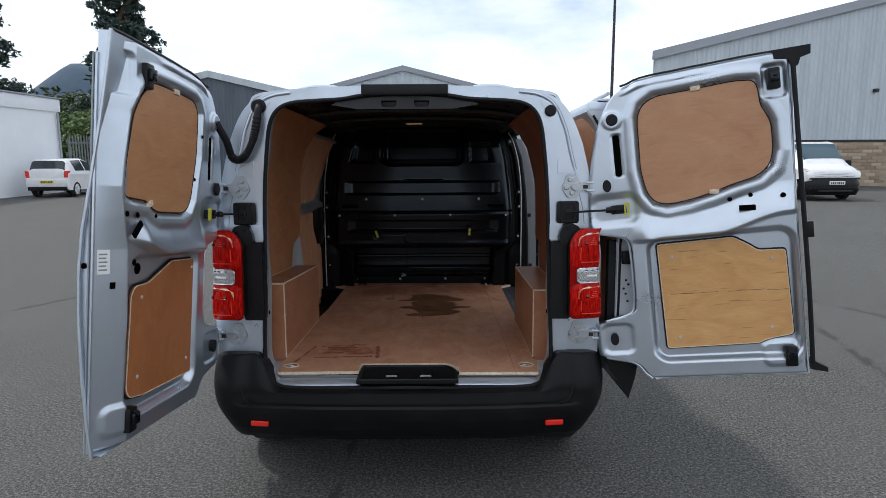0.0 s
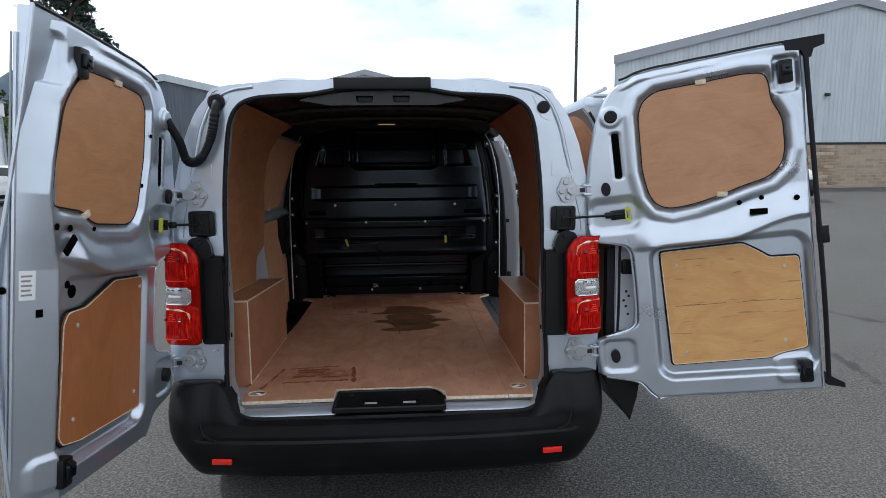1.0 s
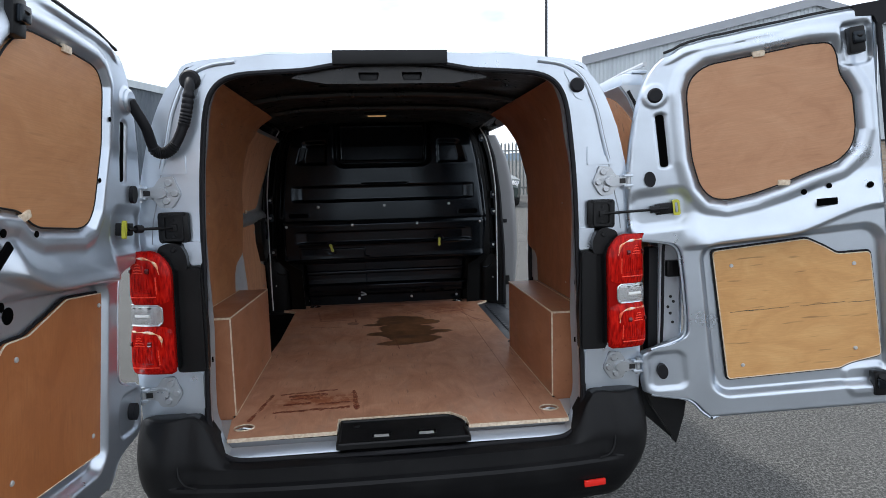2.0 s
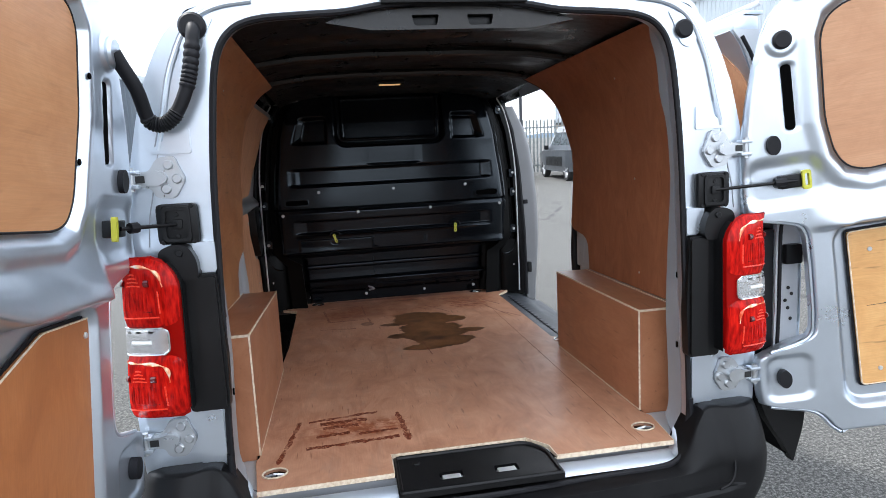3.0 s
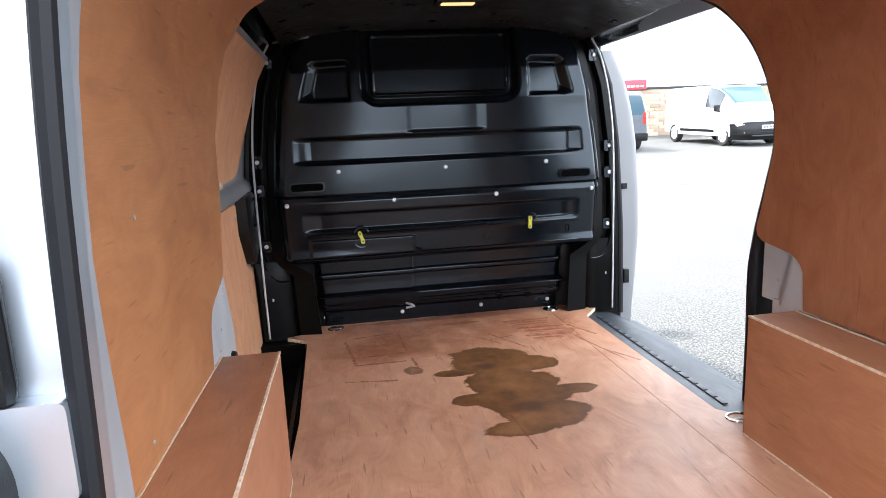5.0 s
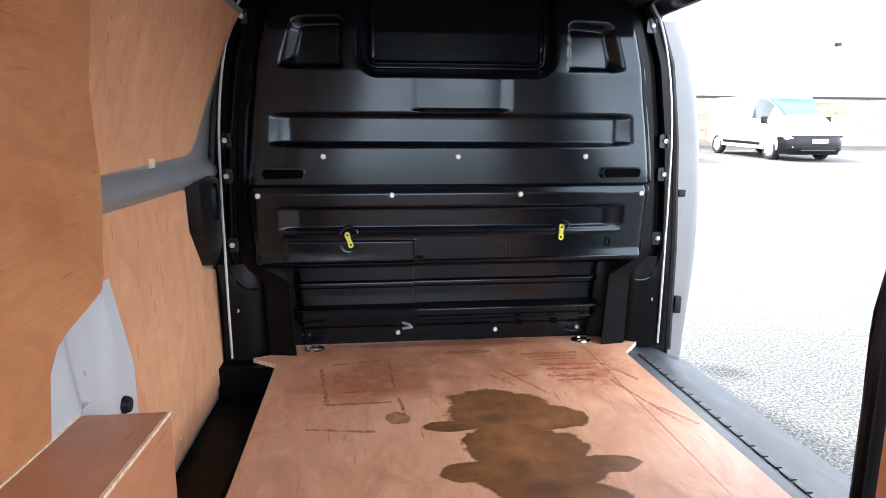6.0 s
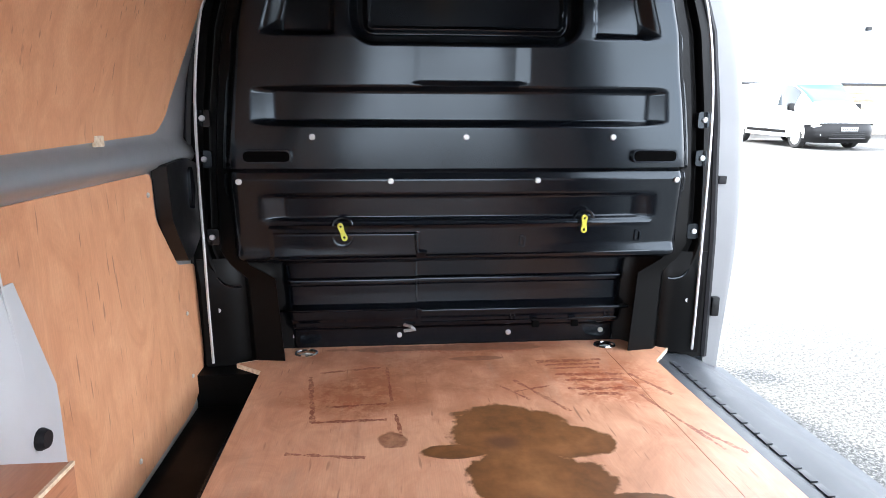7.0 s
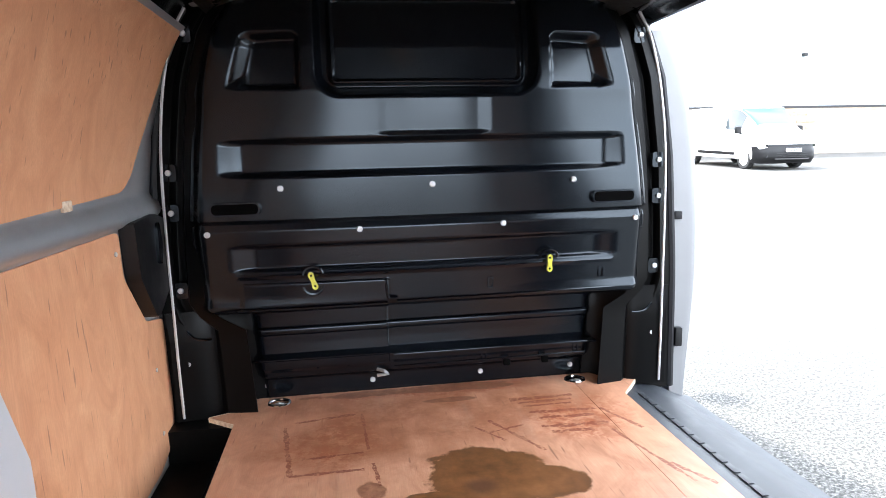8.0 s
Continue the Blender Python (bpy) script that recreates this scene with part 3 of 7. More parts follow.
def disc(r, h, n=16, dome=0.3):
    """A round head lying in the xy plane, its top towards +z."""
    bm = bmesh.new()
    prof = [(r, 0), (r, h * 0.6), (r * 0.8, h), (r * dome, h)]
    rings = [[bm.verts.new((q * math.cos(2 * math.pi * i / n), q * math.sin(2 * math.pi * i / n), z)) for i in range(n)] for q, z in prof]
    for a, b in zip(rings, rings[1:]):
        for i in range(n):
            bm.faces.new((a[i], a[(i + 1) % n], b[(i + 1) % n], b[i]))
    bm.faces.new(rings[-1])
    bm.faces.new(rings[0][::-1])
    return bm


def mirror_x(pts):
    return [(-p[0], *p[1:]) for p in pts]


# ---- the van ----
van = thing("van", "silver panel van with open rear doors and plywood-lined load space", "van", VAN)

# half width of the body skin and of the inner lining, by height
OUTER = [(0.30, 0.90), (0.45, 0.935), (0.70, 0.955), (0.95, 0.962), (1.17, 0.960), (1.40, 0.942), (1.55, 0.918), (1.67, 0.888), (1.78, 0.838), (1.85, 0.78)]
INNER = [(0.58, 0.80), (0.95, 0.79), (1.20, 0.787), (1.50, 0.765), (1.70, 0.722), (1.80, 0.675), (1.88, 0.60), (1.92, 0.50)]


def skin_x(z, y):
    """The body skin narrows a little towards the tail."""
    return lerp_table(OUTER, z) * (1 - (0.055 + 0.03 * smooth(1.2, 1.6, z)) * (1 - smooth(-0.1, 1.1, y)))


def roof_z(y):
    return 1.935 + 0.03 * smooth(0.0, 1.2, y)


def section(y, n=6, lift=0.0):
    """Half section of roof and shoulder from the side at z 1.78 to the middle; lift: over the open side door it starts higher."""
    k = lift * smooth(1.16, 1.26, y) * smooth(2.44, 2.36, y)
    x0, top = skin_x(1.78 + k, y), roof_z(y)
    return spline([(x0, y, 1.78 + k * 0.95), (skin_x(1.85, y), y, 1.855), (0.66, y, top - 0.03), (0.42, y, top - 0.008), (0.2, y, top - 0.001), (0.0, y, top)], n)


SIDE_Z = [0.36, 0.45, 0.56, 0.70, 0.83, 0.95, 1.06, 1.17, 1.29, 1.40, 1.48, 1.55, 1.61, 1.67, 1.73, 1.78]


def side_skin(y0, y1, z0, z1, sgn, ny=14):
    zs = [z0] + [z for z in SIDE_Z if z0 + 0.01 < z < z1 - 0.01] + [z1]
    nz = len(zs) - 1
    bm = sheet(ny, nz, lambda s, t: (sgn * skin_x(zs[round(t * nz)], y0 + (y1 - y0) * s), y0 + (y1 - y0) * s, zs[round(t * nz)]))
    return thicken(bm, 0.02 if sgn > 0 else 0.02)


# roof: outer skin and dark inner lining
def roof_sheet(y0, y1, ny, drop, bm=None):
    secs = []
    for j in range(ny + 1):
        y = y0 + (y1 - y0) * j / ny
        half, other = section(y, 6, 0.072), section(y)
        secs.append([(p.x, p.y, p.z - drop) for p in half] + [(-p.x, p.y, p.z - drop) for p in other[-2::-1]])
    n = len(secs[0]) - 1
    return sheet(n, ny, lambda s, t: secs[round(t * ny)][round(s * n)], bm)


part("roof", thicken(roof_sheet(0.0, 2.55, 50, 0.0), 0.012), SILVER, van)


def lining_sheet():
    def f(s, t):
        x = -0.66 + 1.32 * s
        y = 0.06 + 2.28 * t
        rib = 0.012 * smooth(0.35, 0.9, math.sin(y * 2 * math.pi / 0.46)) * smooth(0.58, 0.46, abs(x))
        dip = 0.075 * (abs(x) / 0.70) ** 4
        return (x, y, 1.925 - dip - rib)
    return sheet(36, 80, f)


part("roof_lining", thicken(lining_sheet(), 0.004), ROOF_IN, van, "dark painted ribbed roof lining")
rail = bmesh.new()
for _y in (0.78, 1.30):
    tube([(-0.62, _y, 1.875), (-0.45, _y, 1.898), (-0.2, _y, 1.908), (0.2, _y, 1.908), (0.45, _y, 1.898), (0.62, _y, 1.875)], 0.018, 8, bm=rail)
part("roof_bow", rail, ROOF_IN, van)

# side skins
part("side_panel", side_skin(0.0, 2.55, 0.40, 1.78, -1, 22), SILVER, van)
part("side_panel", side_skin(0.0, 1.24, 0.40, 1.78, 1, 12), SILVER, van)
part("side_sill", side_skin(1.24, 2.36, 0.40, 0.50, 1, 12), TREAD, van)
part("door_post", side_skin(2.36, 2.55, 0.40, 1.78, 1, 3), SILVER, van)

# opening of the tail, its frame, reveal and rubber
HALF_OPEN = [(0.0, 0.553), (0.54, 0.553), (0.625, 0.575), (0.668, 0.64), (0.672, 0.75), (0.664, 0.95), (0.655, 1.20), (0.646, 1.45), (0.632, 1.62),
             (0.613, 1.755), (0.578, 1.822), (0.515, 1.852), (0.40, 1.862), (0.29, 1.868), (0.19, 1.884), (0.08, 1.892)]


def opening(grow=0.0, top=0.0, bottom=0.0):
    half = spline([(x, z, 0) for x, z in HALF_OPEN] + [(0.0, 1.893, 0)], 4)[:-1]
    pts = half + [Vector((0, 1.893, 0))] + [Vector((-p.x, p.y, 0)) for p in half[:0:-1]]
    ring = []
    k = len(pts)
    for i, p in enumerate(pts):
        d = (pts[(i + 1) % k] - pts[i - 1]).normalized()
        nrm = Vector((d.y, -d.x, 0))
        q = p + nrm * grow
        ring.append((q.x, q.y + (top if q.y > 1.2 else 0) * 1.0 - (bottom if q.y < 0.7 else 0)))
    return ring


HALF_BODY = [(0.0, 0.47), (0.86, 0.47), (0.882, 0.60), (0.89, 0.75), (0.905, 0.95), (0.902, 1.17), (0.868, 1.40), (0.842, 1.55), (0.812, 1.67),
             (0.768, 1.78), (0.718, 1.852), (0.65, 1.895), (0.55, 1.915), (0.42, 1.925), (0.2, 1.932)]
_hb = [(p.x, p.y) for p in spline([(x, z, 0) for x, z in HALF_BODY[1:]] + [(0.0, 1.934, 0)], 4)]
body_ring = [(0.0, 0.47)] + _hb + mirror_x(_hb[-2::-1])
part("rear_frame", xz_plate(body_ring, 0.0, 0.028, [opening(0.004)]), SILVER, van, "silver painted rear door frame")


PLY_REAR = [(0.60, 0.10), (0.95, 0.10), (1.20, 0.092), (1.38, 0.066), (1.56, 0.070), (1.65, 0.095), (1.80, 0.085), (1.90, 0.06)]


def reveal():
    """From the rubber at the tail opening inward to the lining, in three folds."""
    a = opening(0.004)
    rings = []
    for share_in, deep, side in ((0.0, 0.0, 0.0), (0.0, 0.42, 0.25), (0.0, 1.0, 0.55), (1.0, 1.12, 1.0)):
        ring = []
        for x, z in a:
            s = 1 if x > 0 else -1
            k = smooth(0.57, 0.62, z) * smooth(0.50, 0.60, abs(x)) * smooth(1.87, 1.80, z)
            xi = lerp_table(INNER, z) + 0.004
            lean = 0.004 + 0.022 * side * smooth(0.95, 1.25, z) + (xi - abs(x) - 0.02) * share_in
            ring.append((x + s * lean * k, 0.002 + (lerp_table(PLY_REAR, z) + 0.012) * deep * k, z + 0.008 * smooth(1.7, 1.85, z) * deep + 0.028 * smooth(0.60, 0.555, z) * deep))
        rings.append(ring)
    bm = bmesh.new()
    vs = [[bm.verts.new(q) for q in ring] for ring in rings]
    n = len(a)
    for p, q in zip(vs, vs[1:]):
        for i in range(n):
            bm.faces.new((p[i], p[(i + 1) % n], q[(i + 1) % n], q[i]))
    return bm


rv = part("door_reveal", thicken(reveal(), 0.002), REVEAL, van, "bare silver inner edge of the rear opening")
for _s in (-1, 1):
    for _z in (1.70, 1.52, 1.36, 1.10, 0.88):
        part("reveal_hole", box(-0.002, 0.002, -0.004, 0.004, -0.009, 0.009), VOID, rv, m=Matrix.Translation((_s * (lerp_table([(0.6, 0.672), (0.95, 0.664), (1.2, 0.668), (1.5, 0.660), (1.7, 0.640)], _z) - 0.001), 0.035, _z)))
part("door_seal", tube([(x, -0.007, z) for x, z in opening(0.007)], 0.009, 8, True), RUBBER, van, "black rubber weather seal")

# upper header with the striker slots, dark trim
hdr = xz_plate([(-0.22, 1.832), (0.22, 1.832), (0.34, 1.852), (0.30, 1.868), (0.19, 1.884), (0.0, 1.893), (-0.19, 1.884), (-0.30, 1.868), (-0.34, 1.852)], 0.012, 0.05,
               [round_poly([(-0.105, 1.842), (-0.045, 1.842), (-0.038, 1.870), (-0.112, 1.870)], 0.006), round_poly([(0.045, 1.842), (0.105, 1.842), (0.112, 1.870), (0.038, 1.870)], 0.006)])
header = part("roof_header", hdr, ROOF_IN, van)
for _x in (-0.075, 0.075):
    part("latch_striker", box(_x - 0.032, _x + 0.032, 0.03, 0.06, 1.842, 1.868, 0.004), PLASTIC, header)
# added glowing patch in place of a lamp's orange reflection on the header
part("courtesy_lens", box(-0.235, -0.185, 0.030, 0.046, 1.838, 1.845, 0.002), DOME, header, "small glowing patch standing for an orange reflection")
# third brake lamp housing on the roof edge
part("high_brake_lamp", box(-0.196, 0.196, -0.03, 0.03, 1.890, 1.938, 0.006), PLASTIC, van, "black high-level lamp housing on the roof edge")
for _s in (-1, 1):
    ridge = spline([(_s * x, -0.002, z) for x, z in ((0.52, 1.905), (0.60, 1.893), (0.655, 1.868), (0.690, 1.830), (0.715, 1.780), (0.737, 1.72), (0.758, 1.63), (0.780, 1.545))], 6)
    part("pillar_ridge", tube(ridge, 0.007, 8), SILVER, van)
    part("panel_seam", tube([p + Vector((_s * 0.008, 0.0015, 0.003)) for p in ridge], 0.0022, 6), TRIM_GREY, van, "dark seam between pillar pressings")
    seam = spline([(_s * x, -0.0005, z) for x, z in ((0.780, 1.545), (0.795, 1.48), (0.808, 1.42), (0.820, 1.37), (0.828, 1.30))], 5)
    part("panel_seam", tube(seam, 0.0018, 6), TRIM_GREY, van, "dark seam between pillar pressings")
    seam = spline([(_s * x, -0.0005, z) for x, z in ((0.745, 0.852), (0.742, 0.80), (0.735, 0.765), (0.715, 0.752), (0.68, 0.750))], 5)
    part("panel_seam", tube(seam, 0.0022, 6), POST_M, van, "dark seam between pillar pressings")
    corner_plate = xz_plate([(_s * a, b) for a, b in round_poly([(0.612, 1.872), (0.672, 1.856), (0.706, 1.800), (0.690, 1.765), (0.655, 1.775), (0.632, 1.838)], 0.015, 4)], -0.004, 0.001)
    bmesh.ops.bevel(corner_plate, geom=[e for e in corner_plate.edges if len(e.link_faces) == 2 and e.calc_face_angle(0) > 1.2], offset=0.002, segments=2, affect="EDGES")
    part("pillar_plate", corner_plate, SILVER, van)
    bead = bmesh.new()
    tube(spline([(_s * 0.295, 0.05, 1.921), (_s * 0.33, 0.03, 1.932), (_s * 0.41, 0.03, 1.934), (_s * 0.47, 0.035, 1.926), (_s * 0.53, 0.04, 1.908)], 6), 0.010, 8, bm=bead)
    part("roof_bead", bead, SILVER, van)

# ---- hinges, check strap boxes, caps on the rear frame ----
HINGE = Vector((0.875, -0.027, 1.0))
AXIS = Vector((-0.06, -0.001, 1.0)).normalized()
OPEN_R, OPEN_L = 165.5, 93.4


def swing(sgn, degrees):
    """Closed to open pose of a rear door; sgn -1: the mirrored one."""
    h = Vector((sgn * HINGE.x, HINGE.y, HINGE.z))
    a = Vector((sgn * AXIS.x, AXIS.y, AXIS.z))
    return Matrix.Translation(h) @ Matrix.Rotation(radians(degrees) * sgn, 4, a) @ Matrix.Translation(-h)


SWING = {1: swing(1, OPEN_R), -1: swing(-1, OPEN_L)}


def hinge(sgn, z):
    x = HINGE.x + AXIS.x * (z - 1.0)
    leaf = round_poly([(x - 0.128, z - 0.004), (x - 0.098, z - 0.052), (x - 0.052, z - 0.048), (x - 0.044, z - 0.024), (x - 0.015, z - 0.020), (x - 0.015, z + 0.020), (x - 0.040, z + 0.018), (x - 0.062, z + 0.052), (x - 0.105, z + 0.056), (x - 0.112, z + 0.030)], 0.013, 4)
    if sgn < 0:
        leaf = mirror_x(leaf)
    mid = (x - 0.075, z)
    h = part("hinge", xz_plate(leaf, -0.013, -0.001), STEEL, van, "bright steel door hinge with bolts")
    # added grey plate, slightly larger than the leaf, draws its edge shading
    part("gasket", xz_plate([(sgn * (mid[0] + (sgn * a - mid[0]) * 1.02), mid[1] + (b - mid[1]) * 1.02) for a, b in leaf], -0.004, 0.0), TRIM_GREY, h, "grey outline standing for shade at the hinge edge")
    web = round_poly([(x - 0.085, z - 0.008), (x - 0.060, z - 0.020), (x - 0.040, z - 0.015), (x - 0.004, z - 0.014), (x - 0.004, z + 0.014), (x - 0.040, z + 0.015), (x - 0.060, z + 0.022), (x - 0.085, z + 0.010)], 0.010, 4)
    if sgn < 0:
        web = mirror_x(web)
    wb = xz_plate(web, -0.028, -0.010)
    bmesh.ops.bevel(wb, geom=[e for e in wb.edges if len(e.link_faces) == 2 and e.calc_face_angle(0) > 1.2], offset=0.004, segments=2, affect="EDGES")
    part("hinge_arm", wb, STEEL, h)
    part("arm_shadow", xz_plate([(sgn * (x - 0.034), z - 0.009), (sgn * (x - 0.012), z - 0.009), (sgn * (x - 0.012), z + 0.009), (sgn * (x - 0.034), z + 0.009)], -0.0295, -0.027), INK, h)
    part("hinge_pin", rod((sgn * x, -0.027, z - 0.030), (sgn * x, -0.027, z + 0.030), 0.009, 12), STEEL, h)
    for q in (-1, 1):
        part("hinge_eye", box(min(sgn * (x - 0.02), sgn * (x + 0.014)), max(sgn * (x - 0.02), sgn * (x + 0.014)), -0.038, -0.010, z + 0.018 * q - 0.005, z + 0.018 * q + 0.005, 0.003), SILVER, h)
    for dx, dz in ((-0.090, 0.034), (-0.080, -0.027), (-0.108, -0.002)):
        part("bolt", disc(0.0125, 0.008, 16, 0.55), STEEL, h, m=Matrix.Translation((sgn * (x + dx), -0.013, z + dz)) @ Matrix.Rotation(radians(90), 4, "X"))


for _s in (-1, 1):
    hinge(_s, 1.474)
    hinge(_s, 0.782)
    bx = part("check_strap_box", box(-0.052, 0.052, -0.026, 0.0, -0.052, 0.052, 0.014), PLASTIC, van, "black check strap housing", m=Matrix.Translation((_s * 0.748, 0, 1.357)))
    part("rim", xz_plate(round_poly([(-0.034, -0.044), (0.034, -0.044), (0.034, 0.044), (-0.034, 0.044)], 0.012), -0.032, -0.022,
                         [round_poly([(-0.026, -0.036), (0.026, -0.036), (0.026, 0.036), (-0.026, 0.036)], 0.01)]), PLASTIC, bx)
    part("slot", box(-0.012, 0.014, -0.034, -0.02, -0.012, 0.012, 0.004), PLASTIC, bx)
    for dx, dz in ((-0.037, -0.046), (0.037, -0.046), (-0.037, 0.046), (0.037, 0.046), (0, 0.025), (0, -0.03)):
        part("screw", disc(0.006, 0.004, 10), PLASTIC, bx, m=Matrix.Translation((dx, -0.024, dz)) @ Matrix.Rotation(radians(90), 4, "X"))
    # strap from the box to the door
    a = Vector((_s * 0.748, -0.03, 1.357))
    b = SWING[_s] @ Vector((_s * 0.722, -0.005, 1.357))
    st = part("check_strap", tube([a, a.lerp(b, 0.5), b], 0.0048, 8), PLASTIC, van, "dark metal door check strap")
    d = (b - a).normalized()
    part("stop", tube([a.lerp(b, 0.72), a.lerp(b, 0.86)], 0.013, 8), RUBBER, st)
    # pillar pressings: recess plates round the lamp
    part("pillar_plate", xz_plate(round_poly([(_s * 0.69, 0.70), (_s * 0.76, 0.70), (_s * 0.76, 0.85), (_s * 0.69, 0.85)], 0.015), -0.007, 0.001), SILVER, van)
    part("pillar_plate", xz_plate(round_poly([(_s * 0.70, 1.60), (_s * 0.70, 1.535), (_s * 0.80, 1.535), (_s * 0.80, 1.545), (_s * 0.715, 1.60)], 0.006), -0.006, 0.001), SILVER, van)

# blanking cap on one pillar, cable conduit on the other
part("blanking_cap", disc(0.026, 0.012, 20, 0.6), RUBBER, van, m=Matrix.Translation((0.662, -0.004, 1.818)) @ Matrix.Rotation(radians(90), 4, "X"))
_end = SWING[-1] @ Vector((-0.727, -0.01, 1.758))
_low = Vector((-0.757, -0.062, 1.604))
_pts = spline([(-0.666, -0.004, 1.850), (-0.662, -0.034, 1.818), (-0.672, -0.048, 1.74), (-0.684, -0.055, 1.69), (-0.708, -0.058, 1.638), (-0.732, -0.060, 1.611), _low, (-0.778, -0.066, 1.620), _low.lerp(_end, 0.5), _low.lerp(_end, 0.85), _end], 14)
conduit = part("cable_conduit", tube(_pts, lambda i: 0.0165 + (0.0028 if ((18 < i < 42 or 58 < i < 100) and i % 3) else 0.0), 12), RUBBER, van, "black corrugated cable conduit")
part("grommet", disc(0.034, 0.018, 18, 0.5), RUBBER, conduit, m=Matrix.Translation((-0.666, -0.002, 1.845)) @ Matrix.Rotation(radians(90), 4, "X"))


# ---- rear lamps, black panels beside them ----
def rear_lamp(sgn):
    """Upright lamp bulging round the body corner: a red chamber above and below a clear one, a plain red strip inside."""
    z0, z1 = 0.868, 1.285

    def face(s, z, grow=0.0):
        u = (z - z0) / (z1 - z0)
        xin = 0.752 - 0.008 * u + 0.050 * max(0.0, (u - 0.80) / 0.20) ** 2
        bulge = 1 - 0.25 * (2 * u - 1) ** 6
        ang = radians(-10 + 105 * s)
        x = xin + (0.155 - 0.012 * u - 0.03 * smooth(0.8, 1.0, u)) * math.sin(max(0, ang)) ** 0.9
        y = -0.035 - 0.055 * bulge * math.cos(ang) + 0.14 * smooth(0.75, 1.0, s)
        if s <= 0:
            y = 0.0
        k = 1 + grow
        return (sgn * (0.82 + (x - 0.82) * k), y - grow * 0.1, z)

    def rounding(t, r):
        """Shrink towards both ends for rounded corners."""
        e = max(0.0, (abs(2 * t - 1) - (1 - r)) / r)
        return 1 - math.sqrt(max(0.0, 1 - min(1, e) ** 2))

    def shell(sa, sb, za, zb, out, r=0.35, corner=0.09):
        def f(s, t):
            k = rounding(t, r) * corner
            q = (sa + k) + (sb - sa - 2 * k) * s
            g = out * (1 - abs(2 * t - 1) ** 5) * (1 - abs(2 * s - 1) ** 5)
            return face(q, za + (zb - za) * t, g)
        return sheet(22, 22, f)

    def back(s, t):
        z = z0 + (z1 - z0) * t
        waist = 0.05 * smooth(0.055, 0.02, abs(z - 1.072))
        k = rounding(t, 0.13)
        return face(s * (1 - waist - 0.10 * k) + 0.14 * k * (1 - s), z, -0.05)
    lamp = part("rear_lamp", thicken(sheet(24, 40, back), 0.003), LAMP_STRIP, van, "red rear lamp with a clear middle lens", recalc=False)
    for za, zb in ((0.872, 1.034), (1.110, 1.282)):
        lens = part("red_lens", shell(0.10, 0.99, za, zb, 0.075), LAMP_RED, lamp)
        h = zb - za
        # painted highlight: a bright roll along the top and the inner side
        arc = [(0.80, 0.885), (0.60, 0.895), (0.40, 0.885), (0.29, 0.85), (0.235, 0.76), (0.225, 0.58)]
        pts = [face(a, za + h * b, 0.060) for a, b in arc]
        part("reflector_roll", tube(spline(pts, 4), lambda i: 0.0034 + 0.0022 * math.sin(i * 0.9), 8), LAMP_GLINT, lens)
        # sunk bowl with upright flutes, two bulbs behind it
        bowl = sheet(10, 10, lambda s, t: face(0.33 + 0.42 * s, za + h * (0.22 + 0.55 * t), 0.071 - 0.01 * (1 - (2 * t - 1) ** 2)))
        part("bowl", thicken(bowl, 0.001), LAMP_DEEP, lens)
        for i in range(9):
            q = 0.37 + 0.038 * i
            part("flute", tube([face(q, za + h * 0.25, 0.070), face(q, za + h * 0.38, 0.073), face(q, za + h * (0.50 + 0.03 * (i % 2)), 0.072)], 0.0026, 5), LAMP_RED, lens)
        for i in range(4):
            zz = za + h * (0.60 + 0.055 * i)
            part("flute", tube([face(0.44 + 0.02 * i, zz, 0.070), face(0.54, zz + 0.002, 0.073), face(0.64 - 0.02 * i, zz, 0.070)], 0.0022, 5), LAMP_INNER, lens)
        for q in (0.36, 0.70):
            part("bulb", tube([face(q - 0.02, za + h * 0.64, 0.062), face(q + 0.03, za + h * 0.64, 0.064)], 0.009, 10), LAMP_DEEP, lens)
        for a, b, c, d in ((0.27, 0.14, 0.80, 0.13), (0.26, 0.20, 0.27, 0.52), (0.82, 0.2, 0.83, 0.75)):
            part("rib", tube([face(a + (c - a) * k / 6, za + h * (b + (d - b) * k / 6), 0.066) for k in range(7)], 0.0022, 5), LAMP_INNER, lens)
    def flank(s, t):
        z = z0 + 0.012 + (z1 - z0 - 0.03) * t
        p = face(0.02, z, -0.02)
        return (p[0] - sgn * 0.004, -0.020 - 0.052 * s, z)
    part("side_trim", thicken(sheet(2, 16, flank), 0.002), PLASTIC, lamp, "black trim beside the lens")
    cl = part("clear_chamber", shell(0.20, 0.98, 1.040, 1.104, 0.03, 0.5, 0.05), CHROME, lamp, "clear middle lens")
    part("clear_lens", shell(0.20, 0.98, 1.038, 1.106, 0.062, 0.5, 0.05), LAMP_CLEAR, cl)
    ring = [face(0.20 + 0.05 * rounding(t, 0.5), 1.038 + 0.068 * t, 0.030) for t in np.linspace(0, 1, 9)] + [face(0.25 + 0.68 * k / 12, 1.106, 0.030) for k in range(13)] + \
           [face(0.98 - 0.05 * rounding(t, 0.5), 1.038 + 0.068 * t, 0.030) for t in np.linspace(1, 0, 9)] + [face(0.93 - 0.68 * k / 12, 1.038, 0.030) for k in range(13)]
    part("clear_bezel", tube(ring, 0.0032, 6, True), CHROME, cl)
    part("bulb", tube([face(0.36, 1.070, 0.035), face(0.50, 1.070, 0.045), face(0.60, 1.070, 0.04)], 0.006, 8), PLATE_W, cl)
    for q in (0.34, 0.48, 0.62, 0.80):
        part("shadow_slot", tube([face(q, 1.096, 0.055), face(q + 0.05, 1.097, 0.055)], 0.0025, 5), INK, cl)
    return lamp


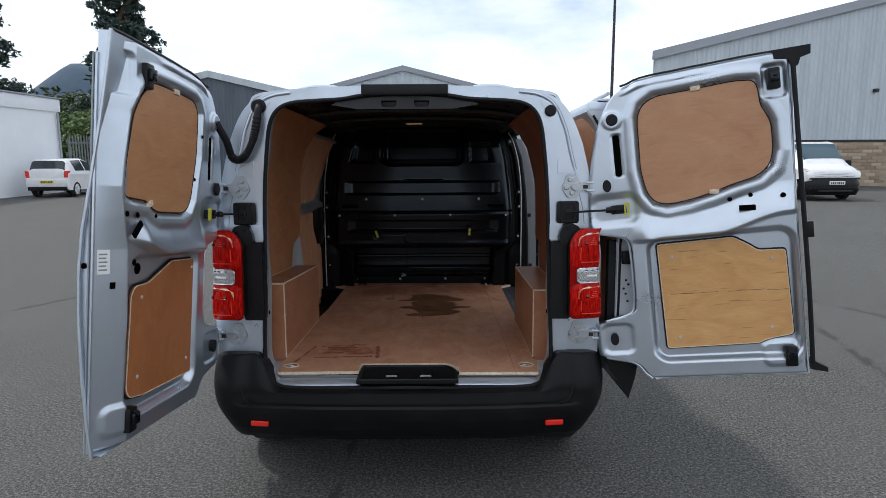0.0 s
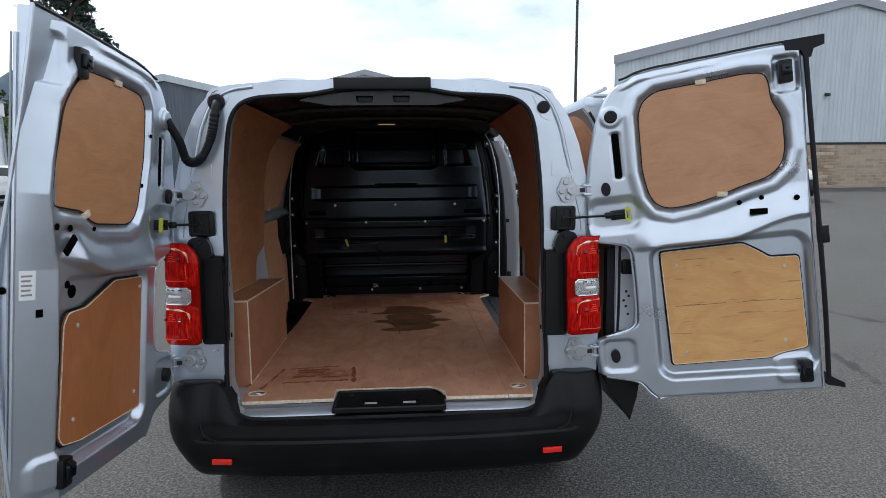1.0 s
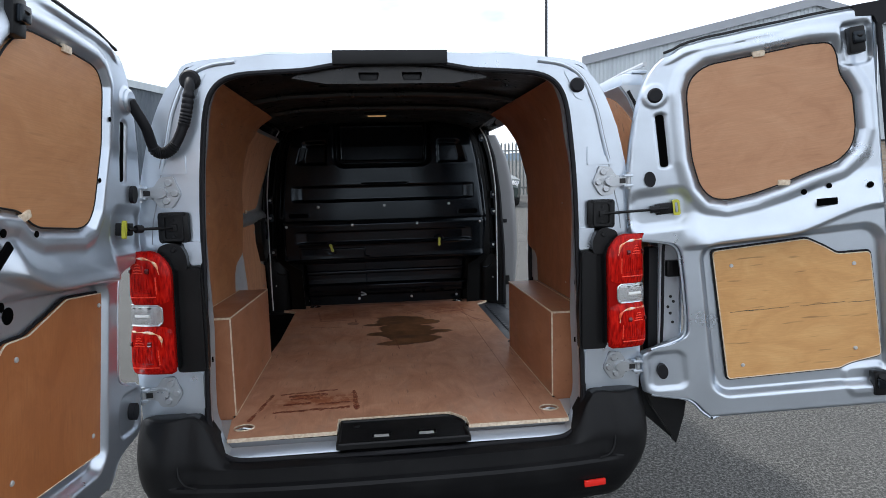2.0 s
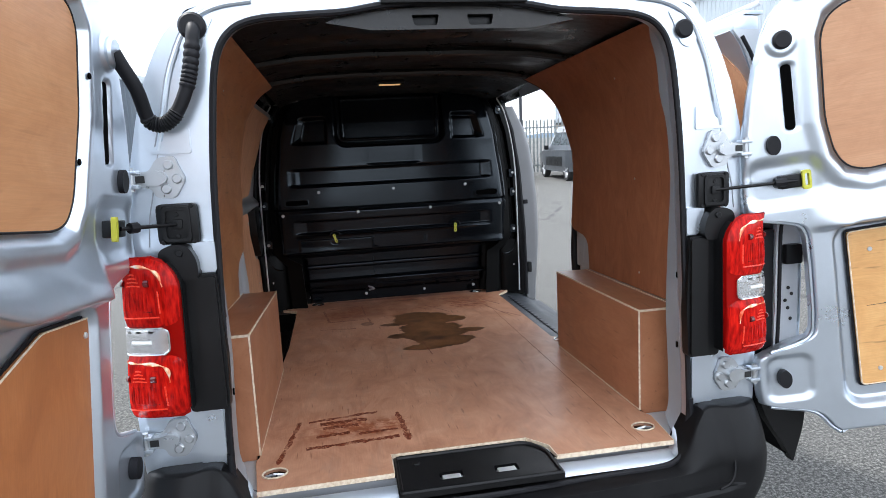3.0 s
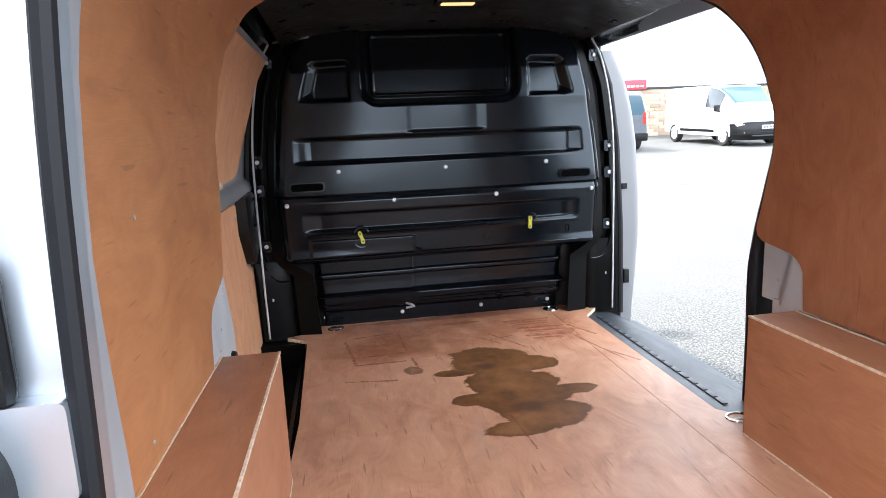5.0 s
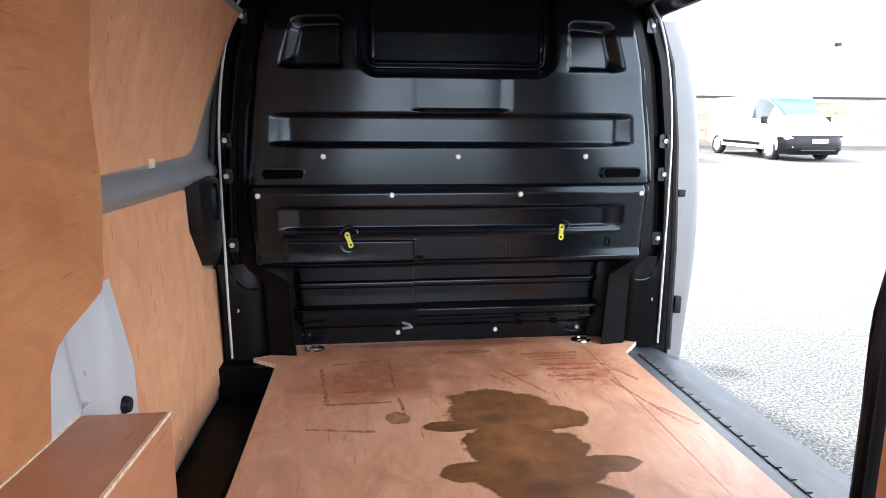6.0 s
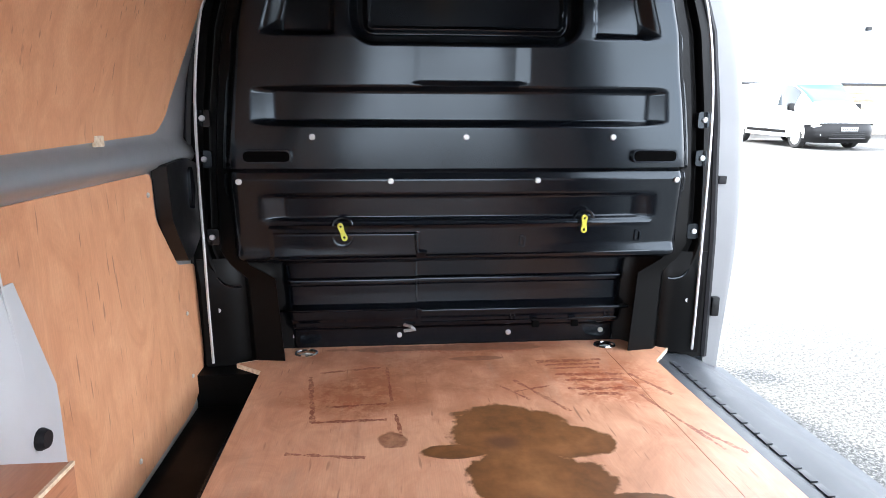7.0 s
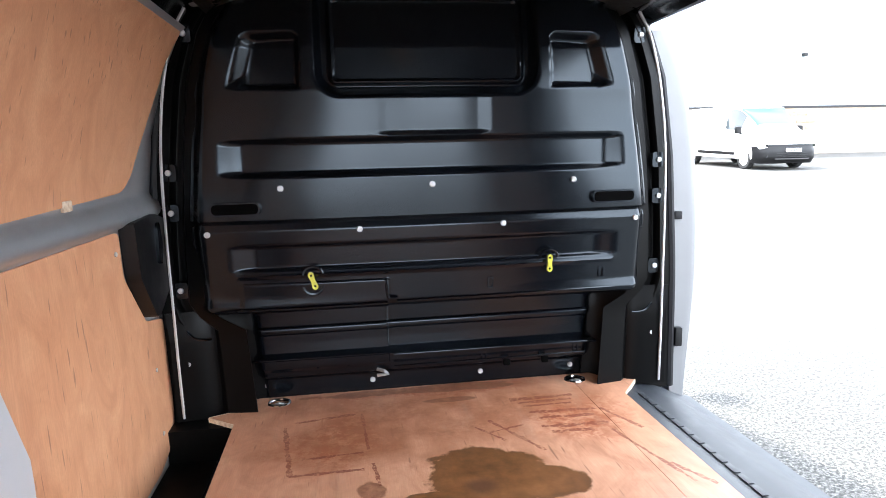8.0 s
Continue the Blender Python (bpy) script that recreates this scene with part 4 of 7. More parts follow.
for _s in (-1, 1):
    rear_lamp(_s)
    pan = round_poly([(0.663, 0.858), (0.762, 0.858), (0.766, 0.90), (0.762, 1.19), (0.745, 1.222), (0.666, 1.224), (0.658, 1.0)], 0.012, 3)
    pan = [(x * _s, z) for x, z in pan]
    bp = part("lamp_panel", xz_plate(pan, -0.032, 0.0), PLASTIC, van, "black plastic panel beside the rear lamp")
    ins = [(x * _s, z) for x, z in round_poly([(0.668, 0.865), (0.722, 0.865), (0.720, 1.218), (0.668, 1.218)], 0.008, 3)]
    part("raised_field", xz_plate(ins, -0.042, -0.03), PLASTIC, bp)
    top = [(x * _s, z) for x, z in round_poly([(0.705, 1.212), (0.755, 1.216), (0.80, 1.262), (0.795, 1.296), (0.755, 1.309), (0.722, 1.300), (0.704, 1.262)], 0.018, 4)]
    blk = xz_plate([(x * _s, z) for x, z in round_poly([(0.664, 1.229), (0.702, 1.229), (0.712, 1.268), (0.722, 1.306), (0.664, 1.308)], 0.008, 3)], -0.020, 0.0)
    bmesh.ops.bevel(blk, geom=[e for e in blk.edges if len(e.link_faces) == 2 and e.calc_face_angle(0) > 1.2], offset=0.004, segments=2, affect="EDGES")
    part("pillar_block", blk, SILVER, van)
    part("lamp_bracket", xz_plate(top, -0.05, -0.004), PLASTIC, bp)
    part("lamp_bolt", disc(0.010, 0.006, 6, 0.5), PLASTIC, bp, m=Matrix.Translation((_s * 0.745, -0.05, 1.285)) @ Matrix.Rotation(radians(90), 4, "X"))


# ---- bumper, step pad and sill ----
def bumper():
    prof = [(0.09, 0.300), (0.055, 0.306), (0.030, 0.330), (0.008, 0.368), (-0.006, 0.415), (-0.012, 0.455), (-0.013, 0.474), (-0.006, 0.485), (0.014, 0.490), (0.020, 0.535)]

    def f(s, t):
        a = -1 + 2 * s
        wrap = abs(a) ** 1.0
        x = math.copysign(1.00 * wrap if wrap < 0.78 else 0.78 + 0.180 * math.sin((wrap - 0.78) / 0.22 * math.pi / 2), a)
        yb = -0.165 + 0.047 * (abs(x) / 0.78) ** 3 if wrap < 0.78 else -0.118 + 0.40 * ((wrap - 0.78) / 0.22) ** 2.6
        ztop = 0.545 + 0.157 * smooth(0.60, 0.725, abs(x)) - 0.02 * smooth(0.86, 0.95, abs(x))
        n = len(prof)
        k = t * (n + 3)
        if k <= n - 1:
            i = min(int(k), n - 2)
            q = k - i
            dy = prof[i][0] + (prof[i + 1][0] - prof[i][0]) * q
            z = prof[i][1] + (prof[i + 1][1] - prof[i][1]) * q
            if z > 0.474:
                dy = -0.013 + (dy + 0.013) * smooth(0.80, 0.73, abs(x))
            return (x * (1 - 0.080 * smooth(0.54, 0.29, z) ** 1.3), yb + dy, z)
        q = (k - (n - 1)) / 4
        z = 0.535 + (ztop - 0.535) * smooth(0, 0.55, q)
        lean = -0.013 + 0.033 * smooth(0.80, 0.73, abs(x)) + (0.045 + 0.02 * smooth(0.63, 0.74, abs(x))) * smooth(0.1, 0.6, q)
        y = yb + lean
        if q > 0.55:
            y = y + (max(0.03, y) - y) * (q - 0.55) / 0.45
        return (x * (1 - 0.010 * smooth(0.2, 0.6, q)), y, z)
    return sheet(96, 52, f)


bump = part("rear_bumper", thicken(bumper(), 0.004), BUMPER, van, "black textured plastic rear bumper", angle=28)
for _s in (-1, 1):
    part("reflector", box(-0.042, 0.042, -0.006, 0.006, -0.012, 0.012, 0.005), REFLECTOR, bump, "red reflector strip", m=pose(_s * 0.678, -0.142, 0.398, 0, 0, _s * 7))
    crease = [(_s * x, y, z) for x, y, z in ((0.700, -0.142, 0.488), (0.738, -0.136, 0.500), (0.760, -0.124, 0.530), (0.768, -0.105, 0.580), (0.770, -0.088, 0.640))]
    part("crease", tube(spline(crease, 6), 0.004, 6), BUMPER, bump)
part("underbody", box(-0.70, 0.70, 0.10, 3.9, 0.22, 0.50, 0.03), PLASTIC, van)

part("sill_plate", xy_plate([(-0.64, 0.030), (0.64, 0.030), (0.67, 0.04), (0.78, 0.12), (0.78, 0.22), (-0.78, 0.22), (-0.78, 0.12), (-0.67, 0.04)], 0.565, 0.5855), SILVER_IN, van, "bare silver rear sill")
pad_out = round_poly([(-0.234, 0.106), (0.19, 0.106), (0.236, 0.04), (0.238, -0.115), (-0.236, -0.115)], [0.008, 0.03, 0.03, 0.008, 0.008], 4)
pad = part("step_pad", xy_plate(pad_out, 0.575, 0.590, [round_poly([(x - 0.035, -0.06), (x + 0.035, -0.06), (x + 0.035, -0.02), (x - 0.035, -0.02)], 0.006) for x in (-0.078, 0.085)]), PLASTIC, van, "black plastic sill pad with two latch slots")
rim = tube([(x * 0.965, -0.005 + (y + 0.005) * 0.93, 0.591) for x, y in pad_out], 0.006, 6, True)
part("rim", rim, PLASTIC, pad)
for _x in (-0.078, 0.085):
    part("striker", box(_x - 0.027, _x + 0.027, -0.055, -0.030, 0.572, 0.589, 0.004), BOLT_M, pad, "bright steel striker")
part("screw", disc(0.012, 0.005, 14), PLASTIC, pad, m=Matrix.Translation((-0.17, 0.05, 0.590)))
for _s in (-1, 1):
    # sloping bright sill on either side of the pad, turned up at the corner of the opening
    runs = [[(0.225, ya, za), (0.56, ya, za), (0.612, ya + 0.012, za + 0.002), (0.648, yb, za + rise)] for ya, za, yb, rise in ((-0.072, 0.553, -0.012, 0.040), (-0.068, 0.557, -0.004, 0.042), (-0.024, 0.573, 0.030, 0.046))]
    rows = [[(_s * p.x, p.y, p.z) for p in spline(r, 6)] for r in runs]
    part("sill_strip", thicken(sheet(len(rows[0]) - 1, 2, lambda s, t, rows=rows: rows[round(t * 2)][round(s * (len(rows[0]) - 1))]), 0.003), SILVER, van, "bare silver rear sill")
half_lip = [(0.682, -0.012, 0.72), (0.681, -0.014, 0.645), (0.655, -0.034, 0.580), (0.60, -0.068, 0.553), (0.52, -0.080, 0.547), (0.30, -0.086, 0.545)]
part("front_lip", tube(spline([(-x, y, z) for x, y, z in half_lip] + [(0.0, -0.115, 0.555)] + half_lip[::-1], 6), 0.009, 8), RUBBER, van)

# ---- load floor ----
under = xy_plate([(-0.80, 0.02), (0.80, 0.02), (0.80, 1.12), (0.66, 1.14), (0.66, 2.3), (0.74, 2.44), (-0.74, 2.44), (-0.66, 2.3), (-0.66, 1.14), (-0.80, 1.12)], 0.52, 0.584)
part("floor_pan", under, BLACK_METAL, van)


def ring_hole(cx, cy, r=0.034, n=18):
    return [(cx + r * 1.15 * math.cos(2 * math.pi * i / n), cy + r * math.sin(2 * math.pi * i / n)) for i in range(n)]


SEAM = 0.511
left_board = [(-0.622, -0.012), (-0.240, -0.006), (-0.240, 0.112), (0.19, 0.112), (0.244, 0.042), (0.246, -0.024), (SEAM, -0.026), (SEAM, 2.40),
              (-0.60, 2.40), (-0.66, 2.30), (-0.738, 2.268), (-0.650, 2.20), (-0.640, 1.40), (-0.652, 1.06), (-0.640, 1.055), (-0.640, 0.20), (-0.648, 0.18)]
right_board = [(SEAM + 0.0018, -0.026), (0.617, -0.028), (0.640, 0.16), (0.624, 0.20), (0.624, 0.99), (0.72, 1.04), (0.70, 1.10), (0.645, 1.16), (0.648, 2.19), (0.735, 2.30), (0.64, 2.34), (0.60, 2.40), (SEAM + 0.0018, 2.40)]
fl_l = part("floor_board", xy_plate(left_board, 0.586, 0.600, [ring_hole(-0.525, 2.345), ring_hole(-0.582, 0.085)]), PLY_FLOOR, van, "brown plywood load floor with a dark oil stain and scuffs")
fl_r = part("floor_board", xy_plate(right_board, 0.586, 0.600, [ring_hole(0.575, 0.085)]), PLY_FLOOR, van, "brown plywood load floor strip")


def edge_strip(pts, z0=0.5865, z1=0.6005, w=0.0015):
    """The raw pale edge of a board along an open run of points."""
    bm = bmesh.new()
    for (ax, ay), (bx, by) in zip(pts, pts[1:]):
        d = Vector((bx - ax, by - ay, 0)).normalized()
        nx, ny = d.y * w, -d.x * w
        va = [bm.verts.new(p) for p in ((ax, ay, z0), (bx, by, z0), (bx + nx, by + ny, z0), (ax + nx, ay + ny, z0), (ax, ay, z1), (bx, by, z1), (bx + nx, by + ny, z1), (ax + nx, ay + ny, z1))]
        for q in ((0, 1, 2, 3), (4, 5, 6, 7), (0, 1, 5, 4), (1, 2, 6, 5), (2, 3, 7, 6), (3, 0, 4, 7)):
            bm.faces.new([va[k] for k in q])
    return bm


part("raw_edge", edge_strip(left_board[:7], w=0.0025), EDGE, fl_l)
part("raw_edge", edge_strip([(-0.60, 2.40), (-0.66, 2.30), (-0.738, 2.268), (-0.650, 2.20)], w=0.004), EDGE, fl_l)
part("raw_edge", edge_strip(right_board[:3], w=0.0025), EDGE, fl_r)
part("raw_edge", edge_strip([(0.648, 2.19), (0.735, 2.30), (0.64, 2.34)], w=0.004), EDGE, fl_r)
for cx, cy in ((-0.525, 2.345), (-0.582, 0.085), (0.525, 2.345), (0.575, 0.085), (0.675, 1.09)):
    eye = part("lashing_eye", tube([(cx + 0.036 * math.cos(a), cy + 0.030 * math.sin(a), 0.6005) for a in [2 * math.pi * k / 18 for k in range(18)]], 0.0045 if cy > 1 else 0.0028, 6, True), CHROME if cy > 1 else EDGE, van, "steel lashing eye sunk in the floor")
    part("cup", disc(0.033, 0.002, 18), BLACK_METAL, eye, m=Matrix.Translation((cx, cy, 0.5985 if cx == 0.525 else 0.588)))
    part("bar", tube([(cx - 0.026, cy - 0.004, 0.594), (cx, cy - 0.012, 0.603), (cx + 0.026, cy - 0.004, 0.594)], 0.005, 6), STEEL, eye)

# ---- wheel arch boxes of plywood ----
def arch_box(sgn, xin, y0, y1, top, rise=0.0):
    def skew(bm):
        for v in bm.verts:
            v.co.z += rise * (y1 - v.co.y) / (y1 - y0) * max(0.0, v.co.z - 0.61) / (top - 0.61)
        return bm
    b = part("side_board", skew(box(min(sgn * xin, sgn * (xin + 0.012)), max(sgn * xin, sgn * (xin + 0.012)), y0, y1, 0.601, top - 0.012)), PLY_BOX, van, "brown plywood wheel arch box")
    xo = xin + 0.155
    lo, hi = sorted((sgn * xin, sgn * xo))
    part("top_board", skew(box(lo, hi, y0, y1, top - 0.012, top)), PLY_BOX, b)
    lo, hi = sorted((sgn * (xin + 0.012), sgn * xo))
    part("end_board", skew(box(lo, hi, y0, y0 + 0.012, 0.587, top - 0.012)), PLY_BOX, b)
    part("end_board", skew(box(lo, hi, y1 - 0.012, y1, 0.601, top - 0.012)), PLY_BOX, b)
    e = bmesh.new()
    x1 = sgn * (xin - 0.0015)
    box(min(x1, x1 + sgn * 0.005), max(x1, x1 + sgn * 0.005), y0, y1, top - 0.004, top + 0.0015, bm=e)
    box(min(x1, x1 + sgn * 0.005), max(x1, x1 + sgn * 0.005), y0 - 0.0015, y0 + 0.003, 0.602, top, bm=e)
    box(min(sgn * xin, sgn * xo), max(sgn * xin, sgn * xo), y0 - 0.0015, y0 + 0.004, top - 0.006, top + 0.0015, bm=e)
    box(min(x1, x1 + sgn * 0.005), max(x1, x1 + sgn * 0.005), y0, y1, 0.6005, 0.605, bm=e)
    box(min(sgn * (xo - 0.016), sgn * (xo - 0.010)), max(sgn * (xo - 0.016), sgn * (xo - 0.010)), y0, y1, top, top + 0.002, bm=e)
    part("raw_edge", skew(e), EDGE, b)
    return b


arch_box(1, 0.625, 0.205, 1.0, 0.952)
arch_box(-1, 0.638, 0.215, 1.06, 0.958, 0.032)

# ---- plywood side lining ----
UPPER_EDGE = [(1.13, 1.62), (1.18, 1.73), (1.25, 1.82), (1.34, 1.87)]
FRONT_EDGE = {1: [(0.985, 0.94), (0.995, 1.07), (1.03, 1.105), (1.185, 1.125), (1.195, 1.16), (1.155, 1.28), (1.115, 1.40), (1.11, 1.50)] + UPPER_EDGE,
              -1: [(0.965, 0.94), (0.985, 1.06), (1.02, 1.10), (1.175, 1.135), (1.195, 1.16), (1.20, 1.28), (1.195, 1.338), (1.175, 1.41), (1.160, 1.48), (1.148, 1.554)] + UPPER_EDGE}


def front_y(sgn, z):
    return float(np.interp(z, [p[1] for p in FRONT_EDGE[sgn]], [p[0] for p in FRONT_EDGE[sgn]]))


def lining(sgn):
    zs = np.linspace(0.955, 1.866, 61)

    def f(s, t):
        z = float(zs[round(t * 60)])
        y1 = front_y(sgn, z)
        y0 = lerp_table(PLY_REAR, z) + 0.018
        return (sgn * (lerp_table(INNER, z) - 0.004), y0 + (y1 - y0) * s, z)
    return thicken(sheet(10, 60, f), 0.006)


for _s in (-1, 1):
    lin = part("side_lining", lining(_s), PLY_WALL if _s > 0 else PLY_WALL_LIT, van, "reddish plywood side lining")
    part("lower_liner", box(min(_s * 0.79, _s * 0.80), max(_s * 0.79, _s * 0.80), 0.14, 1.12, 0.60, 0.955), SILVER_IN, van)
    # bare pillar pressing shown by the cut corner of the lining, folded once
    def pressing(s, t, sg=_s):
        z = 0.60 + 0.545 * t if sg < 0 else 0.945 + 0.19 * t
        up = max(0.0, (z - 0.945) / 0.20)
        y = 0.93 + ((0.32 + 0.08 * (1 - up)) if sg < 0 else 0.25) * s
        fold = 1.085 - 0.05 * up
        x = 0.786 + 0.016 * smooth(fold - 0.012, fold + 0.03, y) - 0.006 * smooth(1.18, 1.24, y)
        return (sg * x, y, z)
    pb = part("pillar_bracket", thicken(sheet(28, 14, pressing), 0.003), SILVER_IN, van, "bare silver pillar pressing", angle=60)
    if _s < 0:
        part("rubber_stop", disc(0.018, 0.02, 14, 0.6), RUBBER, pb, m=Matrix.Translation((_s * 0.800, 1.262, 0.885)) @ Matrix.Rotation(radians(-90 * _s), 4, "Y"))
    # black rubber along the rear edge of the side opening
    eb = [(_s * (lerp_table(INNER, z) + 0.010), front_y(_s, z) + 0.010, z) for z in (1.16, 1.28, 1.40, 1.50, 1.62, 1.73, 1.82, 1.87)]
    part("side_seal", tube(spline([(_s * 0.806, 1.235, 0.56), (_s * 0.806, 1.235, 0.90), (_s * 0.803, 1.225, 1.08), *eb, (_s * 0.63, 1.40, 1.885)], 5), 0.014 if _s > 0 else 0.005, 8), RUBBER, van)
    # pillar between lining and skin
    def cpost(s, t, sg=_s):
        z = 0.56 + 1.26 * t
        y = front_y(sg, max(z, 1.16)) + 0.018 + 0.03 * smooth(1.2, 1.0, z)
        a, b = lerp_table(INNER, z) + 0.004, skin_x(z, y) - 0.012
        return (sg * (a + (b - a) * s), y + 0.025 * s, z)
    part("pillar", thicken(sheet(3, 24, cpost), 0.004), SILVER_IN if _s < 0 else PLASTIC, van, "black trimmed door pillar" if _s > 0 else "")
    # cant rail over the side opening, inside
    def cant(s, t, sg=_s):
        y = 1.1 + 1.25 * t
        lift = 0.05 * smooth(2.33, 1.3, y) if sg > 0 else 0.0
        p = spline([(0.58, y, 1.912), (0.68, y, 1.880 + 0.4 * lift), (0.735, y, 1.868 + 0.6 * lift), (skin_x(1.85, y) - 0.01, y, (1.845 if sg > 0 else 1.80) + 0.5 * lift)], 4)
        q = p[round(s * 12)]
        return (sg * q.x, q.y, q.z)
    part("cant_rail", thicken(sheet(12, 10, cant), 0.004), BLACK_METAL, van)
    for yy in (1.14, 0.55, 0.2):
        for zz in (1.75, 1.38, 1.02):
            if yy < 1 or zz < 1.3:
                part("screw", disc(0.0045, 0.002, 10), STEEL, lin, m=Matrix.Translation((_s * (lerp_table(INNER, zz) - 0.010), yy - 0.05, zz)) @ Matrix.Rotation(radians(-90 * _s), 4, "Y"))


# ---- bulkhead ----
BASE_Y = [(0.58, 2.405), (0.665, 2.395), (0.685, 2.362), (0.748, 2.352), (0.764, 2.383), (0.80, 2.383), (0.835, 2.380), (0.86, 2.379), (0.912, 2.374), (0.938, 2.270), (0.952, 2.242),
          (0.965, 2.234), (1.205, 2.208), (1.228, 2.216), (1.240, 2.192), (1.50, 2.189), (1.62, 2.185), (1.75, 2.192), (1.97, 2.245)]
HALF_BULK = [(0.58, 0.605), (0.905, 0.625), (0.928, 0.70), (0.942, 0.735), (0.96, 0.742), (1.20, 0.745), (1.45, 0.725), (1.65, 0.70), (1.80, 0.665), (1.88, 0.62), (1.96, 0.50)]
POCKET_OUT = [(0.386, 1.624), (0.610, 1.624), (0.603, 1.66), (0.562, 1.785), (0.535, 1.798), (0.40, 1.798), (0.380, 1.78)]
POCKET_IN = [(0.400, 1.642), (0.540, 1.642), (0.512, 1.765), (0.400, 1.772)]


def bulk_y(x, z):
    y = lerp_table(BASE_Y, z)
    ax = abs(x)
    # recessed window field with a raised blank panel
    d = rrect(x, z, -0.345, 0.345, 1.603, 2.05, 0.075)
    y += 0.045 * smooth(0.004, -0.030, d)
    d = rrect(x, z, -0.296, 0.300, 1.642, 1.905, 0.022)
    y -= 0.012 * smooth(0.006, -0.004, d) - 0.010 * smooth(-0.008, -0.016, d)
    # pockets with a long slope on the outer side
    if 0.33 < ax < 0.68 and 1.58 < z < 1.84:
        do, di = inside_poly(ax, z, POCKET_OUT), inside_poly(ax, z, POCKET_IN)
        if do < 0:
            y += 0.036 * (1.0 if di < 0 else smooth(0, 1, do / (do - di - 1e-9)))
    # long swages with wide sloping ends
    y += 0.024 * smooth(0.0, -0.020, abs(z - 1.425) - 0.060) * smooth(0.650, 0.565, ax)
    y += 0.005 * smooth(0.185, 0.135, abs(x - 0.010)) * smooth(1.484, 1.500, z) * smooth(1.625, 1.600, z)
    y += 0.016 * smooth(0.0, -0.014, abs(z - 1.118) - 0.045) * smooth(0.640, 0.545, ax)
    y -= 0.006 * smooth(0.0, -0.006, abs(z - 1.062) - 0.007) * smooth(0.63, 0.60, ax)
    # steps in the sunk lower field
    y -= 0.010 * smooth(0.0, -0.008, abs(z - 0.845) - 0.016) * smooth(0.62, 0.60, ax)
    # overlapping lower plate on one side
    y -= 0.006 * smooth(-0.142, -0.148, x) * smooth(-0.605, -0.600, x) * smooth(1.040, 1.034, z) * smooth(0.945, 0.952, z)
    y -= 0.010 * smooth(-0.142, -0.148, x) * smooth(0.94, 0.93, z) * smooth(0.70, 0.72, z) * smooth(-0.61, -0.60, x)
    # the sheet bows towards the tail, more so above
    y += (0.022 + 0.030 * smooth(1.25, 1.6, z)) * (ax / 0.7) ** 2 * smooth(0.94, 1.0, z)
    # shoulders curve away at the sides
    w = lerp_table(HALF_BULK, z)
    y += 0.05 * smooth(w - 0.055, w, ax) ** 1.5
    return y


def bulk_sheet():
    nz, nx = 300, 250

    def f(s, t):
        z = 0.582 + (1.955 - 0.582) * t
        x = (2 * s - 1) * lerp_table(HALF_BULK, z)
        return (x, bulk_y(x, z), z)
    return sheet(nx, nz, f)


bulkhead = part("bulkhead", bulk_sheet(), BLACK_METAL, van, "satin black pressed steel bulkhead with swages", angle=50)
part("backing", box(-0.80, 0.80, 2.47, 2.49, 0.50, 1.95), BLACK_METAL, bulkhead)
bolt = part("bolt", disc(0.0095, 0.006, 12, 0.45), BOLT_M, bulkhead, m=Matrix.Translation((0, bulk_y(0.0, 1.335) - 0.001, 1.335)) @ Matrix.Rotation(radians(90), 4, "X"))
for bx_, bz_ in ((-0.46, 1.335), (0.46, 1.335), (-0.688, 1.200), (-0.229, 1.202), (0.229, 1.202), (0.688, 1.200), (-0.58, 0.640), (-0.205, 0.640), (0.185, 0.640), (0.525, 0.640)):
    share(bolt, bulkhead, Matrix.Translation((bx_, bulk_y(bx_, bz_) - 0.001, bz_)) @ Matrix.Rotation(radians(90), 4, "X"))
for _s in (-1, 1):
    slot = [(x * _s, z) for x, z in round_poly([(0.527, 1.262), (0.662, 1.262), (0.662, 1.293), (0.527, 1.293)], 0.0152, 5)]
    lip = [(x * _s, z) for x, z in round_poly([(0.522, 1.257), (0.667, 1.257), (0.667, 1.298), (0.522, 1.298)], 0.020, 5)]
    part("slot", xz_plate(slot, 2.1885, 2.215), VOID, bulkhead)
    part("slot_rim", xz_plate(lip, 2.1875, 2.21, [slot]), BLACK_METAL, bulkhead)
for kx, kz in ((0.19, 1.005), (0.575, 1.018), (0.19, 0.708), (0.53, 0.718)):
    ky = bulk_y(kx, kz)
    k0 = round_poly([(kx - 0.010, kz - 0.020), (kx + 0.010, kz - 0.020), (kx + 0.010, kz + 0.020), (kx - 0.010, kz + 0.020)], 0.008)
    k1 = round_poly([(kx - 0.006, kz - 0.015), (kx + 0.006, kz - 0.015), (kx + 0.006, kz + 0.015), (kx - 0.006, kz + 0.015)], 0.005)
    part("key_slot", xz_plate(k0, ky - 0.005, ky + 0.01, [k1]), BLACK_METAL, bulkhead)
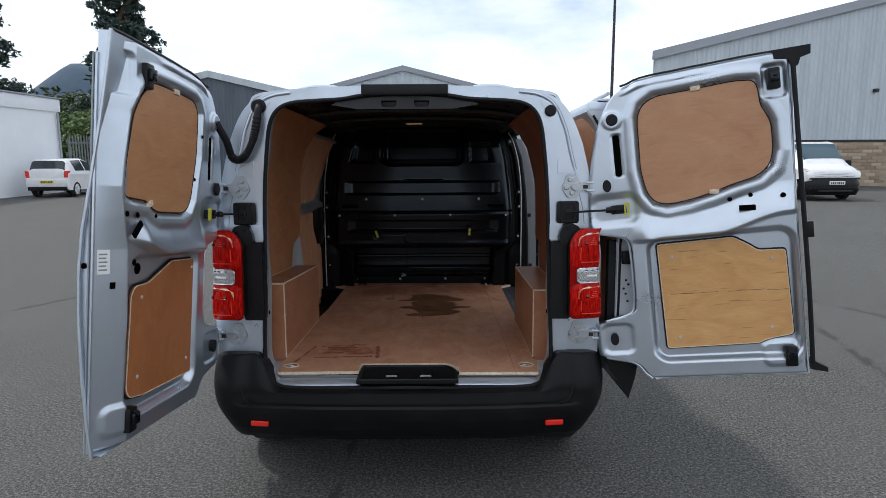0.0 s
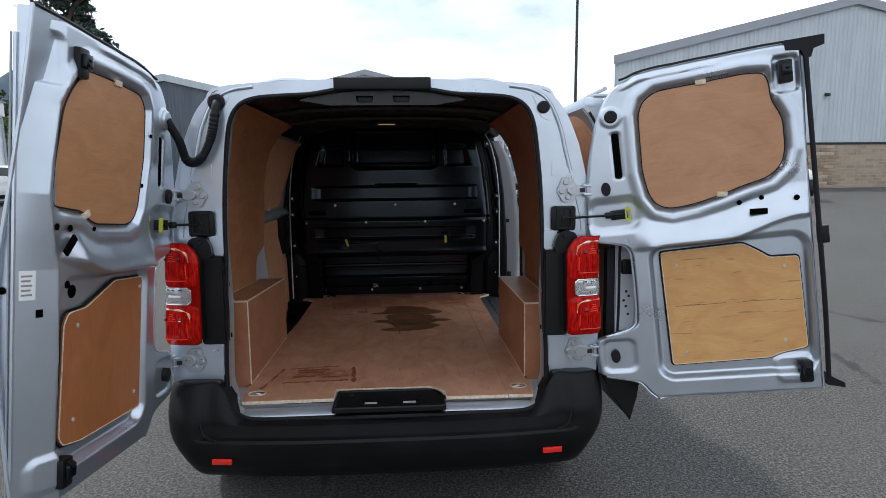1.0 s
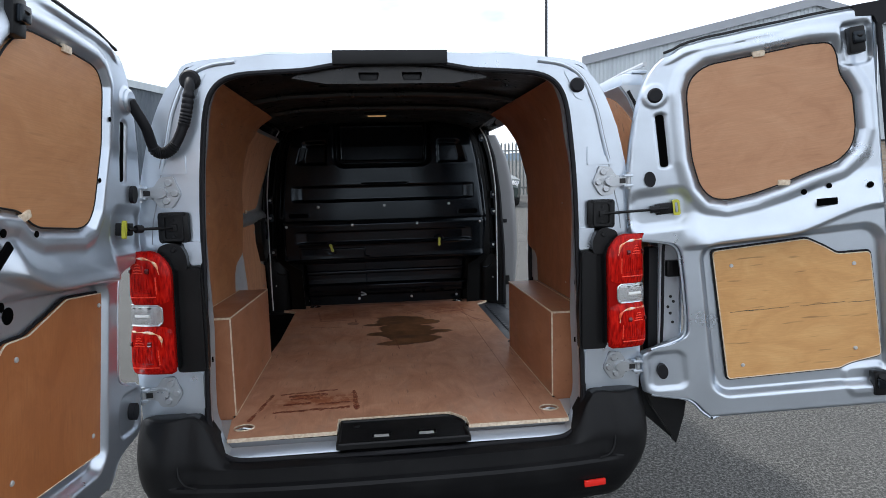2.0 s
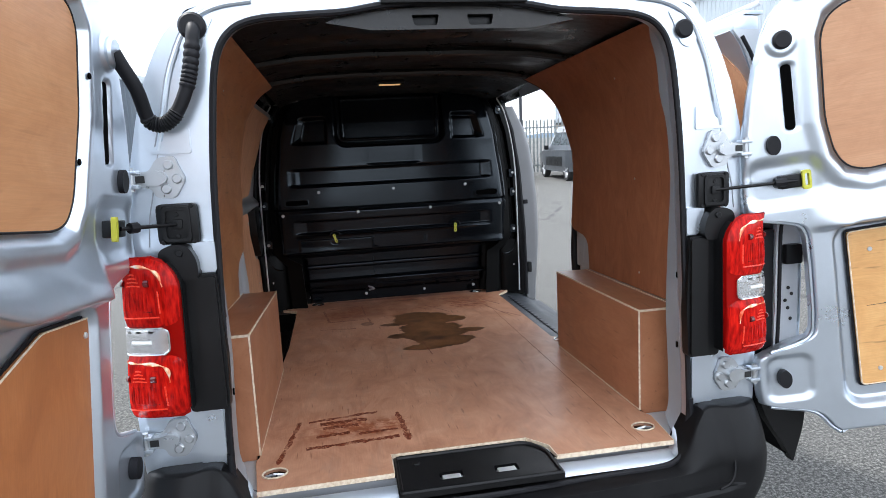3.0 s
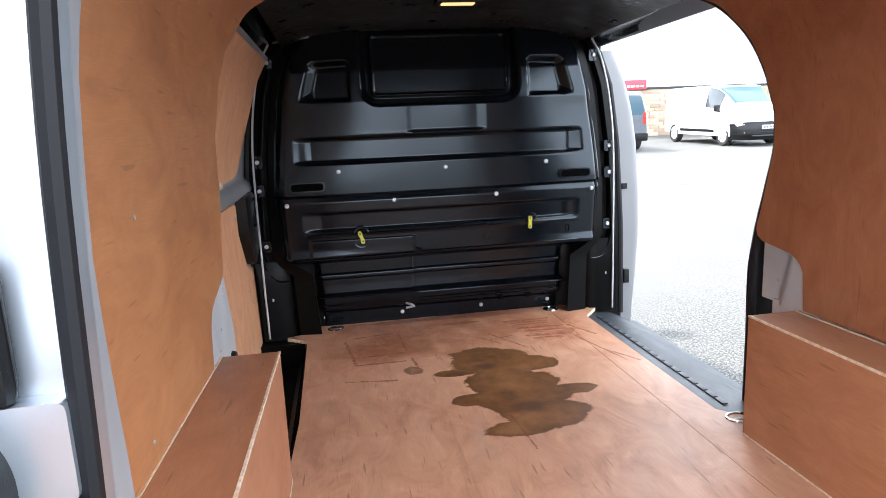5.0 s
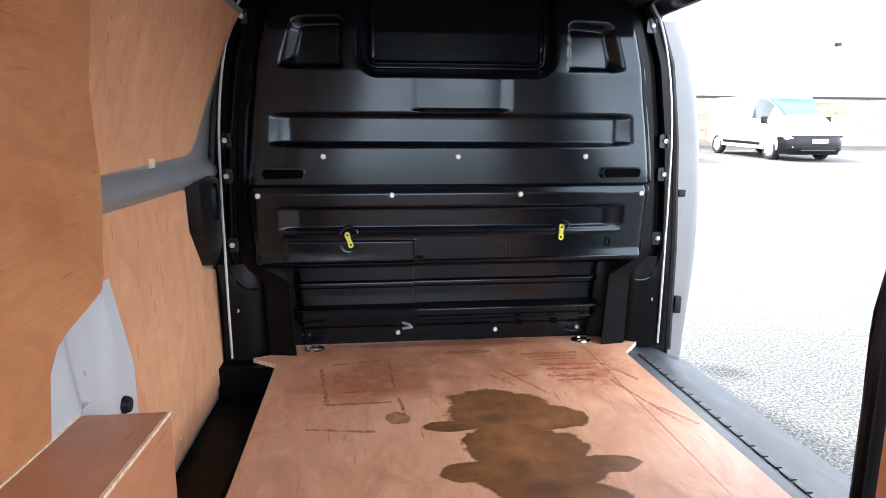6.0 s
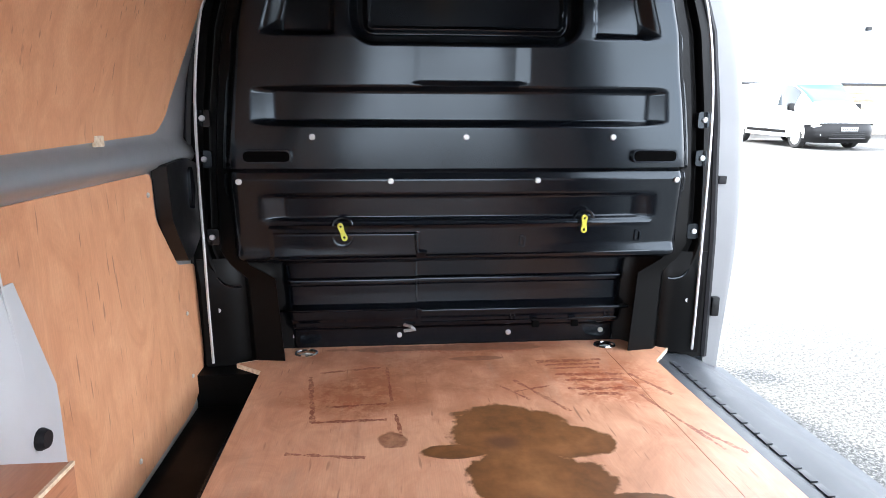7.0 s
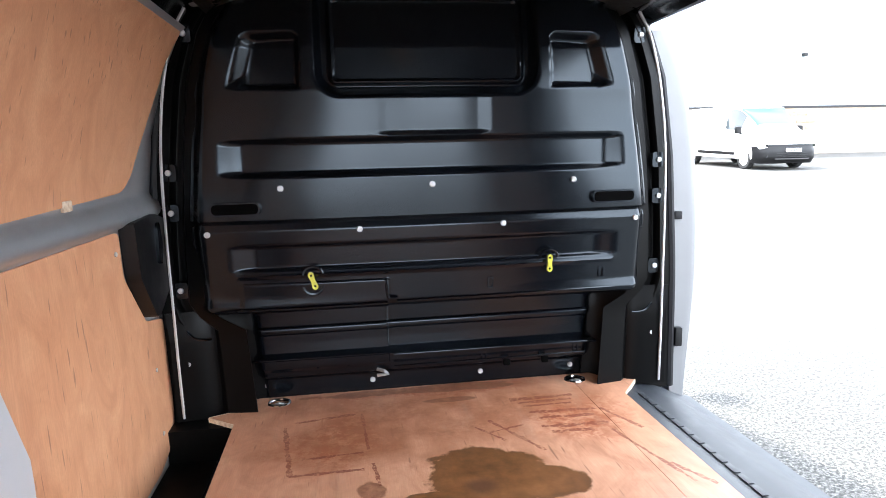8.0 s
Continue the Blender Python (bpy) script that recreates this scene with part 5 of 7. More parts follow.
# yellow turn clips with their half-round seats
for cx, cz, lean in ((-0.381, 1.043, -18), (0.386, 1.062, 2)):
    cy = bulk_y(cx, cz)
    clip_o = [(0.013 * math.cos(a), 0.022 + 0.013 * math.sin(a)) for a in [math.pi * k / 8 for k in range(9)]] + [(-0.009, 0.0)] + \
             [(0.013 * math.cos(a), -0.022 + 0.013 * math.sin(a)) for a in [math.pi + math.pi * k / 8 for k in range(9)]] + [(0.009, 0.0)]
    clip_o = [(0.72 * a, 0.84 * b) for a, b in clip_o]
    holes = [[(0.0042 * math.cos(a), zz + 0.0045 * math.sin(a)) for a in [2 * math.pi * k / 10 for k in range(10)]] for zz in (0.018, -0.018)]
    part("turn_clip", xz_plate(clip_o, -0.014, -0.006, holes), YELLOW, bulkhead, "yellow plastic turn clip", m=pose(cx, cy, cz, 0, lean, 0))
    for up in (1, -1) if cx < 0 else (1,):
        arc = [(cx + 0.030 * math.cos(a), cy - 0.003, cz + 0.018 * up + 0.026 * up * math.sin(a)) for a in [math.pi * k / 12 for k in range(13)]]
        part("clip_seat", tube(arc, 0.005, 6), BLACK_METAL, bulkhead)
# fold lines on the lower panel and the small brackets
for pts in ([(-0.152, 2.218, 1.036), (-0.150, 2.219, 0.99), (-0.146, 2.221, 0.975), (-0.118, 2.228, 0.972)], [(-0.19, 2.345, 0.695), (-0.165, 2.335, 0.690), (-0.152, 2.335, 0.680), (-0.19, 2.345, 0.672)]):
    part("bracket", tube(pts, 0.006, 6), STEEL if pts[0][2] < 0.8 else BLACK_METAL, bulkhead)
low = part("lower_angle", box(-0.13, 0.60, 2.330, 2.362, 0.742, 0.750, 0.002), BLACK_METAL, bulkhead)
part("bead", tube([(-0.13, 2.340, 0.703), (0.22, 2.340, 0.704), (0.56, 2.340, 0.705)], 0.004, 6), BLACK_METAL, low)
part("lip", tube([(-0.615, 2.232, 0.955), (-0.40, 2.230, 0.956), (-0.15, 2.228, 0.957)], 0.0045, 6), BLACK_METAL, bulkhead)
part("lip", tube([(-0.615, 2.345, 0.752), (-0.40, 2.345, 0.752), (-0.15, 2.345, 0.752)], 0.004, 6), BLACK_METAL, bulkhead)
part("lip", tube([(-0.12, 2.234, 0.960), (0.25, 2.232, 0.962), (0.62, 2.236, 0.965)], 0.0045, 6), BLACK_METAL, bulkhead)
for hx, hz in ((-0.50, 0.712), (-0.39, 0.712), (-0.285, 0.712), (-0.39, 0.684), (-0.285, 0.684)):
    part("rivet", disc(0.004, 0.003, 8), BLACK_METAL, bulkhead, m=Matrix.Translation((hx, bulk_y(hx, hz) - 0.001, hz)) @ Matrix.Rotation(radians(90), 4, "X"))
for hx in (0.27, 0.41):
    part("tab", box(hx - 0.012, hx + 0.012, 2.335, 2.35, 0.676, 0.700, 0.003), VOID, bulkhead)

# posts beside the bulkhead with their bolts and flanges
for _s in (-1, 1):
    def post(s, t, sg=_s):
        z = 0.56 + 1.38 * t
        x0 = lerp_table(HALF_BULK, z) - 0.02
        x1 = lerp_table([(0.5, 0.868), (1.0, 0.862), (1.40, 0.838), (1.67, 0.80), (1.82, 0.745), (1.94, 0.66)], z)
        k = [(0.0, 2.285), (0.35, 2.30), (0.40, 2.325), (0.62, 2.33), (0.68, 2.30), (1.0, 2.315)]
        return (sg * (x0 + (x1 - x0) * s), lerp_table(k, s), z)
    po = part("bulkhead_post", thicken(sheet(24, 30, post), 0.004), MATTE_BLACK, van, "black steel post beside the bulkhead")
    for z, bx_ in ((0.776, 0.793), (1.018, 0.797), (1.264, 0.804), (1.388, 0.802), (1.80, 0.725)):
        pad = xz_plate(round_poly([(_s * (bx_ - 0.022), z - 0.026), (_s * (bx_ + 0.016), z - 0.026), (_s * (bx_ + 0.016), z + 0.026), (_s * (bx_ - 0.022), z + 0.026)], 0.010, 3), 2.298, 2.33)
        part("bolt_pad", pad, BLACK_METAL, po)
        share(bolt, po, Matrix.Translation((_s * bx_, 2.297, z)) @ Matrix.Rotation(radians(90), 4, "X"))
    part("hook", tube(spline([(_s * 0.79, 2.296, 0.885), (_s * 0.765, 2.290, 0.862), (_s * 0.735, 2.288, 0.855), (_s * 0.715, 2.292, 0.856)], 5), 0.004, 6), BLACK_METAL, po)
    part("flange", tube(spline([(_s * x, 2.280, z) for x, z in ((0.818, 0.60), (0.820, 0.80), (0.820, 1.0), (0.820, 1.20), (0.814, 1.44), (0.790, 1.64), (0.752, 1.79), (0.71, 1.87))], 5), 0.0048, 6), BOLT_M, po, "bright weld flange")
    part("front_seal", tube([Vector(post(1.0, k / 20)) + Vector((_s * 0.012, 0.004, 0)) for k in range(0, 20)], 0.015, 8), RUBBER, van)
    # rounded lower corner beside the floor
    def corner(s, t, sg=_s):
        z = 0.585 + 0.36 * t
        p = spline([(0.575, 2.412, 0), (0.63, 2.388, 0), (0.675, 2.345, 0), (0.73, 2.305, 0), (0.842, 2.290, 0)], 5)[round(s * 20)]
        k = smooth(0.75, 1.0, t)
        return (sg * (p.x + 0.012 * k), p.y + 0.012 * k, z)
    part("corner_post", thicken(sheet(20, 12, corner), 0.004), MATTE_BLACK, van, angle=60)
    part("roof_bracket", box(-0.085, 0.085, -0.03, 0.03, -0.014, 0.014, 0.006), SILVER_IN if _s < 0 else BLACK_METAL, van, "grey roof bracket", m=pose(_s * 0.625, 2.27, 1.895, 0, _s * 6, 0))
    # outer jamb between seal and skin
    def jamb(s, t, sg=_s):
        z = 0.46 + 1.36 * t
        a = lerp_table([(0.5, 0.885), (1.0, 0.878), (1.40, 0.855), (1.67, 0.815), (1.82, 0.76)], z)
        b = skin_x(min(z, 1.8), 2.36) + (0.022 + 0.016 * smooth(0.60, 1.0, z) * smooth(2.05, 1.5, z) if sg > 0 else -0.02)
        return (sg * (a + (b - a) * math.sin(s * math.pi / 2)), 2.325 + 0.07 * smooth(0.45, 1.0, s), z)
    # the silver side is toned down in its colour to stand for shade
    jb = part("jamb", thicken(sheet(12, 26, jamb), 0.004), JAMB_SHADED if _s > 0 else BLACK_METAL, van, "silver door jamb" if _s > 0 else "black door jamb")
    part("jamb_hole", disc(0.011, 0.003, 14), INK, jb, m=Matrix.Translation((_s * 0.925, 2.329, 1.205)) @ Matrix.Rotation(radians(90), 4, "X"))
    part("buffer", box(-0.014, 0.014, -0.012, 0.004, -0.014, 0.014, 0.004), RUBBER, jb, m=pose(_s * 0.893, 2.325, 1.19))
    part("lower_catch", box(-0.014, 0.014, -0.022, 0.004, -0.035, 0.035, 0.006), PLASTIC, jb, m=pose(_s * 0.905, 2.325, 0.745))
    part("foot_trim", xz_plate([(_s * 0.925, 0.40), (_s * 0.985, 0.415), (_s * 0.975, 0.47), (_s * 0.945, 0.50)], 2.315, 2.35), PLASTIC, jb)

# dome lamp and clutter on the roof
dome = part("roof_lamp", box(-0.075, 0.075, -0.035, 0.035, -0.018, 0.0, 0.006), PLASTIC, van, "small interior lamp, glowing faintly", m=pose(-0.035, 1.62, 1.913))
part("lens", box(-0.055, 0.055, -0.016, 0.016, -0.022, -0.015, 0.003), DOME, dome)

# ---- step wells at the side doors ----
part("step_well", xy_plate([(-0.86, 1.20), (-0.645, 1.20), (-0.645, 2.30), (-0.86, 2.30)], 0.46, 0.475), MATTE_BLACK, van, "dark side step")
part("step_end", box(-0.905, -0.60, 2.22, 2.42, 0.44, 0.583), MATTE_BLACK, van)
part("step_riser", box(-0.655, -0.645, 1.14, 2.30, 0.47, 0.584), MATTE_BLACK, van)
step = part("step_plate", thicken(sheet(10, 20, lambda s, t: (0.648 + 0.318 * s, 1.14 + 1.19 * t, 0.590 - 0.012 * smooth(0.1, 0.2, s) - 0.072 * smooth(0.40, 1.0, s))), 0.004), TREAD, van, "grey ribbed plastic side step")
nub = box(-0.009, 0.009, -0.023, 0.023, -0.0015, 0.0028, 0.0008)
nub_ob = part("tread", nub, TREAD, step, m=Matrix.Translation((0.69, 1.22, 0.582)))
for r in range(2):
    for k in range(18):
        if r or k:
            share(nub_ob, step, Matrix.Translation((0.69 + 0.028 * r, 1.22 + 0.056 * k + 0.02 * (r % 2), 0.582)))


# ---- sliding doors: one shut, one slid back outside ----
def slide_door(sgn, m, shut):
    """Door in van space where it stands shut on the side sgn."""
    y0, y1 = 1.14, 2.33
    zs = [0.47, 0.56, 0.70, 0.83, 0.95, 1.06, 1.17, 1.25, 1.31, 1.36, 1.45, 1.55, 1.61, 1.67, 1.73, 1.78, 1.82]
    n = len(zs) - 1

    def inner_x(z):
        return lerp_table([(0.45, 0.862), (0.95, 0.876), (1.236, 0.876), (1.246, 0.882), (1.254, 0.866), (1.264, 0.846), (1.278, 0.838), (1.300, 0.845), (1.314, 0.860), (1.326, 0.870), (1.340, 0.868), (1.50, 0.848), (1.67, 0.80), (1.78, 0.75), (1.83, 0.71)], z)

    door = part("sliding_door", thicken(sheet(16, n, lambda s, t: (sgn * (skin_x(zs[round(t * n)], y0 + (y1 - y0) * s) + (0.004 if not shut else -0.001)), y0 + (y1 - y0) * s, zs[round(t * n)])), 0.01), SILVER, van,
                "shut silver sliding side door lined with plywood" if shut else "silver sliding side door slid open along the body", m=m)
    z_low = 0.47 if shut else 0.72
    fine = np.linspace(z_low, 1.82, 136)
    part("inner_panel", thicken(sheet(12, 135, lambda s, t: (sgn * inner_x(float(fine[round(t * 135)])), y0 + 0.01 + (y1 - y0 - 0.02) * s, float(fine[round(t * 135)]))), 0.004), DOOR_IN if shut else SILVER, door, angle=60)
    for yy in (y0 + 0.004, y1 - 0.004):
        ring = [(sgn * inner_x(z), z) for z in fine] + [(sgn * skin_x(z, yy), z) for z in fine[::-1]]
        part("shut_face", xz_plate([(a, float(b)) for a, b in ring], yy - 0.004, yy + 0.004), SILVER_IN, door)
    up = round_poly([(1.165, 1.320), (2.06, 1.346), (2.135, 1.40), (2.165, 1.46), (2.215, 1.59), (2.275, 1.74), (2.285, 1.80), (1.27, 1.80), (1.18, 1.70)], [0.05, 0.04, 0.04, 0.05, 0.06, 0.04, 0.02, 0.06, 0.05], 5)
    upper = part("upper_ply", plate(up, lambda u, v: (sgn * (inner_x(v) - 0.010), u, v), lambda u, v: (sgn * (inner_x(v) - 0.002), u, v)), PLY_SLIDE, door, "pale reddish plywood panel")
    part("ply_clip", box(-0.004, 0.004, -0.022, 0.022, -0.012, 0.012, 0.003), EDGE, upper, m=Matrix.Translation((sgn * 0.858, 1.72, 1.337)))
    part("ply_clip", box(-0.004, 0.004, -0.010, 0.010, -0.022, 0.022, 0.003), EDGE, upper, m=Matrix.Translation((sgn * (inner_x(1.58) - 0.008), 2.212, 1.585)))
    lo = round_poly([(1.19, z_low + 0.03), (2.14, z_low + 0.03), (2.29, z_low + 0.08), (2.312, z_low + 0.18), (2.312, 0.93), (2.16, 0.96), (2.02, 1.12), (2.015, 1.243), (1.23, 1.241), (1.20, 1.20)], [0.02, 0.06, 0.05, 0.05, 0.02, 0.02, 0.02, 0.02, 0.03, 0.02], 4)
    lower = part("lower_ply", plate(lo, lambda u, v: (sgn * (inner_x(v) - 0.012), u, v), lambda u, v: (sgn * (inner_x(v) - 0.002), u, v)), PLY_SLIDE, door, "pale reddish plywood panel")
    for yy, zz in ((1.29, 1.19), (1.98, 1.19), (1.30, 0.62), (2.19, 0.80), (2.18, 0.60), (1.75, 0.56)):
        part("screw", disc(0.007, 0.004, 10), BOLT_M, lower, m=Matrix.Translation((sgn * (inner_x(zz) - 0.012), yy, zz)) @ Matrix.Rotation(radians(-90 * sgn), 4, "Y"))
    cov = round_poly([(2.025, 1.265), (2.20, 1.275), (2.30, 1.25), (2.30, 1.04), (2.20, 0.985), (2.15, 0.97), (2.04, 1.11)], [0.01, 0.03, 0.02, 0.02, 0.02, 0.02, 0.02], 4)
    latch = part("latch_cover", plate(cov, lambda u, v: (sgn * 0.826, u, v), lambda u, v: (sgn * 0.868, u * 0.998 + 0.004, v)), PLASTIC, door, "black plastic latch cover")
    part("latch_hook", box(-0.018, 0.018, -0.022, 0.022, -0.026, 0.026, 0.007), PLASTIC, latch, m=Matrix.Translation((sgn * 0.848, 2.315, 1.035)))
    part("grip", yz_plate(round_poly([(2.19, 1.13), (2.215, 1.12), (2.235, 1.18), (2.215, 1.25), (2.195, 1.24)], 0.01, 3), sgn * 0.818, sgn * 0.828), BLACK_METAL, latch)
    part("lower_moulding", side_skin(y0, y1, 0.47, 0.60, sgn, 8), PLASTIC, door, m=Matrix.Translation((sgn * 0.012, 0, 0)))
    if not shut:
        part("moulding_end", xz_plate([(sgn * 0.80, 0.72), (sgn * 0.965, 0.72), (sgn * 0.985, 0.64), (sgn * 0.975, 0.56), (sgn * 0.945, 0.45), (sgn * 0.905, 0.52), (sgn * 0.85, 0.60)], y0 - 0.014, y0 + 0.02), PLASTIC, door)
        part("edge_rubber", tube([(sgn * (inner_x(z) + 0.012), y0 - 0.002, z) for z in np.linspace(0.74, 1.80, 24)], 0.006, 8), RUBBER, door)
        part("edge_flap", box(min(sgn * 0.835, sgn * 0.872), max(sgn * 0.835, sgn * 0.872), y0 + 0.004, y0 + 0.05, 0.72, 1.22, 0.004), RUBBER, door)
        arm = part("guide_arm", tube([(sgn * 0.775, y0 + 0.40, 1.868), (sgn * 0.795, y0 + 0.16, 1.888), (sgn * 0.815, y0 + 0.01, 1.898)], 0.009, 8), SILVER_IN, door, "silver door guide arm")
        part("arm_plate", box(-0.030, 0.030, -0.16, 0.16, -0.006, 0.006, 0.003), SILVER, arm, m=Matrix.Translation((sgn * 0.80, y0 + 0.18, 1.872)))
        part("door_top", box(min(sgn * 0.725, sgn * 0.815), max(sgn * 0.725, sgn * 0.815), y0 + 0.01, y1 - 0.01, 1.805, 1.866, 0.022), SILVER, door)
        part("latch", box(-0.03, 0.03, -0.018, 0.006, -0.032, 0.032, 0.008), PLASTIC, door, m=Matrix.Translation((sgn * 0.925, y0 - 0.004, 1.14)))
        for dx, dz in ((0.0, 1.03), (0.012, 1.01), (-0.01, 0.99), (0.0, 0.965), (0.01, 0.93)):
            part("shut_hole", disc(0.006, 0.002, 10), INK, door, m=Matrix.Translation((sgn * (0.92 + dx), y0 - 0.001, dz)) @ Matrix.Rotation(radians(90), 4, "X"))
    return door


slide_door(-1, Matrix.Identity(4), True)
slide_door(1, Matrix.Translation((0.118, -1.115, 0.0)), False)
part("slide_rail", box(-0.012, 0.012, 0.30, 1.24, -0.02, 0.02, 0.004), PLASTIC, van, m=Matrix.Translation((0.945, 0, 1.29)))


# ---- rear doors ----
EDGE_X = [(0.555, 0.640), (0.562, 0.655), (0.580, 0.675), (0.605, 0.690), (0.630, 0.712), (0.646, 0.745), (0.655, 0.80), (0.664, 0.878), (0.72, 0.883), (0.80, 0.880), (0.836, 0.874), (0.846, 0.80), (0.858, 0.735), (0.885, 0.705),
          (0.95, 0.698), (1.10, 0.696), (1.19, 0.698), (1.225, 0.715), (1.240, 0.76), (1.252, 0.85), (1.262, 0.868), (1.35, 0.866), (1.48, 0.855), (1.60, 0.832), (1.70, 0.805), (1.78, 0.776), (1.83, 0.750), (1.872, 0.712), (1.90, 0.66)]
_zz = np.linspace(0.555, 1.90, 300)
_xx = np.interp(_zz, [a for a, b in EDGE_X], [b for a, b in EDGE_X])
_xx = np.convolve(np.pad(_xx, 3, mode="edge"), np.ones(7) / 7, mode="valid")
EDGE_X = [(float(a), float(b)) for a, b in zip(_zz, _xx)]
THICK = [(0.55, 0.045), (0.62, 0.058), (0.80, 0.082), (1.0, 0.098), (1.17, 0.102), (1.30, 0.094), (1.45, 0.072), (1.65, 0.045), (1.80, 0.028), (1.93, 0.016)]
WIN_PLY = [(0.620, 1.748), (0.600, 1.80), (0.545, 1.834), (0.36, 1.842), (0.215, 1.850), (0.140, 1.842), (0.125, 1.80), (0.122, 1.735), (0.098, 1.69), (0.085, 1.655), (0.083, 1.54), (0.10, 1.48),
           (0.15, 1.438), (0.25, 1.415), (0.335, 1.388), (0.43, 1.366), (0.52, 1.357), (0.572, 1.372), (0.605, 1.42), (0.623, 1.52)]
WIN_PLY_SHUT = [(0.585, 1.770), (0.560, 1.806), (0.53, 1.818), (0.38, 1.826), (0.225, 1.826), (0.155, 1.765), (0.112, 1.70), (0.076, 1.54), (0.062, 1.418), (0.21, 1.405), (0.245, 1.380), (0.285, 1.366), (0.47, 1.362), (0.515, 1.376), (0.545, 1.42), (0.582, 1.60)]
LOW_PLY_SHUT = [(0.645, 1.168), (0.435, 1.172), (0.268, 1.104), (0.180, 1.100), (0.155, 1.070), (0.138, 0.735), (0.160, 0.705), (0.250, 0.690), (0.634, 0.684)]
CHAMFER = [(0.55, 0.12), (0.73, 0.118), (1.12, 0.10), (1.24, 0.098), (1.35, 0.07), (1.45, 0.052), (1.55, 0.062), (1.70, 0.098), (1.95, 0.12)]
LOW_PLY = [(0.580, 1.176), (0.262, 1.181), (0.205, 1.145), (0.165, 1.114), (0.058, 1.110), (0.046, 0.735), (0.150, 0.716), (0.186, 0.700), (0.570, 0.695)]


def top_z(x):
    return 1.942 - 0.010 * smooth(0.1, 0.4, x) - 0.006 * smooth(0.36, 0.50, x) - 0.012 * smooth(0.5, 0.66, x) - 0.02 * smooth(0.60, 0.68, x)


def door_inner_y(x, z, sgn=1):
    """Pressed inner panel; larger y is towards the load space when shut."""
    y = -0.023
    edge = min(x + (0.0 if sgn > 0 else 0.02), lerp_table(EDGE_X, z) - x, z - 0.553, top_z(x) - z)
    y -= 0.020 * smooth(0.012, 0.0, edge)
    if sgn < 0:
        y -= 0.058 * max(0.0, 1 - x / lerp_table(CHAMFER, z))
    # raised ring round the window field, panel sunk inside it
    dw = inside_poly(x, z, WIN_PLY if sgn > 0 else WIN_PLY_SHUT)
    away = 1.0 if sgn > 0 else smooth(0.06, 0.14, x)
    y += 0.013 * smooth(0.068, 0.036, dw) * away
    y -= 0.024 * smooth(0.026, 0.002, dw) * away
    # lock rail: swells downwards towards the load space, then drops to the lower field
    zb = 1.203 + 0.070 * smooth(0.36, 0.05, x)
    y += 0.046 * smooth(zb - 0.012, zb + 0.010, z) * smooth(zb + 0.135, zb + 0.006, z) * smooth(0.70, 0.60, x) * (smooth(-0.01, 0.05, x) if sgn > 0 else smooth(0.09, 0.18, x))
    # sunk lower field
    dl = rrect(x, z, 0.024 if sgn > 0 else 0.118, 0.622, 0.640, 1.205, 0.06)
    y -= 0.034 * smooth(0.014, -0.014, dl)
    # latch pockets
    y -= 0.016 * smooth(0.006, -0.008, rrect(x, z, 0.018, 0.112, 1.755, 1.895, 0.02))
    y += 0.010 * smooth(0.012, -0.012, rrect(x, z, 0.03, 0.17, 0.60, 0.70, 0.03))
    # bead along the top and the hinge column
    y += 0.008 * smooth(0.012, 0.004, abs(z - (top_z(x) - 0.028))) * smooth(0.25, 0.35, x) * smooth(0.70, 0.62, x)
    y -= 0.010 * smooth(0.004, -0.006, rrect(x, z, 0.698, 0.735, 1.500, 1.695, 0.014))
    y += 0.008 * smooth(0.046, 0.036, math.hypot(x - 0.727, z - 1.758))
    y -= 0.014 * smooth(0.03, -0.01, rrect(x, z, 0.66, 0.84, 1.30, 1.41, 0.03))
    y -= 0.010 * smooth(0.01, -0.01, rrect(x, z, 0.72, 0.85, 0.685, 0.822, 0.03))
    return y


def door_grid(sgn, fy, nx=170, nz=340):
    def f(s, t):
        z = 0.555 + (1.90 - 0.555) * t
        x = 0.60 * s / 0.8 if s < 0.8 else 0.60 + (lerp_table(EDGE_X, z) - 0.60) * (s - 0.8) / 0.2
        if t > 0.93:
            z += (top_z(x) - 1.90) * smooth(0.93, 1.0, t)
        return (sgn * x, fy(x, z), z)
    return sheet(nx, nz, f)


SCREWS = {1: ((0.514, 0.743), (0.521, 1.117), (0.113, 1.075), (0.129, 0.768)), -1: ((0.221, 1.057), (0.605, 1.134), (0.579, 0.751), (0.206, 0.769))}


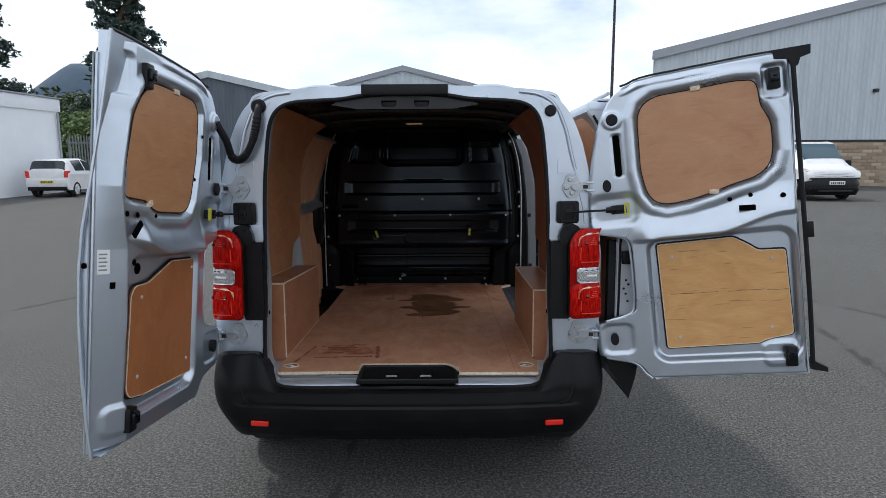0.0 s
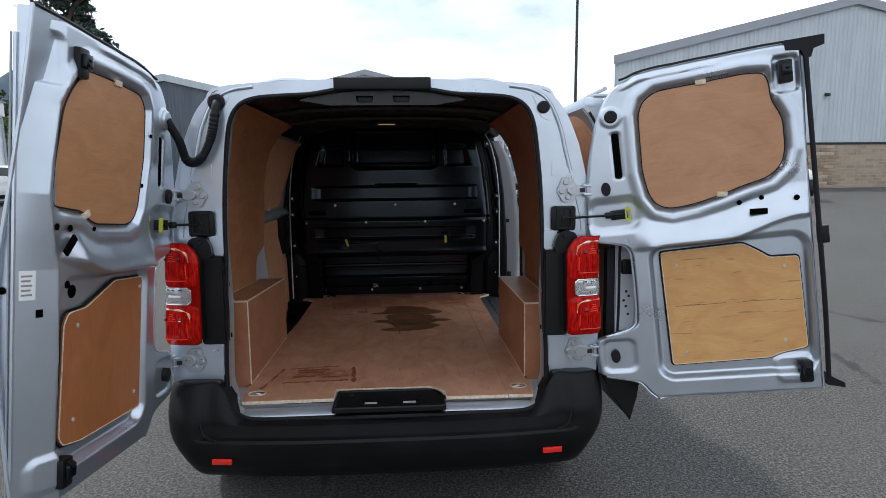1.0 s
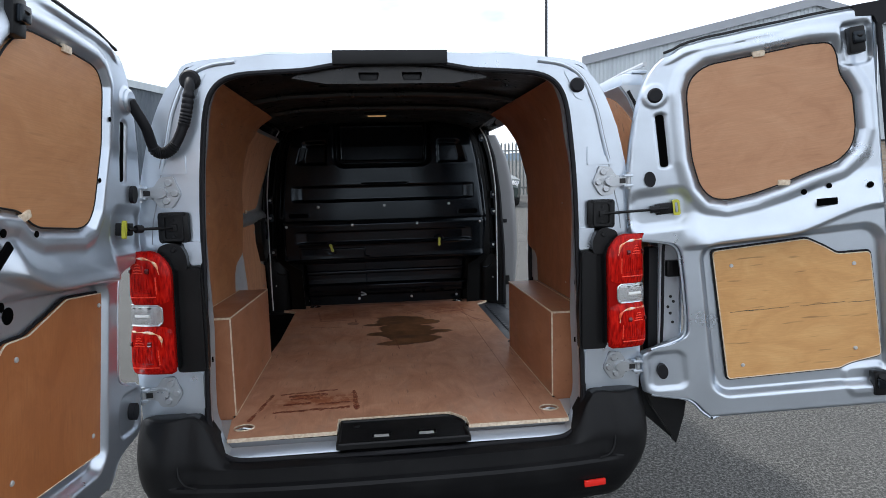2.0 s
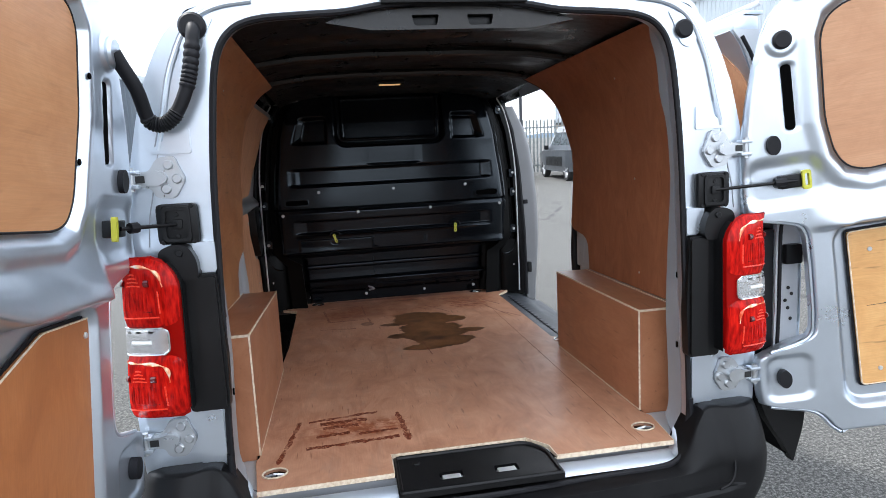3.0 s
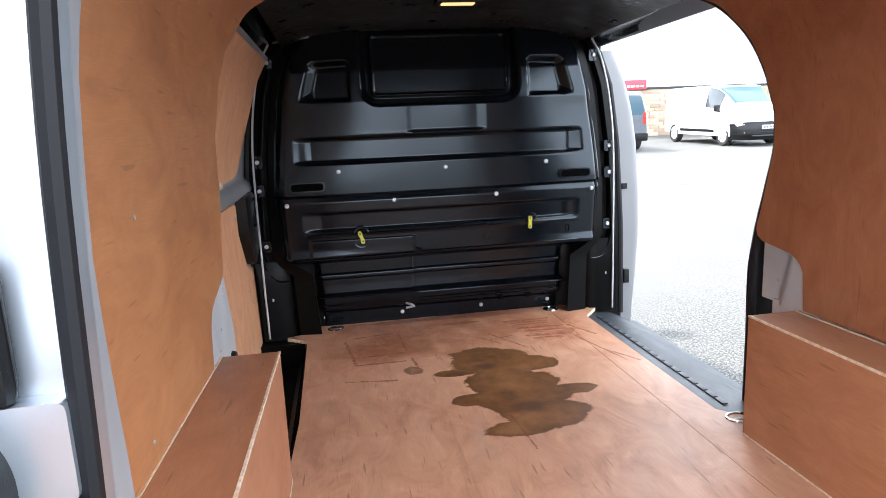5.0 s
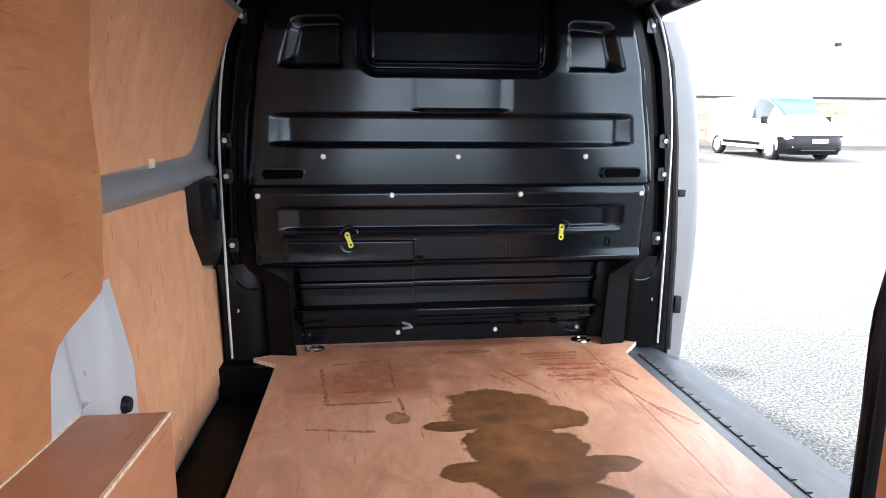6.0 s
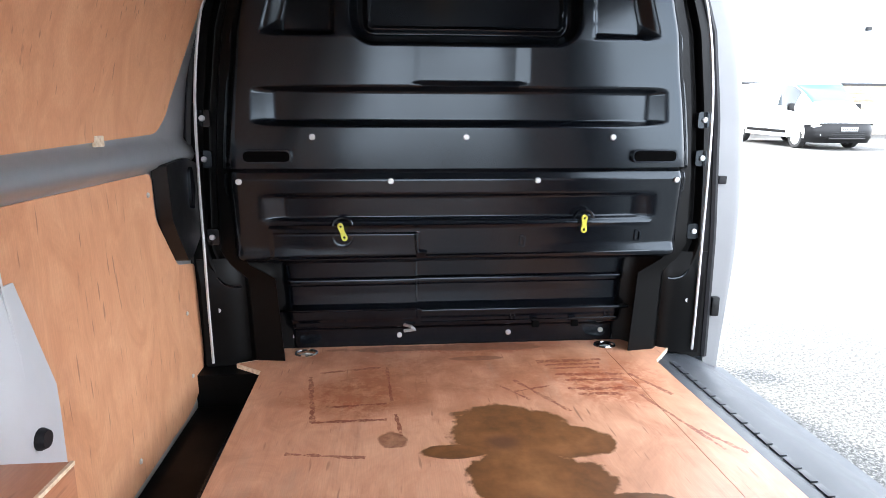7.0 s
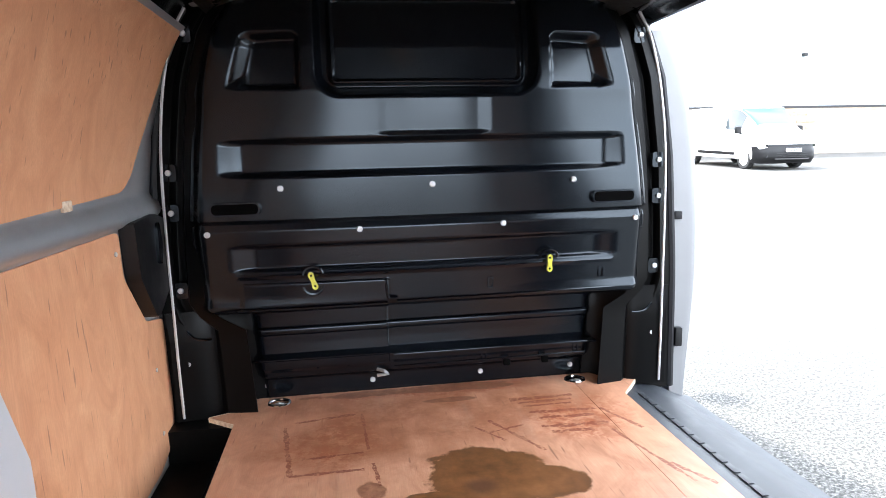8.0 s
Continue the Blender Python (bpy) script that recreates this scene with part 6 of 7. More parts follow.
def rear_door(sgn):
    m = SWING[sgn]
    door = part("rear_door", door_grid(sgn, lambda x, z: door_inner_y(x, z, sgn)), SILVER, van, "silver rear door swung open, plywood on its inner side", m=m, angle=60)

    def skin_y(x, z):
        w = lerp_table(EDGE_X, z)
        return -0.026 - lerp_table(THICK, z) * (1 - smooth(w - 0.05, w, x) * 0.6)
    part("outer_skin", door_grid(sgn, skin_y, 24, 60), SILVER, door, angle=60)
    # closing faces round the rim
    rim = bmesh.new()
    zs = list(np.linspace(0.555, 1.90, 60))

    def band(pts_in, pts_out):
        a = [rim.verts.new(p) for p in pts_in]
        b = [rim.verts.new(p) for p in pts_out]
        for i in range(len(a) - 1):
            rim.faces.new((a[i], a[i + 1], b[i + 1], b[i]))
    fy = -0.040 if sgn > 0 else -0.083
    band([(0, fy, float(z)) for z in zs] + [(0, fy, top_z(0))], [(0, skin_y(0, float(z)), float(z)) for z in zs] + [(0, skin_y(0, 1.94), top_z(0))])
    band([(sgn * lerp_table(EDGE_X, z), -0.040, float(z)) for z in zs], [(sgn * lerp_table(EDGE_X, z), skin_y(lerp_table(EDGE_X, z), z) - 0.002, float(z)) for z in zs])
    xs = list(np.linspace(0, 0.66, 20))
    band([(sgn * float(x), -0.040, top_z(x)) for x in xs], [(sgn * float(x), skin_y(x, 1.93), top_z(x)) for x in xs])
    xs = list(np.linspace(0, 0.625, 16))
    band([(sgn * float(x), -0.040, 0.555) for x in xs], [(sgn * float(x), skin_y(x, 0.56), 0.555) for x in xs])
    part("rim", rim, SILVER, door)
    # folded hem along the free edge and the bottom
    hem = [(sgn * -0.008, skin_y(0, float(z)) + 0.004, float(z)) for z in np.linspace(0.545, 1.945, 40)]
    part("hem", tube(hem, 0.006, 6), SILVER, door)
    part("hem", tube([(sgn * float(x), skin_y(x, 0.56) + 0.004, 0.547) for x in np.linspace(-0.008, 0.64, 20)], 0.006, 6), SILVER, door)
    foot = [(sgn * (lerp_table(EDGE_X, z) + 0.003), -0.030, float(z)) for z in np.linspace(0.556, 0.664, 26)]
    part("hem", tube(foot, 0.006, 6), SILVER, door)
    part("hem", tube([(sgn * (lerp_table(EDGE_X, z) + 0.002), -0.030, float(z)) for z in np.linspace(0.84, 1.255, 50)], 0.005, 6), SILVER, door)
    part("hem", tube([(sgn * float(x), skin_y(x, 1.93) + 0.002, top_z(max(0, x)) + 0.006) for x in np.linspace(-0.010, 0.68, 24)], 0.005, 6), PLASTIC, door)
    # plywood fields
    wp = [(sgn * x, z) for x, z in round_poly(WIN_PLY if sgn > 0 else WIN_PLY_SHUT, 0.03, 3)]
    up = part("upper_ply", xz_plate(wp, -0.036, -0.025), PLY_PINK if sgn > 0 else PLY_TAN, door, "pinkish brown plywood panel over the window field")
    part("ply_gap", tube([(x, -0.0255, z) for x, z in wp], 0.0026, 6, True), RUBBER, up, "dark gap round the panel")
    for cx, cz, turn in (((0.372, 1.843, 0), (0.326, 1.392, 8)) if sgn > 0 else ((0.395, 1.824, 0), (0.225, 1.393, 25))):
        part("ply_clip", box(-0.020, 0.020, -0.006, 0.006, -0.010, 0.010, 0.003), EDGE, up, "pale plastic clip", m=pose(sgn * cx, -0.024, cz, 0, -turn * sgn, 0))
    lp = [(sgn * x, z) for x, z in round_poly(LOW_PLY if sgn > 0 else LOW_PLY_SHUT, 0.014, 3)]
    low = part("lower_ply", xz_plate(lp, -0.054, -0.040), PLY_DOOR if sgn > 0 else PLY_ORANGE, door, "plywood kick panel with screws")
    part("ply_gap", tube([(x * 1.0 + (0.004 if x > sgn * 0.3 else -0.004), -0.050, z + (0.004 if z > 0.95 else -0.004)) for x, z in lp], 0.004, 6, True), RUBBER, low, "dark gap round the panel")
    if sgn > 0:
        rng = random.Random(4)
        for xa, xb, zc in ((0.34, 0.54, 0.944), (0.05, 0.14, 0.936), (0.15, 0.30, 0.941), (0.44, 0.50, 0.9455)):
            part("crack", tube([(xa + (xb - xa) * k / 8, -0.0398, zc + rng.uniform(-0.0012, 0.0012)) for k in range(9)], 0.0009, 5), BARK, low, "dark crack in the face veneer")
    edge = tube([(x, -0.0405, z) for x, z in lp], 0.0022, 5, True)
    part("raw_edge", edge, EDGE, low)
    for cx, cz in (SCREWS[1] if sgn > 0 else SCREWS[-1]):
        part("screw", disc(0.007, 0.004, 10), BOLT_M, low, m=Matrix.Translation((sgn * cx, -0.040, cz)) @ Matrix.Rotation(radians(-90), 4, "X"))
    # blanking caps, slots and holes
    face = Matrix.Rotation(radians(-90), 4, "X")
    if sgn > 0:
        part("blanking_cap", disc(0.026, 0.010, 20, 0.6), RUBBER, door, m=Matrix.Translation((sgn * 0.727, -0.015, 1.758)) @ face)
    else:
        part("grommet", disc(0.036, 0.014, 20, 0.6), SILVER, door, m=Matrix.Translation((sgn * 0.727, -0.018, 1.758)) @ face)
    part("slot", xz_plate([(sgn * x, z) for x, z in round_poly([(0.703, 1.505), (0.731, 1.505), (0.731, 1.69), (0.703, 1.69)], 0.012)], -0.036, -0.029), VOID, door)
    for cx, cz in ((0.774, 1.468), (0.803, 0.755)):
        oval = [(sgn * (cx + 0.019 * math.cos(a)), cz + 0.028 * math.sin(a)) for a in [2 * math.pi * k / 20 for k in range(20)]]
        part("rubber_buffer", xz_plate(oval, -0.032, -0.010), RUBBER, door, "oval black rubber plug")
    for cx, cz, r in (((0.268, 1.351, 0.010), (0.184, 1.361, 0.009), (0.063, 1.348, 0.011)) if sgn > 0 else ((0.162, 1.188, 0.012), (0.218, 1.160, 0.021), (0.082, 1.360, 0.010), (0.128, 1.356, 0.010), (0.245, 1.352, 0.008), (0.602, 1.68, 0.007), (0.568, 1.50, 0.007))):
        part("hole", disc(r, 0.003, 14), VOID, door, m=Matrix.Translation((sgn * cx, max(door_inner_y(cx + dx, cz + dz, sgn) for dx in (-r, 0, r) for dz in (-r, 0, r)) - 0.001, cz)) @ face)
    hx, hz = (0.205, 1.310) if sgn > 0 else (0.112, 1.308)
    part("handle_slot", box(-0.033, 0.033, -0.004, 0.004, -0.012, 0.012, 0.003), VOID, door, m=pose(sgn * hx, max(door_inner_y(hx + dx, hz + dz, sgn) for dx in (-0.033, 0, 0.033) for dz in (-0.012, 0, 0.012)) - 0.002, hz, 0, sgn * -3 if sgn > 0 else 45, 0))
    # check strap end in a black block with a yellow stop
    st = part("strap_end", box(-0.034, 0.034, -0.012, 0.016, -0.020, 0.020, 0.005), PLASTIC, door, m=Matrix.Translation((sgn * 0.732, -0.026, 1.357)))
    part("yellow_stop", xz_plate(round_poly([(-0.012, -0.028), (0.012, -0.028), (0.012, 0.028), (-0.012, 0.028)], 0.008), 0.012, 0.024, [round_poly([(-0.006, -0.018), (0.006, -0.018), (0.006, 0.018), (-0.006, 0.018)], 0.005)]), YELLOW, st, "yellow plastic stop", m=Matrix.Translation((sgn * -0.036, 0.0, 0)) @ Matrix.Diagonal((1.0 if sgn > 0 else 0.5, 1, 1, 1)))
    # latches at the free edge
    for cz, top in ((1.835, True), (0.640, False)):
        la = part("latch", box(-0.024, 0.026, -0.020, 0.020, -0.044, 0.044, 0.009), PLASTIC, door, "black latch", m=Matrix.Translation((sgn * (0.066 if sgn > 0 else (0.175 if top else 0.128)), -0.022, cz)))
        part("claw", rod((sgn * 0.0, -0.01, -0.03), (sgn * 0.0, 0.028, 0.018 if top else 0.03), 0.014, 10), PLASTIC, la)
        part("cam", box(-0.018, 0.018, 0.016, 0.034, -0.014, 0.026, 0.006), BLACK_METAL, la)
    if sgn > 0:
        # overlapping rubber strip along the free edge, wider at both ends
        strip = part("edge_seal", tube(spline([(-0.018, -0.026, 0.60), (-0.020, -0.020, 0.9), (-0.018, -0.022, 1.25), (-0.016, -0.028, 1.6), (-0.014, -0.032, 1.89)], 8), 0.010, 8), RUBBER, door, "black rubber strip on the free edge")
        part("seal_end", xz_plate([(0.062, 1.935), (0.060, 1.912), (0.004, 1.905), (-0.008, 1.875), (-0.030, 1.875), (-0.040, 1.905), (-0.078, 1.915), (-0.080, 1.952), (0.06, 1.950)], -0.050, -0.022), RUBBER, strip)
        part("seal_end", xz_plate([(-0.01, 0.575), (-0.075, 0.560), (-0.075, 0.58), (-0.04, 0.60), (-0.01, 0.625)], -0.050, -0.022), RUBBER, strip)
        part("handle_block", box(-0.022, 0.010, -0.06, -0.01, -0.035, 0.035, 0.006), PLASTIC, door, m=Matrix.Translation((-0.028, 0, 1.19)))
    else:
        # rolled bead where the free edge meets its slanted face
        part("edge_bead", tube([(0.002, -0.084, float(z)) for z in np.linspace(0.56, 1.87, 30)], 0.006, 6), SILVER, door)
        part("edge_groove", tube([(0.003, -0.096, float(z)) for z in np.linspace(0.56, 1.87, 30)], 0.003, 6), TRIM_GREY, door)
        # label and holes on the free edge and its slanted face
        la = part("label", box(-0.021, 0.021, -0.0012, 0.0012, -0.040, 0.040), LABEL, door, "white paper label", m=pose(-0.026, -0.0640, 1.198, 0, 0, 150))
        for k in range(5):
            part("print_bar", box(-0.016, 0.012 - 0.004 * (k % 2), -0.002, 0.0018, -0.0025, 0.0025), LABEL_INK, la, m=Matrix.Translation((0, 0, -0.026 + 0.013 * k)))
        for dy, dz, r in ((-0.112, 1.185, 0.010), (-0.095, 0.705, 0.006)):
            part("hole", disc(r, 0.003, 14), VOID, door, m=Matrix.Translation((0.001, dy, dz)) @ Matrix.Rotation(radians(90), 4, "Y"))
        part("hole", box(-0.009, 0.009, -0.002, 0.002, -0.011, 0.011), VOID, door, m=pose(-0.055, -0.0485, 1.118, 0, 0, 150))
    return door


rear_door(1)
rear_door(-1)


# ---- cars: hull by sections ----
def hull(keys, n_len=40):
    """keys: (y, half width, bottom, belt, top half width, top). Returns the section function and a mesh."""
    ys = [k[0] for k in keys]

    def at(y):
        return [float(np.interp(y, ys, [k[i] for k in keys])) for i in range(1, 6)]

    def pt(y, v, grow=0.0):
        """v from 0 at the bottom middle to 6 at the roof middle."""
        w, zb, belt, wt, top = at(y)
        belt = min(belt, top - 0.03)
        tab = [(0.0, zb), (w * 0.88, zb), (w * 0.985, zb + 0.10), (w, belt - 0.12), (w * 0.985, belt), (wt, top - 0.07), (wt - 0.14, top - 0.006), (0.0, top)]
        p = spline([(a, b, 0) for a, b in tab], 4)
        k = min(v / 7 * 28, 27.999)
        i = int(k)
        q = p[i].lerp(p[i + 1], k - i)
        nx, nz = (p[i + 1] - p[i]).y, -(p[i + 1] - p[i]).x
        L = math.hypot(nx, nz) + 1e-9
        return (q.x + grow * nx / L, y, q.y + grow * nz / L)

    bm = bmesh.new()
    y0, y1 = ys[0], ys[-1]
    stations = sorted(set([y0 + (y1 - y0) * i / n_len for i in range(n_len + 1)] + ys))
    rings = []
    for y in stations:
        half = [pt(y, 7 * k / 28) for k in range(29)]
        ring = [bm.verts.new(p) for p in half] + [bm.verts.new((-p[0], p[1], p[2])) for p in half[-2:0:-1]]
        rings.append(ring)
    for a, b in zip(rings, rings[1:]):
        m = len(a)
        for i in range(m):
            bm.faces.new((a[i], a[(i + 1) % m], b[(i + 1) % m], b[i]))
    bm.faces.new(rings[0])
    bm.faces.new(rings[-1][::-1])
    return pt, bm


def patch(pt, ya, yb, va, vb, sgn, grow=0.008, n=10, slant=0.0):
    """A pane that lies on the hull."""
    def f(s, t):
        v = va + (vb - va) * t
        p = pt(ya + (yb - ya) * s + slant * (1 - t), v, grow)
        return (sgn * p[0], p[1], p[2])
    return thicken(sheet(n, n, f), 0.004)


def across(pt, ya, yb, v_edge, grow=0.008, n=12):
    """A pane across the car from one side to the other: windscreen or rear screen, between stations ya (low) and yb (high)."""
    def f(s, t):
        y = ya + (yb - ya) * t
        v = 7 - abs(2 * s - 1) * (7 - v_edge)
        p = pt(y, v, grow)
        return (math.copysign(p[0], 2 * s - 1), p[1], p[2])
    return thicken(sheet(n, n, f), 0.004)


def wheel(parent, x, y, r, w=0.2):
    s = 1 if x > 0 else -1
    bm = bmesh.new()
    n = 28
    prof = [(r * 0.70, -w / 2), (r * 0.93, -w / 2), (r, -w * 0.36), (r, w * 0.36), (r * 0.93, w / 2), (r * 0.70, w / 2)]
    rings = [[bm.verts.new((d, q * math.cos(2 * math.pi * i / n), q * math.sin(2 * math.pi * i / n))) for i in range(n)] for q, d in prof]
    for a, b in zip(rings, rings[1:] + rings[:1]):
        for i in range(n):
            bm.faces.new((a[i], a[(i + 1) % n], b[(i + 1) % n], b[i]))
    wh = part("wheel", bm, TYRE, parent, m=Matrix.Translation((x, y, r)))
    rim_bm = bmesh.new()
    rod((0.02 * s, 0, 0), (w * 0.40 * s, 0, 0), r * 0.70, 24, r * 0.68, bm=rim_bm)
    for k in range(5):
        a = 2 * math.pi * k / 5
        rod((w * 0.42 * s, r * 0.10 * math.cos(a), r * 0.10 * math.sin(a)), (w * 0.46 * s, r * 0.66 * math.cos(a), r * 0.66 * math.sin(a)), r * 0.085, 6, bm=rim_bm)
    rod((w * 0.38 * s, 0, 0), (w * 0.50 * s, 0, 0), r * 0.16, 12, bm=rim_bm)
    part("rim", rim_bm, RIM, wh)
    arch = bmesh.new()
    tube([(s * 0.0, (r + 0.05) * math.cos(a), (r + 0.05) * math.sin(a)) for a in [math.pi * k / 14 for k in range(15)]], 0.035, 6, bm=arch)
    part("arch_liner", arch, PLASTIC, wh)
    return wh


def number_plate(parent, y, z, mat, sgn, w=0.50):
    p = part("number_plate", box(-w / 2, w / 2, -0.008, 0.008, -0.055, 0.055, 0.004), mat, parent, m=Matrix.Translation((0, y, z)))
    for k in range(7):
        x = -0.19 + 0.0605 * k + (0.02 if k > 3 else 0)
        part("print_bar", box(x - 0.020, x + 0.020, -0.003, 0.003, -0.032, 0.032), INK, p, m=Matrix.Translation((0, sgn * 0.008, 0)))


def white_van(m):
    """Mid-size panel van; its nose points to +y in its own space, the tail at y 0."""
    v = thing("white_van", "white panel van with a black lower bumper, parked on the yard", "van", m)
    keys = [(0.0, 0.84, 0.42, 1.15, 0.74, 1.86), (0.12, 0.90, 0.36, 1.15, 0.78, 1.90), (1.2, 0.945, 0.30, 1.15, 0.80, 1.93), (2.9, 0.945, 0.30, 1.14, 0.79, 1.93), (3.25, 0.945, 0.30, 1.12, 0.76, 1.88),
            (3.55, 0.945, 0.30, 1.11, 0.70, 1.70), (3.95, 0.94, 0.30, 1.10, 0.66, 1.40), (4.15, 0.93, 0.30, 1.04, 0.72, 1.18), (4.38, 0.92, 0.40, 1.00, 0.78, 1.13), (4.52, 0.90, 0.60, 0.96, 0.76, 1.07), (4.61, 0.87, 0.64, 0.90, 0.74, 1.00), (4.66, 0.82, 0.66, 0.82, 0.70, 0.92)]
    pt, bm = hull(keys)
    part("body", bm, CAR_WHITE, v)
    part("windscreen", across(pt, 3.98, 3.28, 5.10), SCREEN, v, "blue tinted windscreen")
    for s in (-1, 1):
        part("side_window", patch(pt, 2.75, 3.55, 4.15, 5.0, s), GLASS, v)
        mr = part("mirror", box(-0.09, 0.09, -0.06, 0.06, -0.11, 0.11, 0.04), PLASTIC, v, m=Matrix.Translation((s * 1.06, 3.62, 1.20)))
        part("mirror_foot", box(-0.10, 0.02, -0.03, 0.03, -0.02, 0.02, 0.01), PLASTIC, mr, m=Matrix.Translation((-s * 0.05, 0, -0.10)))
        part("headlamp", patch(pt, 4.34, 4.56, 4.0, 4.9, s, 0.012, 8), LAMP_CLEAR, v, "clear headlamp")
        wheel(v, s * 0.83, 0.85, 0.33)
        wheel(v, s * 0.83, 3.80, 0.33)
        part("door_line", tube([pt(2.62, q, 0.003)[:1] and (s * pt(2.62, q, 0.003)[0], 2.62, pt(2.62, q, 0.003)[2]) for q in np.linspace(2, 5.0, 12)], 0.006, 5), TRIM_GREY, v)
        part("side_moulding", patch(pt, 1.25, 3.35, 2.05, 2.22, s, 0.012, 10), PLASTIC, v)
    def nose(s, t):
        a = 2 * s - 1
        z = 0.20 + 0.56 * t
        return (math.copysign(0.975 * abs(a) ** 0.8, a), 4.80 - 0.07 * smooth(0.6, 1.0, t) - 0.10 * smooth(0.35, 0.0, t) - 0.10 * abs(a) ** 2 - 0.42 * abs(a) ** 8, z - 0.06 * abs(a) ** 4 * t)
    part("bumper", thicken(sheet(28, 12, nose), 0.02), PLASTIC, v, "black plastic front bumper and grille")
    for zz in (0.40, 0.45, 0.50):
        part("grille_bar", tube([(x, 4.815 - 0.06 * (abs(x) / 0.6) ** 2.2, zz) for x in np.linspace(-0.52, 0.52, 13)], 0.010, 5), PLASTIC, v)
    part("grille", tube([(x, 4.80 - 0.06 * (abs(x) / 0.6) ** 2.2, 0.335) for x in np.linspace(-0.55, 0.55, 13)], 0.03, 6), INK, v)
    for zz, ww in ((0.80, 0.74), (0.88, 0.68)):
        part("chrome_bar", tube([(x, 4.70 - 0.03 * (zz - 0.8) / 0.08 - 0.10 * (abs(x) / 0.8) ** 4, zz + 0.02 * abs(x)) for x in np.linspace(-ww, ww, 17)], 0.011, 6), CHROME, v)
    for s in (-1, 1):
        part("fog_lamp", box(-0.06, 0.06, -0.02, 0.02, -0.035, 0.035, 0.012), LAMP_CLEAR, v, m=pose(s * 0.72, 4.70, 0.42, 0, 0, -s * 18))
    number_plate(v, 4.82, 0.60, PLATE_W, 1)
    return v


def grey_van(m):
    """Small windowed van seen from behind; tail at y 0."""
    v = thing("grey_van", "dark grey compact van with a yellow rear plate, parked", "van", m)
    keys = [(0.0, 0.80, 0.42, 1.08, 0.62, 1.70), (0.10, 0.88, 0.34, 1.10, 0.68, 1.80), (0.8, 0.92, 0.28, 1.10, 0.70, 1.84), (2.4, 0.92, 0.28, 1.08, 0.68, 1.83), (2.8, 0.92, 0.28, 1.06, 0.62, 1.70),
            (3.3, 0.92, 0.28, 1.04, 0.56, 1.32), (3.55, 0.91, 0.28, 1.0, 0.56, 1.10), (4.1, 0.86, 0.28, 0.90, 0.56, 0.98), (4.35, 0.72, 0.34, 0.70, 0.50, 0.80)]
    pt, bm = hull(keys)
    part("body", bm, CAR_GREY, v)
    for s in (-1, 1):
        rs = [(s * 0.03, 1.12), (s * 0.72, 1.12), (s * 0.62, 1.66), (s * 0.03, 1.68)]
        part("rear_window", xz_plate(round_poly(rs, 0.05), -0.012, 0.05), SCREEN, v, "pale reflecting rear window")
        part("rear_lamp", xz_plate(round_poly([(s * 0.70, 0.82), (s * 0.80, 0.82), (s * 0.76, 1.22), (s * 0.68, 1.14)], 0.03), -0.018, 0.14), REFLECTOR, v)
        part("side_window", patch(pt, 0.55, 1.45, 4.2, 5.0, s), GLASS, v)
        part("side_window", patch(pt, 1.60, 2.55, 4.2, 5.0, s), GLASS, v)
        part("mirror", box(-0.08, 0.08, -0.05, 0.05, -0.08, 0.08, 0.03), PLASTIC, v, m=Matrix.Translation((s * 1.0, 2.75, 1.12)))
        wheel(v, s * 0.80, 0.80, 0.32)
        wheel(v, s * 0.80, 3.50, 0.32)
        part("side_moulding", patch(pt, 1.15, 3.1, 2.2, 2.7, s, 0.012, 10), PLASTIC, v)
    part("rear_bumper", box(-0.84, 0.84, -0.08, 0.18, 0.32, 0.56, 0.05), BUMPER, v)
    part("tailgate_line", box(-0.004, 0.004, -0.006, 0.02, 0.56, 1.70), INK, v)
    part("handle", box(-0.11, 0.11, -0.02, 0.01, 1.00, 1.05, 0.01), INK, v)
    number_plate(v, -0.015, 0.72, PLATE_Y, -1)
    return v


